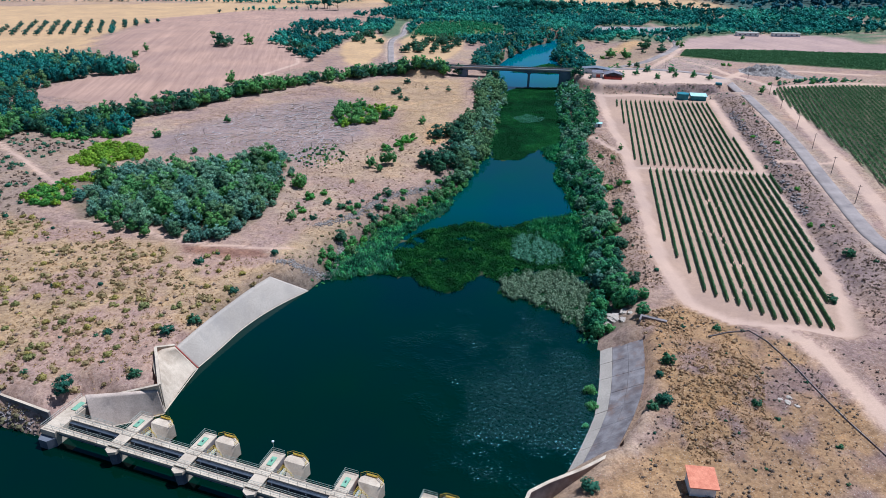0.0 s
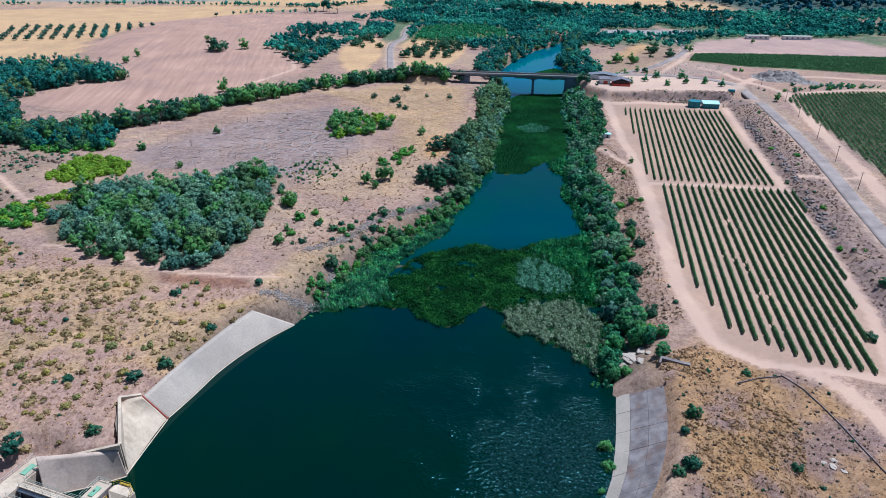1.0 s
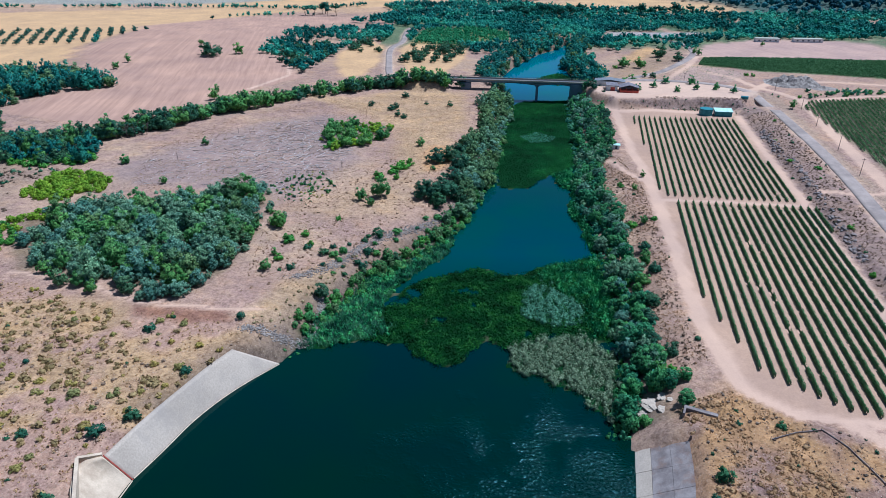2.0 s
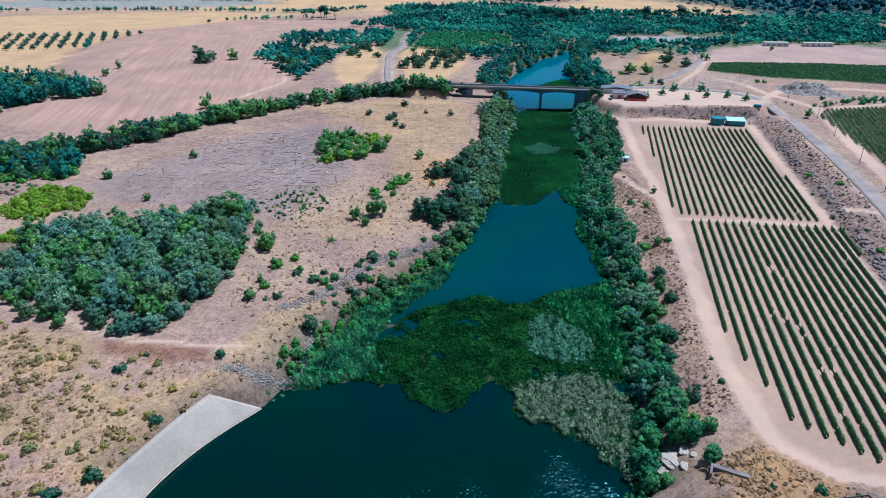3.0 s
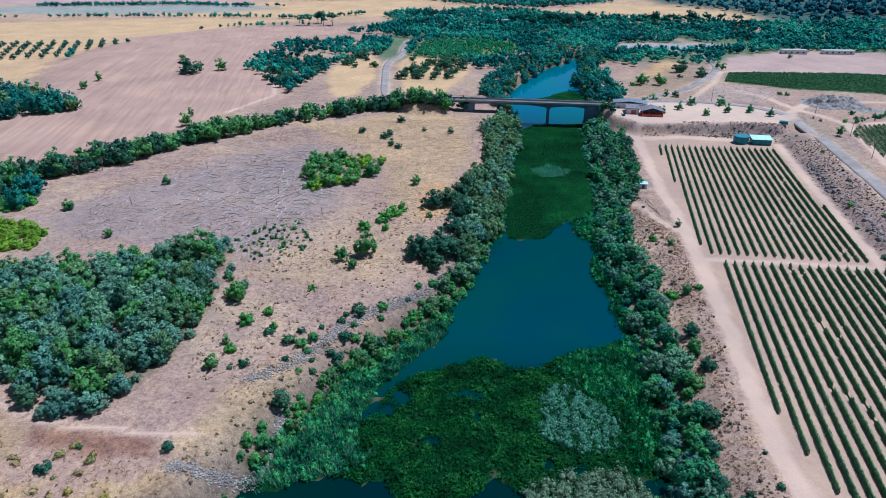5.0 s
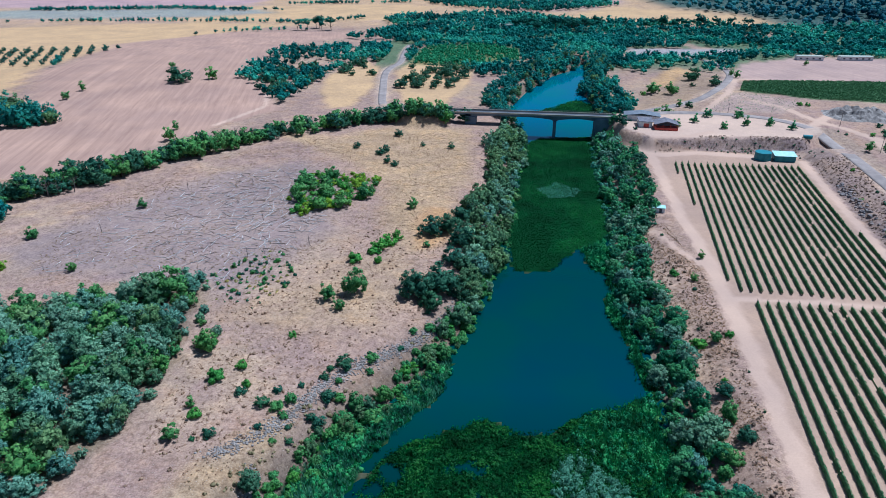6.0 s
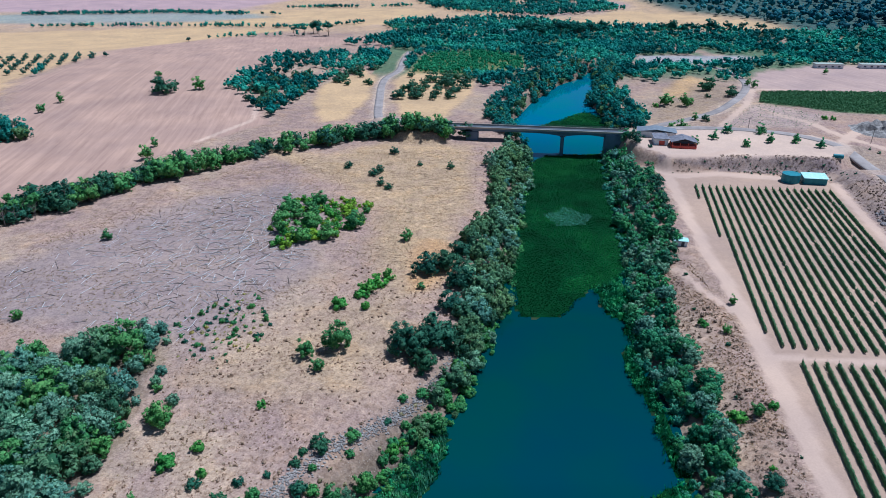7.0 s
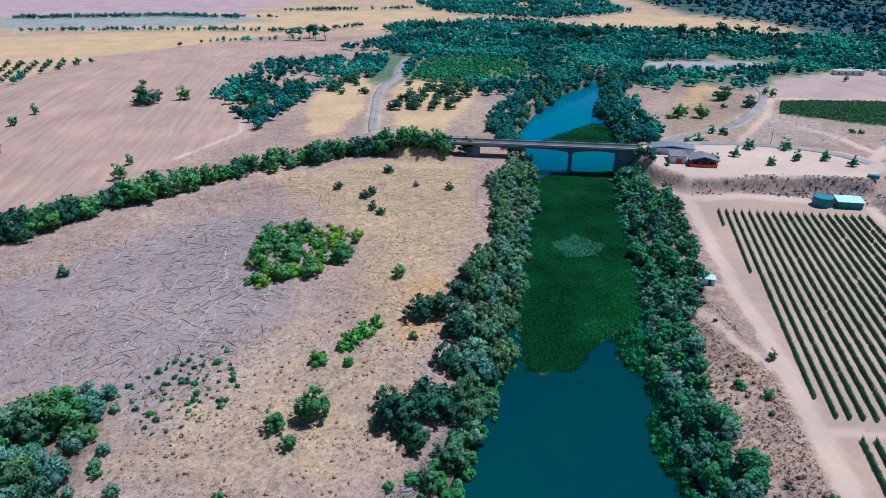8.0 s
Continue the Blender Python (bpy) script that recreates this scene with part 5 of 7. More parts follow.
for a, b, q in ((-140, 377, 1.0), (-137, 380, 0.9), (-108, 418, 1.1), (-104, 422, 1.2), (-101, 427, 1.1), (-97, 430, 0.9), (-157, 350, 1.0), (-154, 353, 0.8), (-150, 356, 0.9)):
    ob = new("bare_tree", _spot.choice(BARE))
    ob.matrix_basis = Matrix.Translation((a, b, h(a, b))) @ Matrix.Rotation(_spot.uniform(0, math.tau), 4, "Z") @ Matrix.Diagonal((q, q, q, 1))
    tagged(ob, "leafless grey tree standing in the tree line", "dead tree", "bare trees of the tree line")
LONE = {
    "holm_oak": [(-182, 553, 2.2), (-12, 424, 0.5), (2, 421, 0.7), (-27, 398, 0.65), (-23, 393, 0.55), (-44, 420, 0.55), (-25, 442, 0.7), (-29, 414, 0.75), (-6, 276, 1.6), (0, 281, 1.5), (-2, 271, 1.3), (-8, 281, 1.1), (2, 322, 1.3), (-4, 319, 1.1), (7, 331, 1.2), (6, 312, 1.2), (4, 298, 1.1), (-31, 410, 0.7)],
    "ash_tree": [(-115, 340, 0.75), (-163, 563, 1.3), (-205, 600, 0.9), (-233, 524, 1.0), (-232, 503, 1.0), (-139, 427, 1.2), (-143, 445, 0.9), (-115, 289, 0.6), (-25, 277, 1.35), (-28, 268, 0.7), (-32, 273, 1.0), (-12, 343, 0.7), (-5, 309, 0.4), (84, 301, 0.55), (-141, 312, 0.7)],
    "green_shrub": [(-20.5, 307, 1.6), (-18, 310.5, 1.45), (-15.5, 315, 1.2), (-28, 297.5, 1.2), (-20, 297, 0.9), (-22, 304, 1.0), (-52, 235, 1.1), (-47, 240, 0.9), (-58, 248, 1.0), (-38, 254, 0.6), (68, 254, 1.1), (-44, 233, 0.7), (-52, 222, 0.8)],
    "round_shrub": [(-22, 241, 1.6), (4, 281, 1.5), (6, 277, 1.2), (-3, 268, 0.8), (-86, 119, 1.8), (-86, 141, 1.1), (-71, 142, 1.5), (-66, 147, 1.3), (-60, 163, 1.3), (-98, 124, 0.8), (-72, 124, 1.1), (-76, 181, 1.2), (55, 131, 1.5), (50, 116, 1.3), (72, 145, 0.9), (28, 91, 1.5), (70, 115, 0.9), (129, 186, 1.6), (111, 161, 1.3), (-38, 226, 1.3), (-36, 231, 1.0), (-47, 216, 1.1), (-31, 233, 0.9), (-24.6, 231, 1.5), (-25.8, 224, 1.2), (51.3, 125.5, 1.1), (49.5, 116, 1.4), (46.5, 114, 1.0), (-54, 187, 1.1)],
}
for kind, spots in LONE.items():
    for x, y, s in spots:
        plant(kind, x, y, s, "lone trees and shrubs")
for x, y in ((117, 442), (129, 450), (140, 462), (140, 438), (156, 461), (154, 445), (166, 445), (174, 437)):
    plant("alder", x, y, 0.9, "shade trees on the square", label="small round shade tree on the bare square")
for i in range(12):
    for j in range(6):
        plant("olive_tree", -438 + i * 11.0 + j * 4, 612 + j * 17 + i * 1.0, 1.25, "olive orchard")


# ---- woods in the distance ----
def woodland(name, polys, step, size, boughs, leaves, material, seed, label, holes=(), thick=3.2):
    """Far trees joined: rounded boughs and loose sprays for each crown."""
    V, F, N, n0 = [], [], [], 0
    for poly in polys:
        x, y, rng = scatter(poly, step, seed)
        k = rng.random(len(x)) < thick * (fbm(x, y, 45) - 0.22)
        for q in holes:
            k &= cross_section(q, x, y) > 3
        k &= shore(x, y) > 1
        x, y = x[k], y[k]
        z, m = height(x, y), len(x)
        if not m:
            continue
        r = size * rng.uniform(0.6, 1.3, m)
        c = np.stack([x, y, z + r * 0.75], 1)
        d = rng.normal(0, 1, (m, boughs, 3)); d[..., 2] = np.abs(d[..., 2]) * 0.9 - 0.1
        d /= np.linalg.norm(d, axis=2)[..., None]
        bc = (c[:, None] + d * (r[:, None] * rng.uniform(0.45, 0.75, (m, boughs)))[..., None]).reshape(-1, 3)
        br = (r[:, None] * rng.uniform(0.34, 0.62, (m, boughs))).ravel()
        v, f, nr = puffs(rng, np.concatenate([c, bc]), np.concatenate([r * 0.8, br]), leaves, size * 0.34)
        V.append(v); F.append(f + n0); N.append(nr)
        n0 += len(v)
    tagged(part(name, raw_mesh(name, np.concatenate(V), np.concatenate(F), material, True, np.concatenate(N)), None), label, "woodland", kind="stuff")


CLEARINGS = GOLD + ORANGE + [GREEN_LEA, GRAVEL, PINK_TOP, VINE_TOP, [(-50, 590), (-52, 660), (-36, 760), (-44, 760), (-56, 640)]]
woodland("green_thicket", [GREEN_LEA], 3.6, 2.2, 3, 4, WOOD_BRIGHT, 57, "bright green thicket beside the upper river")
woodland("woods_by_river", [[(96, 500), (100, 560), (120, 640), (200, 690), (150, 620), (118, 560), (112, 500)], [(-150, 560), (-152, 640), (-145, 700), (-60, 760), (-50, 690), (-58, 640), (-95, 560), (-100, 505)],
                            [(-40, 640), (-36, 760), (100, 860), (240, 800), (380, 760), (400, 690), (240, 668), (205, 610), (120, 640), (60, 600), (20, 600)]], 5.6, 3.3, 5, 4, WOOD_LEAF, 51, "dense green woods along the upper river", CLEARINGS)
woodland("woods_far", [[(-110, 810), (-60, 900), (-100, 1010), (60, 1050), (160, 960), (380, 880), (700, 900), (700, 760), (400, 700), (240, 800), (100, 860), (-36, 760)],
                       [(-20, 1150), (-70, 1300), (200, 1350), (240, 1120), (120, 1060)]], 7.6, 4.4, 4, 3, WOOD_LEAF, 52, "far green woods beyond the fields", CLEARINGS, 4.4)
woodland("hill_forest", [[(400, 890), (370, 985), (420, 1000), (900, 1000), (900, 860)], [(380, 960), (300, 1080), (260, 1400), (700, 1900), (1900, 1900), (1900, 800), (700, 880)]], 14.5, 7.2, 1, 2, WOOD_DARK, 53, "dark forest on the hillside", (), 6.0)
HEDGES = [([(-620, 935), (-430, 955), (-310, 960)], 7), ([(-310, 962), (-190, 950), (-110, 1000)], 12), ([(-600, 1075), (-400, 1110), (-240, 1085)], 18), ([(-260, 1185), (-60, 1215)], 16), ([(-318, 700), (-318, 755), (-245, 866), (-160, 880)], 5), ([(-295, 600), (-312, 640), (-318, 700)], 4)]
woodland("field_hedges", [[(a[0], a[1] - w / 2), (b[0], b[1] - w / 2), (b[0], b[1] + w / 2), (a[0], a[1] + w / 2)] for line, w in HEDGES for a, b in zip(line, line[1:])], 5.0, 3.0, 4, 4, WOOD_LEAF, 54, "hedges and scrub between golden fields")

for poly, st in (([(-36, 556), (-34, 640), (14, 620), (14, 580), (0, 556)], 9.0), ([(-120, 520), (-140, 600), (-100, 640), (-92, 600), (-96, 540)], 8.0), ([(-90, 640), (-60, 660), (-56, 590), (-70, 560)], 11.0)):
    x, y, r = scatter(poly, st, 55)
    for a, b in zip(x, y):
        if _spot.random() < 0.7 and shore(np.array([a]), np.array([b]))[0] > 3:
            plant("holm_oak", a, b, _spot.uniform(0.8, 1.3), "oaks in the dry clearings", label="round dark holm oak in a dry clearing")
for poly, st in (([(60, 900), (150, 930), (180, 880), (90, 850)], 13.0), ([(200, 900), (330, 900), (330, 880), (220, 870)], 14.0), ([(-190, 880), (-140, 905), (-120, 885), (-160, 865)], 14.0)):
    x, y, r = scatter(poly, st, 56)
    for a, b in zip(x, y):
        plant("stone_pine", a, b, _spot.uniform(1.0, 1.6), "far stone pines")

# ---- barrage ----
DAM = pose(-85.5, 109.1, -4.9, 0, 0, -18.7)
dam = tagged(new("barrage"), "pale concrete river barrage with gates and walkways", "dam")
dam.matrix_basis = DAM
END = 106.0


def rail(name, pts, parent, material, gap=2.0, tall=1.0):
    bm = bmesh.new()
    for a, b in zip(pts, pts[1:]):
        a, b = Vector(a), Vector(b)
        n = max(1, round((b - a).length / gap))
        for q in (tall, tall * 0.5):
            tube(bm, a + Vector((0, 0, q)), b + Vector((0, 0, q)), 0.045, 0.045, 4)
        for i in range(n + 1):
            c = a.lerp(b, i / n)
            tube(bm, c, c + Vector((0, 0, tall)), 0.04, 0.04, 4)
    return part(name, bm, material, parent)


slab("walkway", -0.4, END, 0.0, 1.35, 1.45, 2.0, CONCRETE, dam)
slab("walkway", 3.2, END, 3.9, 5.4, 1.45, 2.0, CONCRETE, dam)
# undersides below the walkways, their shade painted in by the darker concrete
slab("soffit_beam", -0.4, END, 0.2, 1.15, 0.7, 1.44, CONCRETE_SHADE, dam)
slab("soffit_beam", 3.2, END, 4.1, 5.2, 0.7, 1.44, CONCRETE_SHADE, dam)
rail("walkway_rail", [(0, 0.1, 2.0), (END, 0.1, 2.0)], dam, RAIL_GREY)
rail("walkway_rail", [(3.2, 1.27, 2.0), (END, 1.27, 2.0)], dam, RAIL_GREY)
rail("walkway_rail", [(3.2, 4.0, 2.0), (END, 4.0, 2.0)], dam, RAIL_GREY)
rail("walkway_rail", [(3.2, 5.3, 2.0), (END, 5.3, 2.0)], dam, RAIL_GREY)


def prism(name, pts, bottom, tops, material, parent, label="", peak=None):
    """An upright block over an outline, each top corner at its own height."""
    bm = bmesh.new()
    lo, hi = [bm.verts.new((a, b, bottom)) for a, b in pts], [bm.verts.new((a, b, z)) for (a, b), z in zip(pts, tops)]
    n = len(pts)
    for i in range(n):
        bm.faces.new((lo[i], lo[(i + 1) % n], hi[(i + 1) % n], hi[i]))
    bm.faces.new(lo[::-1])
    if peak:
        c = bm.verts.new(peak)
        for i in range(n):
            bm.faces.new((hi[i], hi[(i + 1) % n], c))
    else:
        bm.faces.new(hi)
    bmesh.ops.recalc_face_normals(bm, faces=bm.faces)
    return part(name, bm, material, parent, label)


def barrage_pier(s):
    pier = slab("pier", s - 1.2, s + 1.2, 0.2, 10.2, -9, 1.44, CONCRETE, dam)
    prism("nose", [(s - 1.2, 0.19), (s - 1.0, -0.5), (s, -1.1), (s + 1.0, -0.5), (s + 1.2, 0.19)], -9, [1.3] * 5, CONCRETE_SHADE, pier)
    prism("nose_cap", [(s - 1.5, 0.2), (s - 1.3, -0.8), (s, -1.5), (s + 1.3, -0.8), (s + 1.5, 0.2)], 1.304, [2.0] * 5, CONCRETE, pier)
    slab("cap", s - 1.5, s + 1.5, 0.21, 10.4, 2.004, 2.25, CONCRETE, pier)
    hatch = slab("hatch", s - 0.55, s + 0.55, 6.4, 8.8, 2.254, 2.5, PAINT_GREEN, pier, 0.03, "green steel hatch cover")
    slab("lifting_eye", s - 0.12, s + 0.12, 7.4, 7.8, 2.504, 2.7, STEEL_DARK, hatch, 0.02)
    rail("rail", [(s - 1.4, 5.5, 2.25), (s - 1.4, 10.3, 2.25), (s + 1.4, 10.3, 2.25)], pier, RAIL_GREY, 1.4)
    slab("side_wall", s + 1.204, s + 1.5, 5.5, 10.2, -9, 2.0, CONCRETE_OLD, pier)
    hood = prism("gate_housing", [(s + 1.9, 9.0), (s + 6.9, 9.0), (s + 7.1, 10.2), (s + 5.2, 11.3), (s + 2.8, 11.3), (s + 1.9, 10.4)], -1.2,
                 [1.9] * 6, CONCRETE, pier, "angular concrete gate housing")
    prism("sloping_face", [(s + 1.9, 8.99), (s + 3.6, 6.8), (s + 6.4, 6.6), (s + 6.9, 8.99)], -1.2, [1.9, -0.3, -0.9, 1.9], CONCRETE, hood)
    rail("rail", [(s + 1.9, 10.4, 1.9), (s + 2.8, 11.2, 1.9), (s + 5.2, 11.2, 1.9), (s + 7.0, 10.1, 1.9), (s + 6.8, 9.0, 1.9)], hood, PAINT_YELLOW, 1.0, 0.95)
    slab("parapet", s + 2.8, s + 5.2, 11.0, 11.3, 1.904, 2.2, PAINT_YELLOW, hood, 0.03)
    prism("rear_leg", [(s + 6.2, 7.2), (s + 7.2, 8.0), (s + 7.0, 8.6), (s + 6.0, 7.8)], -9, [-1.21] * 4, CONCRETE_OLD, hood)
    prism("rear_leg", [(s + 2.4, 10.2), (s + 3.4, 10.2), (s + 3.4, 11.2), (s + 2.4, 11.2)], -9, [-1.21] * 4, CONCRETE_OLD, hood)
    slab("catwalk", s + 2.6, s + 3.6, 5.41, 7.6, 1.2, 1.35, RAIL_GREY, pier, 0.02)
    rail("stair_rail", [(s + 2.6, 5.5, 1.4), (s + 2.6, 7.6, 1.2), (s + 5.6, 6.3, 0.6)], pier, PAINT_YELLOW, 1.2)
    rail("stair_rail", [(s + 3.6, 5.5, 1.4), (s + 3.6, 7.0, 1.2)], pier, PAINT_YELLOW, 1.2)


for i in range(6):
    barrage_pier(18.3 + 16.65 * i)
for i in range(6):
    s0, s1 = (3.3 if i == 0 else 3.2 + 16.65 * i), 17.0 + 16.65 * i
    # back wall of the slot, coloured dark to stand for its shade
    gate = slab("gate", s0, s1, 3.1, 3.88, -7.5, 1.7, STEEL_DARK, dam, 0.05, "dark back wall of the slot, its shade in the colour")
    for k in range(4):
        q = s0 + 1.2 + k * (s1 - s0 - 2.4) / 3
        slab("stiffener", q - 0.08, q + 0.08, 2.8, 3.09, -3.0, 1.6, STEEL_DARK, gate, 0.01)
lamp = thing("lamp_post", -34.4, 102.6, -2.65, "short lamp post on the barrage deck", "lamp")
bm = bmesh.new()
tube(bm, (0, 0, 0), (0, 0, 2.6), 0.07, 0.05, 8)
part("post", bm, RAIL_GREY, lamp)
bm = bmesh.new()
bmesh.ops.create_uvsphere(bm, u_segments=12, v_segments=8, radius=0.3)
for v in bm.verts:
    v.co.z = v.co.z * 0.8 + 2.75
part("globe", bm, WHITE_WALL, lamp)
abut = slab("abutment", -0.8, 3.2, -0.6, 11.0, -9, 1.996, CONCRETE, dam)
slab("hatch", 0.6, 1.9, 6.4, 9.2, 2.0, 2.2, PAINT_GREEN, abut, 0.02, "green steel hatch cover")
rail("rail", [(-0.6, -0.4, 2.0), (-0.6, 10.8, 2.0)], abut, RAIL_GREY, 1.6)
rail("rail", [(3.0, 6.0, 2.0), (3.0, 10.8, 2.0)], abut, RAIL_GREY, 1.6)
prism("toe", [(-0.8, -0.61), (3.2, -0.61), (2.2, -2.2), (0.0, -2.2)], -9, [0.6] * 4, CONCRETE_SHADE, abut)


def wall_run(name, line, z_top, z_bottom, thick, material, label, coping=True):
    root = thing(name, line[0][0], line[0][1], 0, label, "retaining wall", kind="structure")
    for (ax, ay), (bx, by), za, zb in zip(line, line[1:], z_top, z_top[1:]):
        d = Vector((bx - ax, by - ay, 0)).normalized()
        n = Vector((-d.y, d.x, 0)) * thick / 2
        o = Vector((line[0][0], line[0][1], 0))
        for nm, lo, hi, w in (("wall_panel", None, 0.0, 1.0),) + ((("coping", -0.004, 0.16, 1.35),) if coping else ()):
            bm = bmesh.new()
            vs = []
            for (x, y, zt) in ((ax, ay, za), (bx, by, zb)):
                for k in (-1, 1):
                    p = Vector((x, y, 0)) + n * k * w - o
                    vs.append((bm.verts.new((p.x, p.y, z_bottom if lo is None else zt + 0.004)), bm.verts.new((p.x, p.y, zt + hi))))
            a, b, c, e = vs
            for q in ((a, b), (b, e), (e, c), (c, a)):
                bm.faces.new((q[0][0], q[1][0], q[1][1], q[0][1]))
            bm.faces.new((a[1], b[1], e[1], c[1])); bm.faces.new((a[0], c[0], e[0], b[0]))
            bmesh.ops.recalc_face_normals(bm, faces=bm.faces)
            part(nm, bm, material if nm == "wall_panel" else CONCRETE, root)
    return root


wall_run("wing_wall_west", [(-80.5, 117.5), (-64.2, 119.4), (-70.9, 134), (-66.8, 135.6)], [-2.4, 0.9, 0.9, 0.5], -9, 0.5, CONCRETE, "tall stained concrete wing wall with coping")
sheet_apron("wing_slope", [(-77.5, 112.6), (-70, 115.0), (-63.6, 118.2)], [(-80.2, 116.9), (-72, 118.0), (-64.7, 119.0)], -6.9, -0.2, CONCRETE_WORN, "battered stained concrete wing face beside the barrage")
wall_run("wall_tail_west", [(-140, 132), (-100, 118), (-86.4, 112.8)], [-1.2, -1.4, -1.8], -7, 0.45, CONCRETE_OLD, "low concrete wall above the tailwater")
wall_run("wing_wall_east", [(14, 84), (17, 90.5), (21, 93), (28, 96.5), (36, 101.5)], [-0.5, -0.3, -0.3, -0.4, -0.4], -9, 0.5, CONCRETE_OLD, "pale concrete wing wall at the east bank")

# ---- hut ----
hut = thing("pump_hut", 49.0, 90.9, h(49, 91) - 0.3, "small white hut with an orange tiled roof", "hut", turn=-6)
bm = bmesh.new()
box(bm, -2.3, 2.3, -2.0, 2.0, -0.3, 2.6, 0.03)
part("wall", bm, WHITE_WALL, hut)
bm = bmesh.new()
v = [bm.verts.new(c) for c in ((-2.7, -2.5, 2.62), (2.7, -2.5, 2.62), (2.7, 2.4, 3.45), (-2.7, 2.4, 3.45), (-2.7, -2.5, 2.8), (2.7, -2.5, 2.8), (2.7, 2.4, 3.65), (-2.7, 2.4, 3.65))]
for f in ((3, 2, 1, 0), (4, 5, 6, 7), (0, 1, 5, 4), (1, 2, 6, 5), (2, 3, 7, 6), (3, 0, 4, 7)):
    bm.faces.new([v[i] for i in f])
part("roof", bm, TILE_ORANGE, hut)

# ---- bridge ----
bridge = thing("road_bridge", -16, 473.2, 0, "low grey concrete road bridge over the river", "bridge", turn=-6.8)
LEN = 107.0
slab("deck", 0, LEN, -3.6, 3.6, 5.6, 6.1, BRIDGE_GREY, bridge)


def haunched_girder(y0, y1):
    """A girder that deepens towards its supports."""
    at = np.linspace(29, LEN - 9, 41)
    deep = 0.7 + 1.3 * np.maximum(np.clip(1 - np.abs(at - 75) / 15, 0, 1) ** 2, np.clip(1 - (LEN - 9 - at) / 13, 0, 1) ** 2) + 0.5 * np.clip(1 - (at - 29) / 12, 0, 1) ** 2
    bm = bmesh.new()
    rows = [[bm.verts.new((x, yy, z)) for yy, z in ((y0, 5.59), (y1, 5.59), (y1, 5.59 - d), (y0, 5.59 - d))] for x, d in zip(at, deep)]
    for a, b in zip(rows, rows[1:]):
        for i in range(4):
            bm.faces.new((a[i], a[(i + 1) % 4], b[(i + 1) % 4], b[i]))
    bm.faces.new(rows[0][::-1]); bm.faces.new(rows[-1])
    bmesh.ops.recalc_face_normals(bm, faces=bm.faces)
    part("girder", bm, BRIDGE_GREY, bridge)


haunched_girder(-2.9, -1.4)
haunched_girder(1.4, 2.9)
for k in (-2.4, 1.0):
    slab("approach_girder", 0, 26, k, k + 1.4, 4.9, 5.59, BRIDGE_GREY, bridge)
slab("carriageway", 0, LEN, -2.9, 2.9, 6.104, 6.16, ASPHALT_DARK, bridge, 0)
for k in (-3.4, 3.4):
    slab("parapet", 0, LEN, k - 0.2, k + 0.2, 6.1, 6.95, CONCRETE_GREY, bridge)
slab("pier", 74.2, 75.8, -3.0, 3.0, -9, 3.3, BRIDGE_GREY, bridge, 0.2)
slab("pier_head", 73.6, 76.4, -3.2, 3.2, 3.3, 3.58, BRIDGE_GREY, bridge, 0.1)
slab("pier", 26, 32, -3.3, 3.3, -9, 4.38, BRIDGE_GREY, bridge, 0.1)
slab("abutment", LEN - 11, LEN + 1, -4.0, 4.0, -6, 5.5, BRIDGE_GREY, bridge, 0.1)
slab("abutment", -3, 2, -4.0, 4.0, -4, 5.5, BRIDGE_GREY, bridge, 0.1)
rail("guard_rail", [(0, 3.4, 6.95), (LEN, 3.4, 6.95)], bridge, STEEL_DARK, 3.0, 0.8)

# ---- sheds by the vineyard ----
tank = thing("water_tank", 147.0, 405.5, h(147, 405), "dark teal cylindrical water tank", "tank")
bm = bmesh.new()
bmesh.ops.create_cone(bm, cap_ends=True, segments=32, radius1=3.6, radius2=3.6, depth=3.6)
for v in bm.verts:
    v.co.z += 1.8
part("shell", bm, TEAL, tank)
shed = thing("metal_shed", 156.0, 404.0, h(156, 404), "low shed with a pale mint sheet roof", "shed", turn=-8)
slab("wall", -4.5, 4.5, -2.6, 2.6, -0.3, 2.7, TEAL, shed)
bm = bmesh.new()
v = [bm.verts.new(c) for c in ((-4.9, -3.0, 2.72), (4.9, -3.0, 2.72), (4.9, 3.0, 3.5), (-4.9, 3.0, 3.5), (-4.9, -3.0, 2.82), (4.9, -3.0, 2.82), (4.9, 3.0, 3.6), (-4.9, 3.0, 3.6))]
for f in ((3, 2, 1, 0), (4, 5, 6, 7), (0, 1, 5, 4), (1, 2, 6, 5), (2, 3, 7, 6), (3, 0, 4, 7)):
    bm.faces.new([v[i] for i in f])
part("roof", bm, MINT, shed)

# ---- house at the bridge head ----
def gable(name, x0, x1, y0, y1, z0, z1, thick, material, parent, label=""):
    """A pitched roof with its ridge along y."""
    bm = bmesh.new()
    xm = (x0 + x1) / 2
    lo = [(x0, z0), (xm, z1), (x1, z0), (x1, z0 + thick), (xm, z1 + thick), (x0, z0 + thick)]
    a, b = [bm.verts.new((x, y0, z)) for x, z in lo], [bm.verts.new((x, y1, z)) for x, z in lo]
    for i in range(6):
        j = (i + 1) % 6
        bm.faces.new((a[i], a[j], b[j], b[i]))
    bm.faces.new(a[::-1]); bm.faces.new(b)
    bmesh.ops.recalc_face_normals(bm, faces=bm.faces)
    return part(name, bm, material, parent, label)


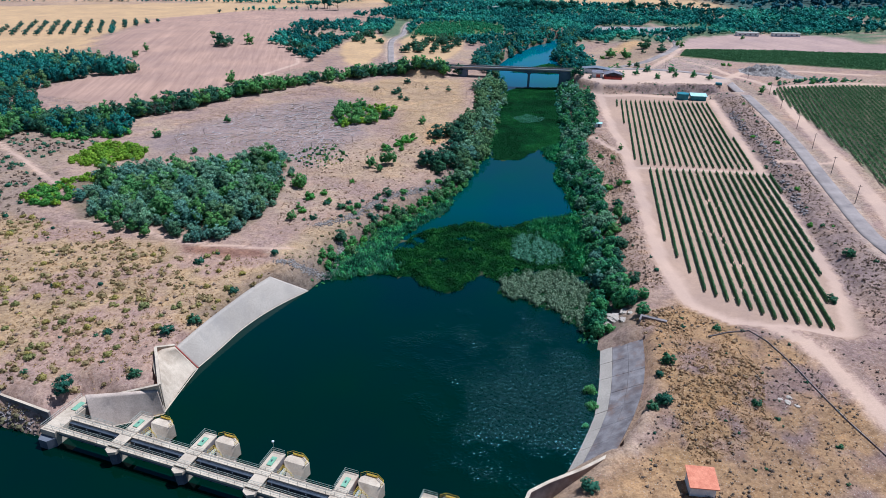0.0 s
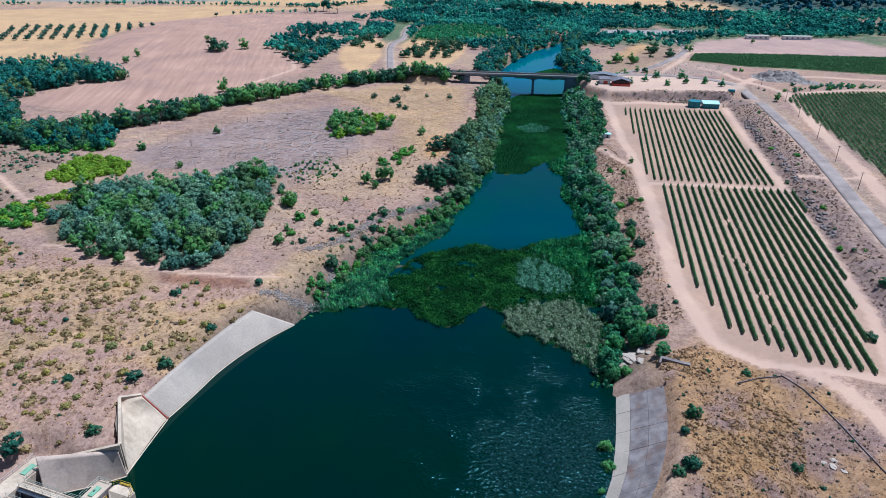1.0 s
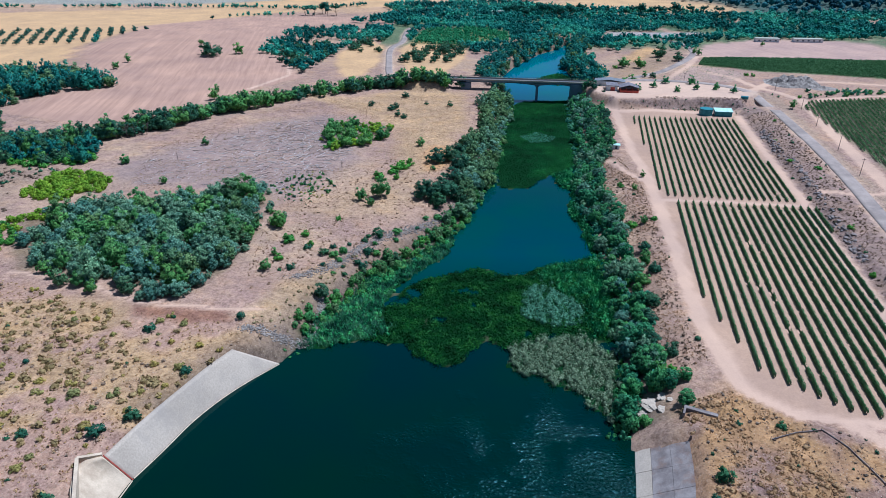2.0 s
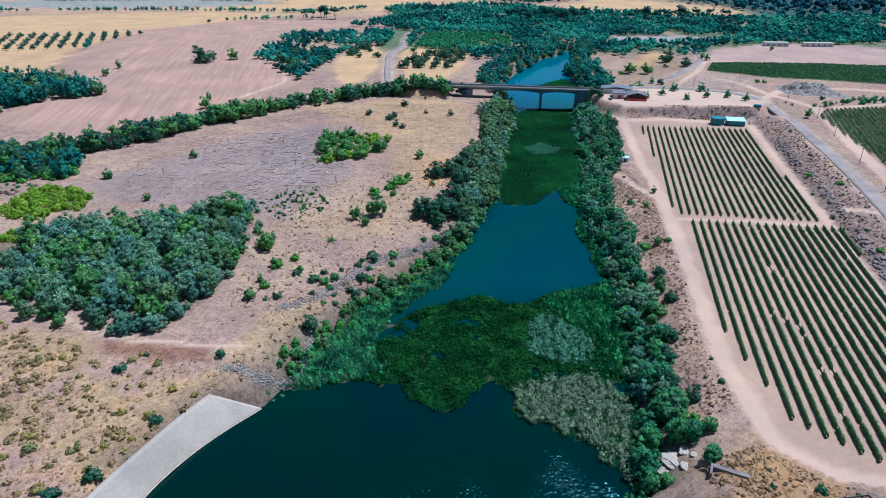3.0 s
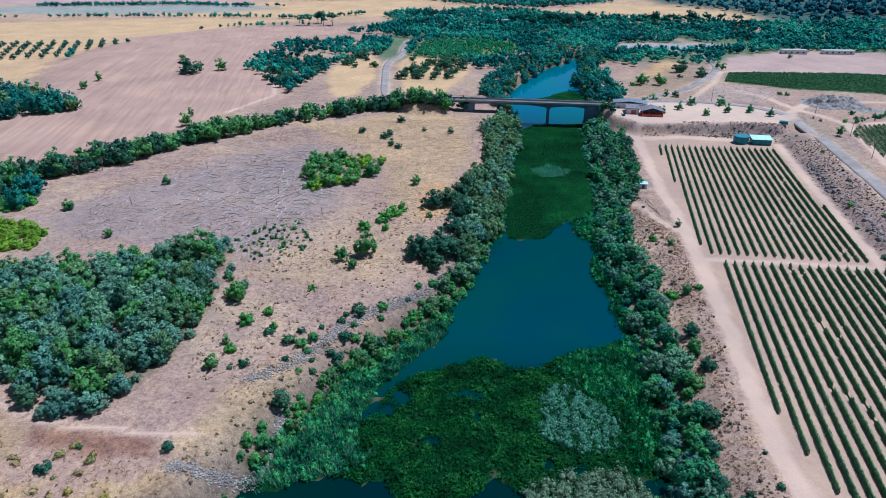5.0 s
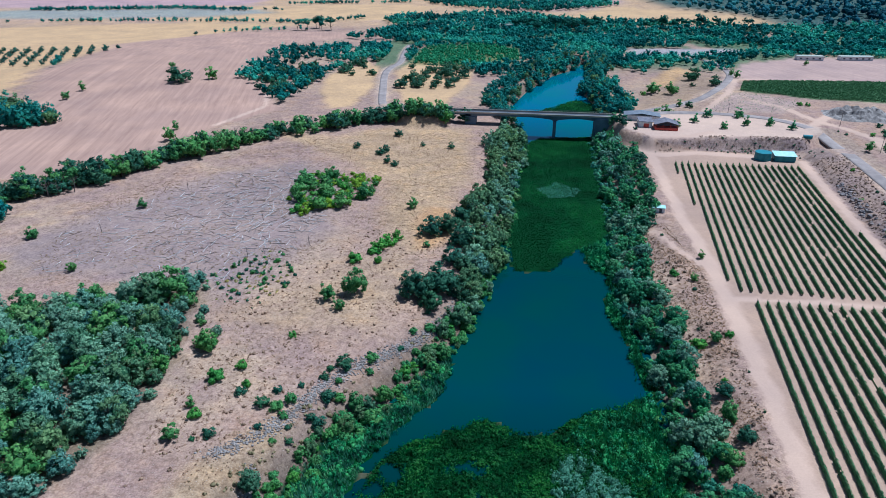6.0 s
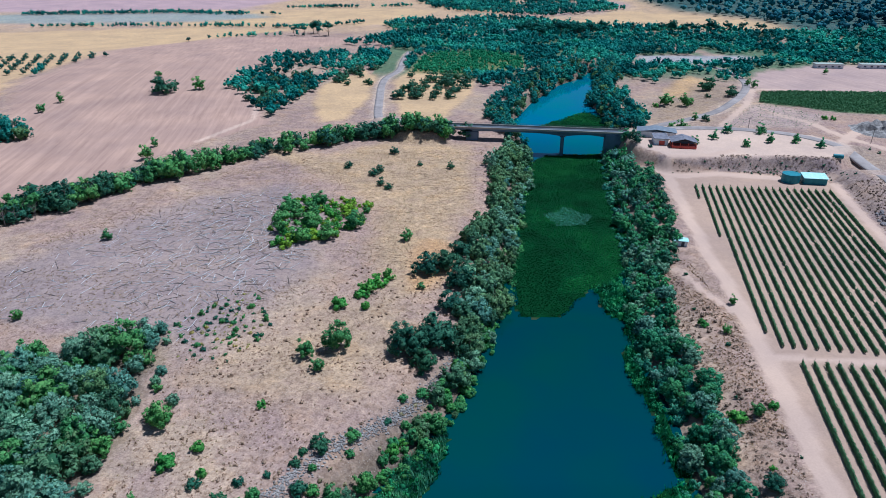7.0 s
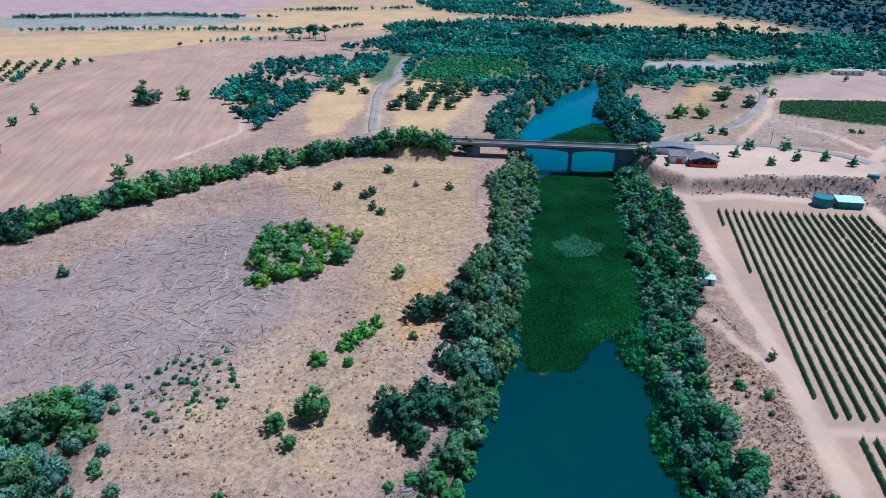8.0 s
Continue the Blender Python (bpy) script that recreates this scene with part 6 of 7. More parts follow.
house = thing("roadside_house", 110.5, 437.5, 6.0, "roadside house with red terrace and dark roof", "house", turn=-8)
slab("wall", -5.5, 5.5, -3.8, 4, 0, 1.3, RED_WALL, house, 0.03, "low red painted terrace wall")
for k in (-5.3, -1.8, 1.8, 5.3):
    slab("post", k - 0.15, k + 0.15, -3.6, -3.3, 1.3, 2.7, RED_WALL, house, 0.02)
gable("roof", -6.0, 6.0, -3.2, 6.0, 2.7, 4.3, 0.15, ROOF_GREY, house, "dark pitched terrace roof")
slab("wall", -5.0, 5.0, 0.5, 5.0, 1.31, 2.72, ROOF_GREY, house, 0.03)
annex = thing("bridge_annex", 101.5, 443.5, 6.0, "low white annex with grey-blue roof", "house", turn=-8)
slab("wall", -3.2, 3.2, -4.0, 5.0, 0, 2.9, WHITE_WALL, annex)
slab("doorway", -1.0, 1.6, -4.06, -3.9, 0.0, 2.1, RED_WALL, annex, 0.01)
slab("roof", -3.6, 3.6, -4.4, 5.4, 2.9, 3.2, ROOF_GREY, annex)
barn = thing("long_barn", 103, 456, 6.0, "long shed with a pale grey sheet roof", "barn", turn=-12)
slab("wall", -9, 9, -4, 4, 0, 2.8, WHITE_WALL, barn)
gable("roof", -9.4, 9.4, -4.4, 4.4, 2.8, 3.9, 0.12, SHEET_GREY, barn)
drum = thing("blue_drum", 175.0, 423.0, h(175, 423), "blue steel drum lying at the roadside", "tank", turn=-20)
bm = bmesh.new()
tube(bm, (-2.0, 0, 1.0), (2.0, 0, 1.0), 1.0, 1.0, 20)
part("shell", bm, TEAL, drum)
slab("cradle", -1.4, 1.4, -0.7, 0.7, -0.3, 0.3, CONCRETE, drum)

# ---- small buildings and poles ----
pump = thing("pump_shed", 81.0, 340.5, h(81, 340) - 0.2, "small white shed under trees by the track", "shed", turn=-12)
slab("wall", -2.2, 2.2, -1.4, 1.4, -0.5, 2.1, WHITE_WALL, pump)
slab("roof", -2.5, 2.5, -1.7, 1.7, 2.1, 2.25, MINT, pump)
slab("door", 0.2, 1.2, -1.46, -1.38, 0.0, 1.9, STEEL_DARK, pump, 0.01)


def farm_block(x, y, n, turn, tall, label):
    f = thing("farm_building", x, y, h(x, y), label, "farm building", "farm buildings", turn=turn)
    slab("wall", -n / 2, n / 2, -3, 3, -1, tall, WHITE_WALL, f)
    gable_roof = bmesh.new()
    box(gable_roof, -n / 2 - 0.4, n / 2 + 0.4, -3.5, 3.5, tall, tall + 0.35, 0.1)
    part("roof", gable_roof, RAIL_GREY, f)
    for i in range(int(n // 5)):
        slab("window", -n / 2 + 2 + i * 5, -n / 2 + 3.6 + i * 5, -3.06, -2.95, 1.0, 2.2, STEEL_DARK, f, 0.01)


farm_block(298, 676, 21, -4, 3.2, "long low white farm building by the field")
farm_block(336, 676, 26, -3, 3.0, "long low white farm building by the field")
farm_block(62, 900, 16, -10, 5.0, "white farmhouse among far trees")
farm_block(84, 880, 22, -35, 4.0, "long grey-roofed building among far trees")
farm_block(40, 915, 10, 10, 4.0, "white farmhouse among far trees")
for a, b in ((163, 262), (172, 296), (181, 330), (192, 372), (200, 405), (154, 228), (206, 452), (158, 480)):
    pole = thing("utility_pole", a, b, h(a, b), "thin wooden utility pole by the track", "pole", "utility poles")
    bm = bmesh.new()
    tube(bm, (0, 0, -0.3), (0, 0, 7.5), 0.14, 0.09, 7)
    part("shaft", bm, GREY_WOOD, pole)
    slab("cross_arm", -0.8, 0.8, -0.06, 0.06, 6.9, 7.05, GREY_WOOD, pole, 0.01)

# ---- spillway rocks, culvert and fence on the east bank ----
for a, b, s in ((49, 157.5, 3.0), (51.8, 159, 1.7), (47, 155.8, 2.0), (50.5, 154.6, 1.4), (53, 157, 1.0)):
    bm = bmesh.new()
    bmesh.ops.create_icosphere(bm, subdivisions=3, radius=1.0)
    for v in bm.verts:
        k = 0.75 + 0.5 * noise.noise(v.co * 1.7 + Vector((a, b, 0))) + 0.2 * noise.noise(v.co * 5.0 + Vector((b, a, 0)))
        v.co = Vector((v.co.x * k * s, v.co.y * k * s, v.co.z * k * s * 0.22))
    ob = part("pale_rock", bm, CONCRETE_GREY)
    ob.matrix_basis = pose(a, b, h(a, b) + 0.05 * s, 0, 0, a * 40)
    tagged(ob, "flat pale chalky rock at the overgrown outfall", "rock", "rocks at the outfall")
for a, b, s in ((43, 152, 0.9), (43, 157, 1.2), (46, 163, 1.1), (43.5, 161, 0.9), (54, 162, 1.0), (55, 154, 0.7), (46, 165, 1.0), (57.5, 163, 0.7), (50, 172, 1.1), (54, 173, 1.0), (47, 170, 0.9)):
    plant("alder", a, b, s, "trees round the outfall", label="dense green alder crowding the outfall")
culvert = thing("culvert", 57, 150, h(57, 150), "broken concrete culvert ledge on the slope", "culvert", turn=-25)
slab("ledge", -3.5, 3.5, -0.5, 0.5, -0.5, 0.5, CONCRETE_OLD, culvert)
slab("cheek", -3.5, -3.0, -2.5, -0.51, -0.8, 0.5, CONCRETE_OLD, culvert)
fence = thing("wire_fence", 81, 146, h(81, 146), "thin post and wire fence along the track", "fence", kind="structure")
TRACK_EDGE = [(68, 141), (75, 143.5), (81, 144), (82.5, 137), (84, 129), (85.3, 114), (88, 99), (92, 80)]
p = resample(TRACK_EDGE, 4.0)
for i, (a, b) in enumerate(p):
    bm = bmesh.new()
    z = h(a, b) - h(81, 146)
    tube(bm, (a - 81, b - 146, z - 0.2), (a - 81, b - 146, z + 1.2), 0.06, 0.05, 5)
    part("post", bm, GREY_WOOD, fence)
    if i:
        bm = bmesh.new()
        for q in (0.5, 1.1):
            tube(bm, (*last[:2], last[2] + q), (a - 81, b - 146, z + q), 0.02, 0.02, 3)
        part("wire", bm, STEEL_DARK, fence)
    last = (a - 81, b - 146, z)

edge_line = [tuple(q) for q in resample([(a + 0.5, b + 0.3) for a, b in TRACK_EDGE], 6.0)]
wall_run("track_kerb", edge_line, [h(a, b) + 0.3 for a, b in edge_line], -2, 0.16, CONCRETE_OLD, "low pale concrete kerb wall beside the dirt track", False)
for a, b, q in ((77, 115.5, 0.9), (78.5, 114.2, 0.6), (75.8, 116.6, 0.5), (78, 117, 0.7)):
    bm = bmesh.new()
    bmesh.ops.create_icosphere(bm, subdivisions=2, radius=1.0)
    for v in bm.verts:
        k = 0.8 + 0.5 * noise.noise(v.co * 1.9 + Vector((a, b, 0)))
        v.co = Vector((v.co.x * k * q * 1.3, v.co.y * k * q, v.co.z * k * q * 0.3))
    ob = part("broken_slab", bm, CONCRETE_GREY)
    ob.matrix_basis = pose(a, b, h(a, b) + 0.05, 0, 0, a * 50)
    tagged(ob, "pale broken concrete slab lying on dry ground", "slab", "broken slabs on the slope")

# ---- ground cover ----
def tufts(name, polys, density, size, material, seed, label, avoid=True, clump=0.45):
    """Dry tussocks: low domes of leaf clumps."""
    V, F, n0 = [], [], 0
    for poly in polys:
        x, y, rng = scatter(poly, 1 / math.sqrt(density), seed, 0.9)
        k = fbm(x + seed * 13, y, 9.0) > clump
        k &= shore(x, y) > 2
        if avoid:
            for line, hw in PATHS:
                k &= along(line, x, y) > hw + 0.8
        x, y = x[k], y[k]
        z, m = ground_height(x, y), len(x)
        s = size * rng.uniform(0.4, 1.5, m) ** 1.5
        q = rng.normal(0, 1, (m, 8, 3)); q[..., 2] = np.abs(q[..., 2]) + 0.15
        q /= np.linalg.norm(q, axis=2)[..., None]
        p = np.stack([x, y, z + 0.03], 1)[:, None] + q * (s[:, None] * rng.uniform(0.45, 1.0, (m, 8)))[..., None] * [1, 1, 0.62]
        lv, lf = leaf_quads(rng, p.reshape(-1, 3), q.reshape(-1, 3), size * 0.8)
        V.append(lv); F.append(lf + n0); n0 += len(lv)
    tagged(part(name, raw_mesh(name, np.concatenate(V), np.concatenate(F), material), None), label, "dry grass", kind="stuff")


FRONT_WEST = [(-58, 152), (-52, 174), (-42, 184), (-90, 190), (-150, 214), (-200, 230), (-200, 118), (-100, 119), (-74, 122)]
MEADOW = [(-130, 290), (-100, 270), (-64, 265), (-60, 215), (-45, 200), (-35, 215), (-12, 248), (0, 275), (10, 320), (20, 380), (20, 455), (-60, 440), (-100, 410), (-140, 350)]
EAST_SLOPE = [(53, 152), (66, 158), (78, 146), (90, 140), (92, 112), (74, 84), (40, 84), (38, 98), (52, 122)]
RUSTY_SLOPE = [(53, 152), (66, 158), (74, 148), (76, 126), (68, 104), (50, 96), (52, 122)]
EAST_BANK = [(56, 165), (66, 170), (72, 203), (76, 246), (82, 288), (80, 330), (68, 330), (62, 300), (60, 250), (54, 200)]
ROADSIDE = [(112, 145), (121, 173), (129, 214), (143, 283), (166, 400), (182, 400), (160, 285), (150, 250), (140, 215), (136, 185), (140, 150)]
def mounds(name, polys, density, size, material, seed, label, clump=0.45, flat=0.7, sprays=9, dry=4.0):
    """Low rounded scrub, each mound a soft mass with loose sprays."""
    V, F, N, n0 = [], [], [], 0
    for poly in polys:
        x, y, rng = scatter(poly, 1 / math.sqrt(density), seed, 0.9)
        k = (fbm(x + seed * 13, y, 11.0) + rng.uniform(-0.12, 0.12, len(x)) > clump) & (shore(x, y) > dry)
        for line, hw in PATHS:
            k &= along(line, x, y) > hw + 1.0
        x, y = x[k], y[k]
        r = size * rng.uniform(0.35, 1.3, len(x))
        v, f, nr = puffs(rng, np.stack([x, y, ground_height(x, y) + r * flat * 0.3], 1), r, sprays, size * 0.55, flat, 0.8, up=0.6)
        V.append(v); F.append(f + n0); N.append(nr); n0 += len(v)
    tagged(part(name, raw_mesh(name, np.concatenate(V), np.concatenate(F), material, True, np.concatenate(N)), None), label, "dry scrub", kind="stuff")


mounds("broom_scrub_west", [FRONT_WEST], 0.10, 1.05, BROOM_DRY, 161, "yellow-olive broom scrub on stony ground", 0.50, 0.62, 22)
mounds("grey_scrub_west", [FRONT_WEST], 0.06, 0.6, DRY_BUSH, 162, "grey-brown thorn scrub on stony ground", 0.46)
mounds("thorn_scrub_east", [EAST_SLOPE, DRY_EAST], 0.22, 0.42, THORN, 163, "dark brown thorn scrub on the east slope", 0.45)
mounds("golden_scrub_east", [RUSTY_SLOPE], 0.35, 0.7, DRY_RUST, 164, "golden brown dried thistles on the east slope", 0.47, 0.42, 14)
mounds("bank_mounds_east", [EAST_BANK, ROADSIDE], 0.12, 0.6, THORN, 165, "dark thorn scrub on the vineyard banks", 0.46)
mounds("meadow_mounds", [[(-66, 262), (-38, 300), (-20, 330), (12, 330), (2, 278), (-14, 250), (-40, 214), (-58, 200), (-62, 240)]], 0.10, 0.5, DRY_BUSH, 166, "dried scrub on the meadow above the river", 0.44)
mounds("bank_straw_west", [[(-52, 184), (-40, 208), (-24, 236), (-6, 256), (4, 270), (8, 262), (-8, 244), (-24, 226), (-32, 206), (-36, 186)]], 0.30, 0.6, BROOM_DRY, 167, "straw and broom tussocks on the rubble bank", 0.46)
mounds("tailwater_broom", [[(-160, 127), (-120, 121), (-100, 114), (-87.5, 109.8), (-88.5, 112), (-100, 116.5), (-120, 124), (-160, 132)]], 0.7, 0.8, BROOM_DRY, 168, "yellow broom along the tailwater edge", 0.40, 0.7, 14, 0.3)
WEST_COMMON = [(-225, 300), (-206, 316), (-190, 304), (-165, 303), (-172, 284), (-170, 270), (-160, 262), (-156, 246), (-164, 236), (-152, 218), (-134, 214), (-160, 205), (-205, 215), (-235, 250)]
mounds("green_scrub_west", [WEST_COMMON], 0.035, 1.3, LEAF["round_shrub"], 181, "dark green scrub on the rough common", 0.42, 0.7, 16)
mounds("grey_scrub_common", [WEST_COMMON], 0.12, 0.8, THORN, 182, "grey-brown thorn scrub on the rough common", 0.43)
tufts("dry_tufts_west", [FRONT_WEST], 0.32, 0.42, DRY_GRASS, 61, "yellow dry grass tussocks on stony ground")
tufts("scrub_west", [FRONT_WEST], 0.2, 0.3, DRY_BUSH, 62, "brown dried scrub on stony ground", clump=0.4)
tufts("dry_tufts_east", [EAST_SLOPE], 0.5, 0.26, DRY_BUSH, 63, "brown dry scrub on the east slope", clump=0.4)
tufts("straw_tufts_east", [RUSTY_SLOPE, EAST_BANK], 1.6, 0.26, DRY_RUST, 64, "rust and straw-coloured tussocks on the east slope", clump=0.44)
tufts("bank_scrub_east", [EAST_BANK, ROADSIDE], 0.5, 0.45, DRY_BUSH, 65, "brown scrub on the bank above the river", clump=0.36)
tufts("meadow_tufts", [MEADOW], 0.45, 0.28, DRY_BUSH, 66, "sparse dry tufts on the meadow", clump=0.46)
tufts("meadow_straw", [MEADOW], 0.25, 0.3, DRY_GRASS, 67, "straw tufts on the meadow", clump=0.55)


# ---- felled branches on the meadow ----
def branch_mesh(seed, n):
    r = random.Random(seed)
    bm = bmesh.new()
    a = Vector((-n / 2, 0, 0.12))
    for i in range(3):
        b = a + Vector((n / 3, r.uniform(-.12, .12) * n / 3, r.uniform(-0.02, 0.08)))
        tube(bm, a, b, 0.16 - 0.04 * i, 0.12 - 0.04 * i, 5)
        if i:
            tube(bm, a, a + Vector((r.uniform(.2, .5) * n / 3, r.choice((-1, 1)) * r.uniform(.2, .5) * n / 3, r.uniform(0.1, 0.4))), 0.05, 0.02, 4)
        a = b
    me = bpy.data.meshes.new("fallen_branch")
    bm.to_mesh(me); bm.free()
    return me


LOGS = [(branch_mesh(i, 4.0 + i * 1.1), 0) for i in range(6)]
for me, m in LOGS:
    me.materials.append(DEADWOOD)
DARK_LOGS = [branch_mesh(20 + i, 4.5 + i * 1.5) for i in range(3)]
for me in DARK_LOGS:
    me.materials.append(GREY_WOOD)
LOG_AREA = [(-140, 300), (-120, 340), (-97, 378), (-67, 394), (-45, 372), (-44, 330), (-52, 300), (-62, 278), (-97, 286), (-122, 288)]
x, y, r = scatter(LOG_AREA, 3.6, 71, 0.9)
k = r.random(len(x)) < 0.25 + 1.1 * np.exp(-(((x + 62) / 22) ** 2 + ((y - 345) / 34) ** 2))
for a, b in list(zip(x[k], y[k]))[:290]:
    dark = _spot.random() < 0.36
    ob = new("fallen_branch", _spot.choice(DARK_LOGS) if dark else _spot.choice(LOGS)[0])
    ob.matrix_basis = pose(a, b, h(a, b) + 0.02, 0, _spot.uniform(-3, 3), _spot.uniform(0, 360)) @ Matrix.Diagonal((_spot.uniform(0.6, 1.0), 0.62, 0.62, 1))
    tagged(ob, "weathered dark branch lying on bare ground" if dark else "bleached fallen branch lying on bare ground", "branch", "felled branches")
rg = np.random.default_rng(171)
x, y, r = scatter(LOG_AREA, 1.7, 172, 0.95)
k = r.random(len(x)) < 0.10 + 0.75 * np.exp(-(((x + 66) / 30) ** 2 + ((y - 335) / 40) ** 2))
x, y = x[k], y[k]
for mat, part_of, nm, lab in ((DEADWOOD, 0, "pale_brushwood", "pale thin sticks strewn over bare ground"), (GREY_WOOD, 3, "grey_brushwood", "dark thin sticks strewn over bare ground")):
    sx, sy = x[part_of::2 + part_of], y[part_of::2 + part_of]
    m = len(sx)
    a = rg.normal(0.9 if part_of == 0 else 2.6, 1.0, m)
    n = rg.uniform(0.8, 2.6, m) * (0.7 + 0.6 * rg.random(m))
    w = rg.uniform(0.035, 0.08, m)
    d, q = np.stack([np.cos(a), np.sin(a)], 1), np.stack([-np.sin(a), np.cos(a)], 1)
    e0, e1 = np.stack([sx, sy], 1) - d * n[:, None], np.stack([sx, sy], 1) + d * n[:, None]
    z0, z1 = ground_height(e0[:, 0], e0[:, 1]) + 0.05, ground_height(e1[:, 0], e1[:, 1]) + 0.05 + rg.uniform(0, 0.35, m)
    v = np.stack([np.c_[e0 - q * w[:, None], z0], np.c_[e0 + q * w[:, None], z0], np.c_[e0, z0 + 1.7 * w],
                  np.c_[e1 - q * w[:, None] * 0.5, z1], np.c_[e1 + q * w[:, None] * 0.5, z1], np.c_[e1, z1 + w]], 1).reshape(-1, 3)
    f = np.array([(0, 3, 5, 2), (1, 2, 5, 4), (0, 1, 4, 3)])[None] + (np.arange(m) * 6)[:, None, None]
    tagged(part(nm, raw_mesh(nm, v, f.reshape(-1, 4), mat), None), lab, "brushwood", kind="stuff")
for a, b in ((-66, 330), (-61, 352), (-63, 300), (-120, 318), (-48, 345), (-80, 366), (-105, 360), (-45, 310)):
    bm = bmesh.new()
    tube(bm, (0, 0, -0.2), (0.2, 0.1, 3.2), 0.12, 0.05, 5)
    tube(bm, (0.1, 0, 1.6), (0.9, 0.4, 2.5), 0.05, 0.02, 4)
    tube(bm, (0.1, 0, 2.0), (-0.6, -0.3, 2.9), 0.05, 0.02, 4)
    ob = part("dead_sapling", bm, GREY_WOOD)
    ob.matrix_basis = pose(a, b, h(a, b), 0, 0, _spot.uniform(0, 360))
    tagged(ob, "bare dead sapling standing on the meadow", "dead tree", "dead saplings")
# low green bushes among the branches
x, y, r = scatter([(-60, 304.5), (-52.5, 307), (-43, 286), (-52, 267), (-64, 272), (-72, 285)], 1.9, 72)
for a, b in zip(x, y):
    if _spot.random() < 1.1 - math.hypot((a + 58) / 18, (b - 287) / 24):
        plant(_spot.choice(("sallow", "round_shrub", "broom_shrub")), a, b, _spot.uniform(0.25, 0.62), "low bushes among the branches", label="low green bush among felled branches")
x, y, r = scatter([(-66, 262), (-58, 262), (-36, 250), (-40, 226), (-50, 210), (-60, 215), (-58, 240)], 5.0, 73)
for a, b in zip(x, y):
    if _spot.random() < 0.24:
        plant(("round_shrub", "willow", "ash_tree")[_spot.randrange(3)], a, b, _spot.uniform(0.4, 1.2), "bushes at the thicket edge")
x, y, r = scatter(FRONT_WEST, 11.0, 74)
for a, b in zip(x, y):
    if _spot.random() < 0.5 and shore(np.array([a]), np.array([b]))[0] > 10:
        plant("round_shrub", a, b, _spot.uniform(0.25, 0.6), "scattered small shrubs", label="small dark shrub on stony dry ground")
x, y, r = scatter(EAST_SLOPE + [], 10.0, 75)
for a, b in zip(x, y):
    if shore(np.array([a]), np.array([b]))[0] > 12:
        plant("round_shrub", a, b, _spot.uniform(0.25, 0.5), "scattered small shrubs", label="small dark shrub on the dry slope")
for poly, st, s0, s1 in ((EAST_BANK, 7.0, 0.35, 0.9), (ROADSIDE, 9.0, 0.35, 0.8)):
    x, y, r = scatter(poly, st, 76)
    for a, b in zip(x, y):
        if _spot.random() < 0.6:
            plant(("round_shrub", "green_shrub", "round_shrub")[_spot.randrange(3)], a, b, _spot.uniform(s0, s1), "shrubs on the vineyard banks", label="dark shrub on the bank beside the vineyard")
for a, b, s in ((61, 212, 0.8), (60, 200, 0.8), (66, 218, 0.75), (67, 233, 0.7), (72, 254, 0.6), (65, 225, 0.8), (57, 192, 0.9), (55, 180, 0.9), (58, 174, 0.6), (77, 286, 0.5), (54, 173, 0.8)):
    plant(("holm_oak", "ash_tree")[_spot.randrange(2)], a, b, s, "trees on the vineyard bank", label="dark leafy tree on the bank below the track")


# ---- rip-rap ----
def stone_mesh(seed):
    r = random.Random(seed)
    bm = bmesh.new()
    bmesh.ops.create_icosphere(bm, subdivisions=1, radius=0.5)
    sx, sy, sz = r.uniform(.8, 1.3), r.uniform(.7, 1.1), r.uniform(.5, .8)
    for v in bm.verts:
        k = r.uniform(0.75, 1.15)
        v.co = Vector((v.co.x * sx * k, v.co.y * sy * k, v.co.z * sz * k))
    me = bpy.data.meshes.new("stone")
    bm.to_mesh(me); bm.free()
    me.materials.append(STONE)
    return me


STONES = [stone_mesh(i) for i in range(6)]
for line, w, n, root_at in (([(-45, 210), (-39, 214), (-33, 222), (-28, 231), (-22, 240), (-13, 248), (-4, 258), (3, 270), (7, 282)], 1.7, 260, (-34, 222)),
                            ([(-52, 182), (-46, 182), (-40, 183), (-36, 185), (-34.5, 190), (-34, 198), (-36, 208)], 1.5, 150, (-44, 182))):
    root = thing("riprap", root_at[0], root_at[1], h(*root_at), "loose grey rubble stones along the bank", "rubble", kind="structure")
    p = resample(line, 0.5)
    for i in range(n):
        a, b = p[_spot.randrange(len(p))]
        a, b = a + _spot.gauss(0, w * 0.5), b + _spot.gauss(0, w * 0.5)
        ob = new("stone", _spot.choice(STONES))
        ob.parent = root
        s = _spot.uniform(0.3, 0.62)
        ob.matrix_basis = Matrix.Translation((a - root_at[0], b - root_at[1], h(a, b) - h(*root_at) + 0.12 * s)) @ Euler((_spot.uniform(0, 6), _spot.uniform(0, 6), _spot.uniform(0, 6))).to_matrix().to_4x4() @ Matrix.Diagonal((s, s, s, 1))
    m = n * 8
    q = p[np.array([_spot.randrange(len(p)) for _ in range(m)])] + np.array([[_spot.gauss(0, w * 0.55), _spot.gauss(0, w * 0.55)] for _ in range(m)])
    s = np.array([_spot.uniform(0.12, 0.34) for _ in range(m)])
    rg = np.random.default_rng(n)
    v = ICO1[0][None] * rg.uniform(0.7, 1.15, (m, len(ICO1[0]), 1)) * s[:, None, None] * np.array([1.2, 0.9, 0.7]) + np.c_[q, ground_height(q[:, 0], q[:, 1]) + 0.08][:, None]
    f = ICO1[1][None] + (np.arange(m) * len(ICO1[0]))[:, None, None]
    tagged(part("rubble", raw_mesh("rubble", v.reshape(-1, 3), f.reshape(-1, 3), STONE), None), "small grey rubble between the larger stones", "rubble", kind="stuff")
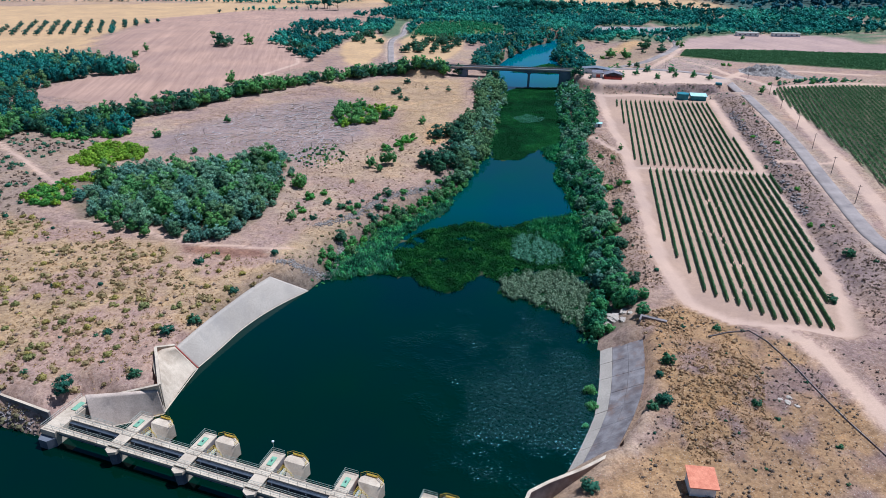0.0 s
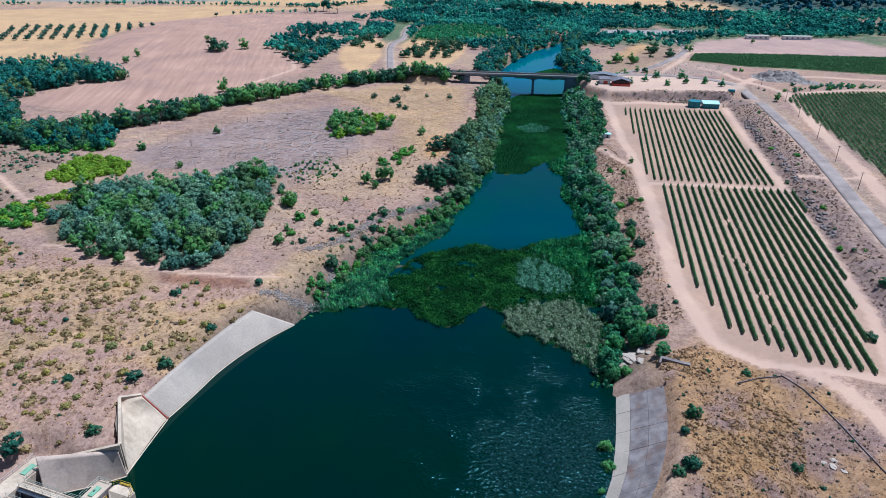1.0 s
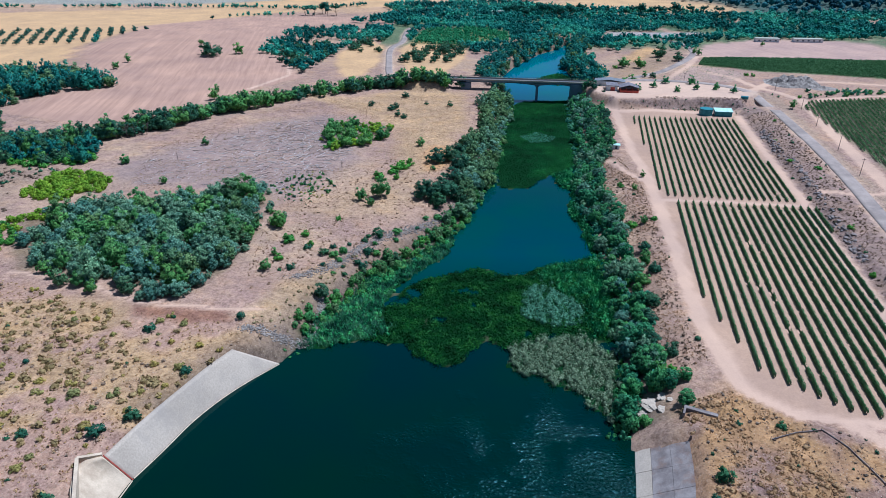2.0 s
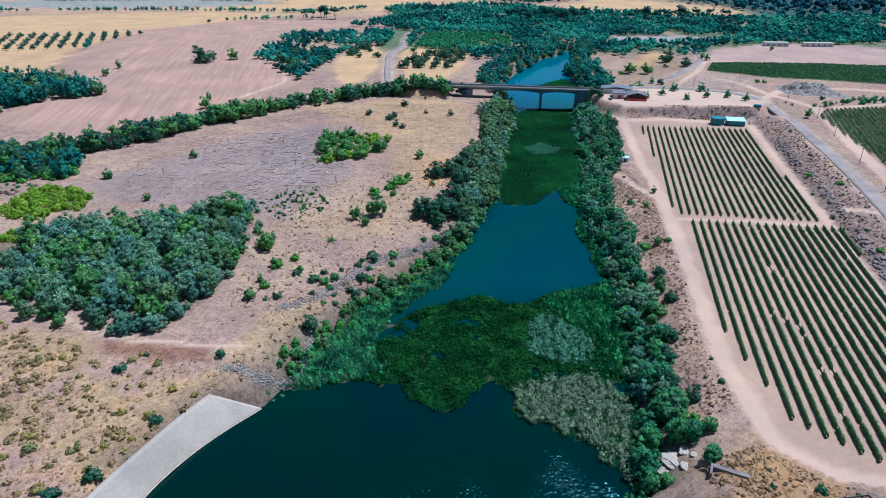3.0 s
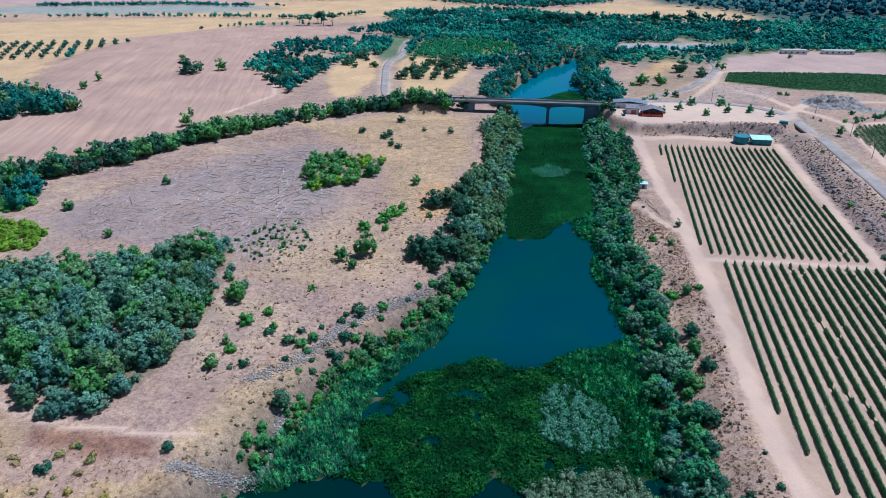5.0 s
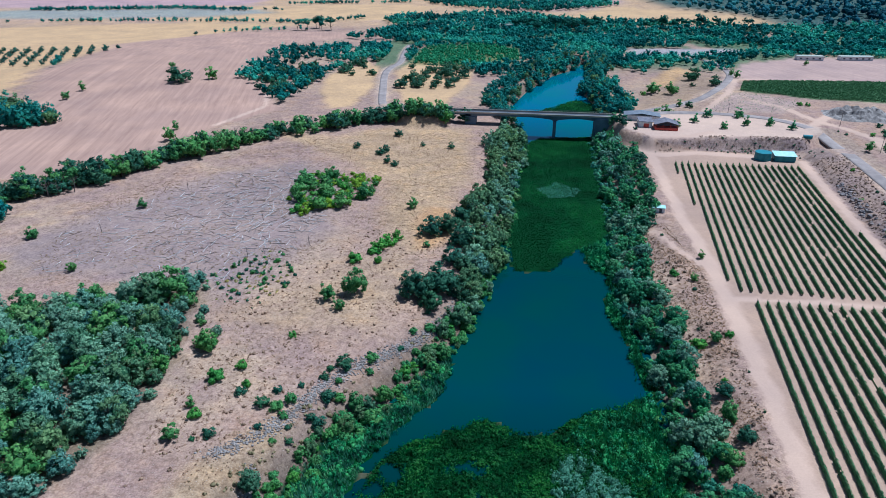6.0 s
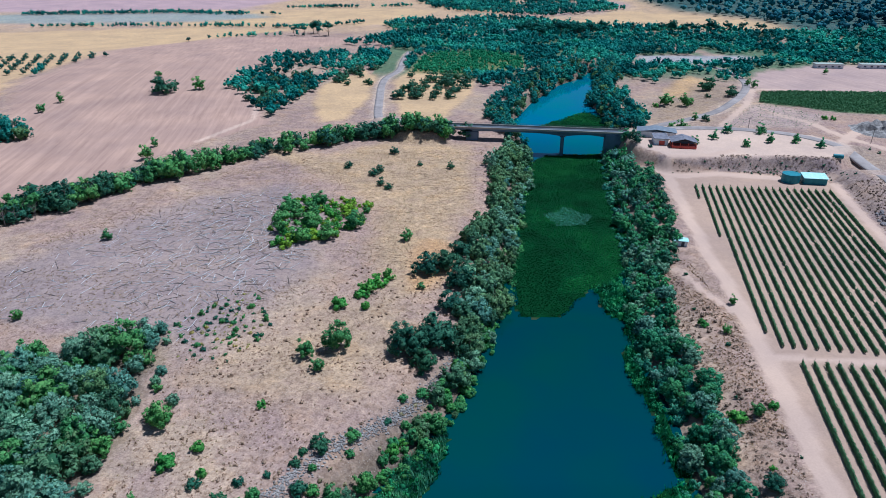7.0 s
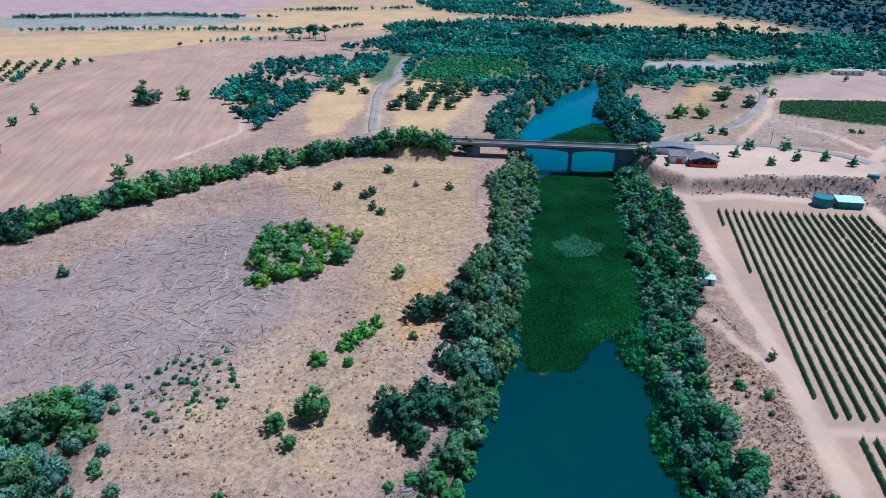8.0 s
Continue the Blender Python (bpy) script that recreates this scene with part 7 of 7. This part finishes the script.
x, y, r = scatter([(-44, 214), (-36, 224), (-26, 240), (-12, 252), (2, 272), (8, 268), (-6, 248), (-22, 230), (-34, 212)], 4.2, 77)
for a, b in zip(x, y):
    if _spot.random() < 0.7:
        plant(_spot.choice(("round_shrub", "round_shrub", "sallow")), a, b, _spot.uniform(0.5, 1.0), "shrubs on the rubble bank", label="dark shrub growing out of the rubble")
x, y, r = scatter([(100, 417), (143, 421), (171, 417), (176, 405), (168, 402), (120, 420), (100, 412)], 3.6, 78)
for a, b in zip(x, y):
    plant("round_shrub", a, b, _spot.uniform(0.25, 0.55), "shrubs below the square", label="small dark shrub on the slope below the square")
x, y, r = scatter(FRONT_WEST, 6.0, 79)
for a, b in zip(x, y):
    if fbm(np.array([a + 40.0]), np.array([b]), 14.0)[0] > 0.5 and shore(np.array([a]), np.array([b]))[0] > 7 and along(PATHS[13][0], np.array([a]), np.array([b]))[0] > 3:
        plant("broom_shrub", a, b, _spot.uniform(0.45, 1.25), "broom on the stony ground")
tufts("tailwater_grass", [[(-140, 128), (-100, 115.5), (-87, 111), (-88, 113), (-100, 117.5), (-140, 131)]], 3.0, 0.5, DRY_GRASS, 68, "yellow grass along the tailwater edge", clump=0.2)
tufts("slope_scrub", [[(96, 413), (120, 417), (146, 413), (170, 412), (176, 422), (143, 426), (100, 422)]], 0.9, 0.45, DRY_BUSH, 69, "brown scrub on the slope below the square", clump=0.3)
x, y, r = scatter([(98, 414), (120, 417), (146, 414), (170, 413), (174, 420), (143, 424), (100, 420)], 3.4, 80)
for a, b in zip(x, y):
    if _spot.random() < 0.6:
        plant("round_shrub", a, b, _spot.uniform(0.3, 0.6), "shrubs below the square", label="small dark shrub on the slope below the square")
for a, b, s in ((36.6, 128.5, 1.0), (35.6, 122.5, 1.1), (38.8, 150, 1.0), (41, 153, 1.2), (33, 116, 0.5)):
    plant("sallow", a, b, s, "bushes at the east apron", sink=0.3, label="green bush at the foot of the apron")

for a, b, q in ((-39.5, 178.5, 0.45), (-38, 180.5, 0.55), (-37, 179.6, 0.4), (-41, 179.8, 0.35)):
    plant("sallow", a, b, q, "bushes at the west apron", label="small green bush beside the concrete slope")

# ---- east side: rock ledge above the vineyard, mound, knoll ----
rg = np.random.default_rng(88)


def rubble_line(name, line, wide, count, lo, hi, label):
    p = resample(line, 0.5)
    q = p[rg.integers(0, len(p), count)] + rg.normal(0, wide, (count, 2))
    s = rg.uniform(lo, hi, count) * rg.uniform(0.5, 1.0, count)
    keep = np.array([rg.random() < 0.2 + 1.6 * (w - 0.25) for w in fbm(q[:, 0], q[:, 1], 9.0)])
    q, s = q[keep], s[keep]
    v = ICO1[0][None] * rg.uniform(0.65, 1.2, (len(q), len(ICO1[0]), 1)) * s[:, None, None] * np.array([1.0, 1.3, 0.8]) + np.c_[q, ground_height(q[:, 0], q[:, 1])][:, None]
    f = ICO1[1][None] + (np.arange(len(q)) * len(ICO1[0]))[:, None, None]
    tagged(part(name, raw_mesh(name, v.reshape(-1, 3), f.reshape(-1, 3), CONCRETE_OLD), None), label, "rubble", kind="stuff")


rubble_line("rock_ledge", [(163, 370), (156, 330), (154, 310), (148, 286), (144, 268), (140, 252), (133, 222)], 0.9, 420, 0.3, 1.2, "dark broken rock ledge on the slope above the vineyard")
gx, gy = np.meshgrid(np.linspace(200, 262, 56), np.linspace(452, 512, 56))
rise = np.clip(1 - np.hypot((gx - 226) / 20, (gy - 476) / 16), 0, 1) ** 0.7 * (1.5 + 22.0 * np.clip(fbm(gx, gy, 9.0) - 0.38, 0, 1))
rise += np.clip(1 - np.hypot((gx - 240) / 14, (gy - 462) / 9), 0, 1) * 4 * fbm(gx + 9, gy, 5.0)
gz = height(gx.ravel(), gy.ravel()) + rise.ravel() - 0.5
a = (np.arange(55)[:, None] * 56 + np.arange(55)[None]).ravel()
tagged(part("spoil_mound", raw_mesh("spoil_mound", np.stack([gx.ravel(), gy.ravel(), gz], 1), np.stack([a, a + 1, a + 57, a + 56], 1), STONE, False), None), "eroded grey mound of earth and rock", "mound", kind="structure")
for a, b, s, kind in ((171, 583, 1.7, "holm_oak"), (174, 588, 1.3, "holm_oak"), (132, 543, 1.3, "ash_tree"), (126, 540, 1.2, "green_shrub"), (136, 547, 1.1, "ash_tree"), (144, 542, 1.3, "ash_tree"),
                      (148, 545, 1.0, "ash_tree"), (178, 560, 1.3, "holm_oak"), (181, 563, 1.0, "holm_oak"), (205, 600, 1.0, "ash_tree"), (206, 592, 0.9, "ash_tree"), (145, 506, 0.7, "holm_oak"),
                      (140, 509, 0.8, "ash_tree"), (125, 485, 1.2, "ash_tree"), (127, 479, 1.1, "ash_tree"), (120, 487, 1.0, "ash_tree"), (164, 560, 0.6, "holm_oak"), (207, 499, 0.9, "green_shrub"),
                      (211, 498, 0.8, "green_shrub"), (282, 648, 0.7, "ash_tree"), (200, 442, 0.7, "round_shrub"), (201, 436, 0.8, "round_shrub"), (196, 407, 0.9, "ash_tree"), (213, 434, 0.8, "green_shrub"),
                      (223, 441, 1.1, "round_shrub"), (226, 451, 1.4, "round_shrub"), (92, 425, 0.8, "round_shrub"), (95, 436, 1.0, "round_shrub"), (90, 446, 1.2, "holm_oak"), (96, 452, 0.7, "round_shrub")):
    plant(kind, a, b, s, "scattered trees east of the bridge")
x, y, r = scatter([(214, 430), (226, 446), (255, 455), (290, 452), (280, 446), (240, 440)], 4.0, 79)
for a, b in zip(x, y):
    plant(_spot.choice(("sallow", "tamarisk", "round_shrub")), a, b, _spot.uniform(0.5, 1.1), "green shrubs along the ditch", label="low green shrub along a damp ditch")
rubble_line("tailwater_cobbles", [(-150, 132), (-120, 124), (-100, 115.8), (-88, 111.4)], 1.0, 900, 0.25, 0.6, "pale cobbles lining the tailwater bank")
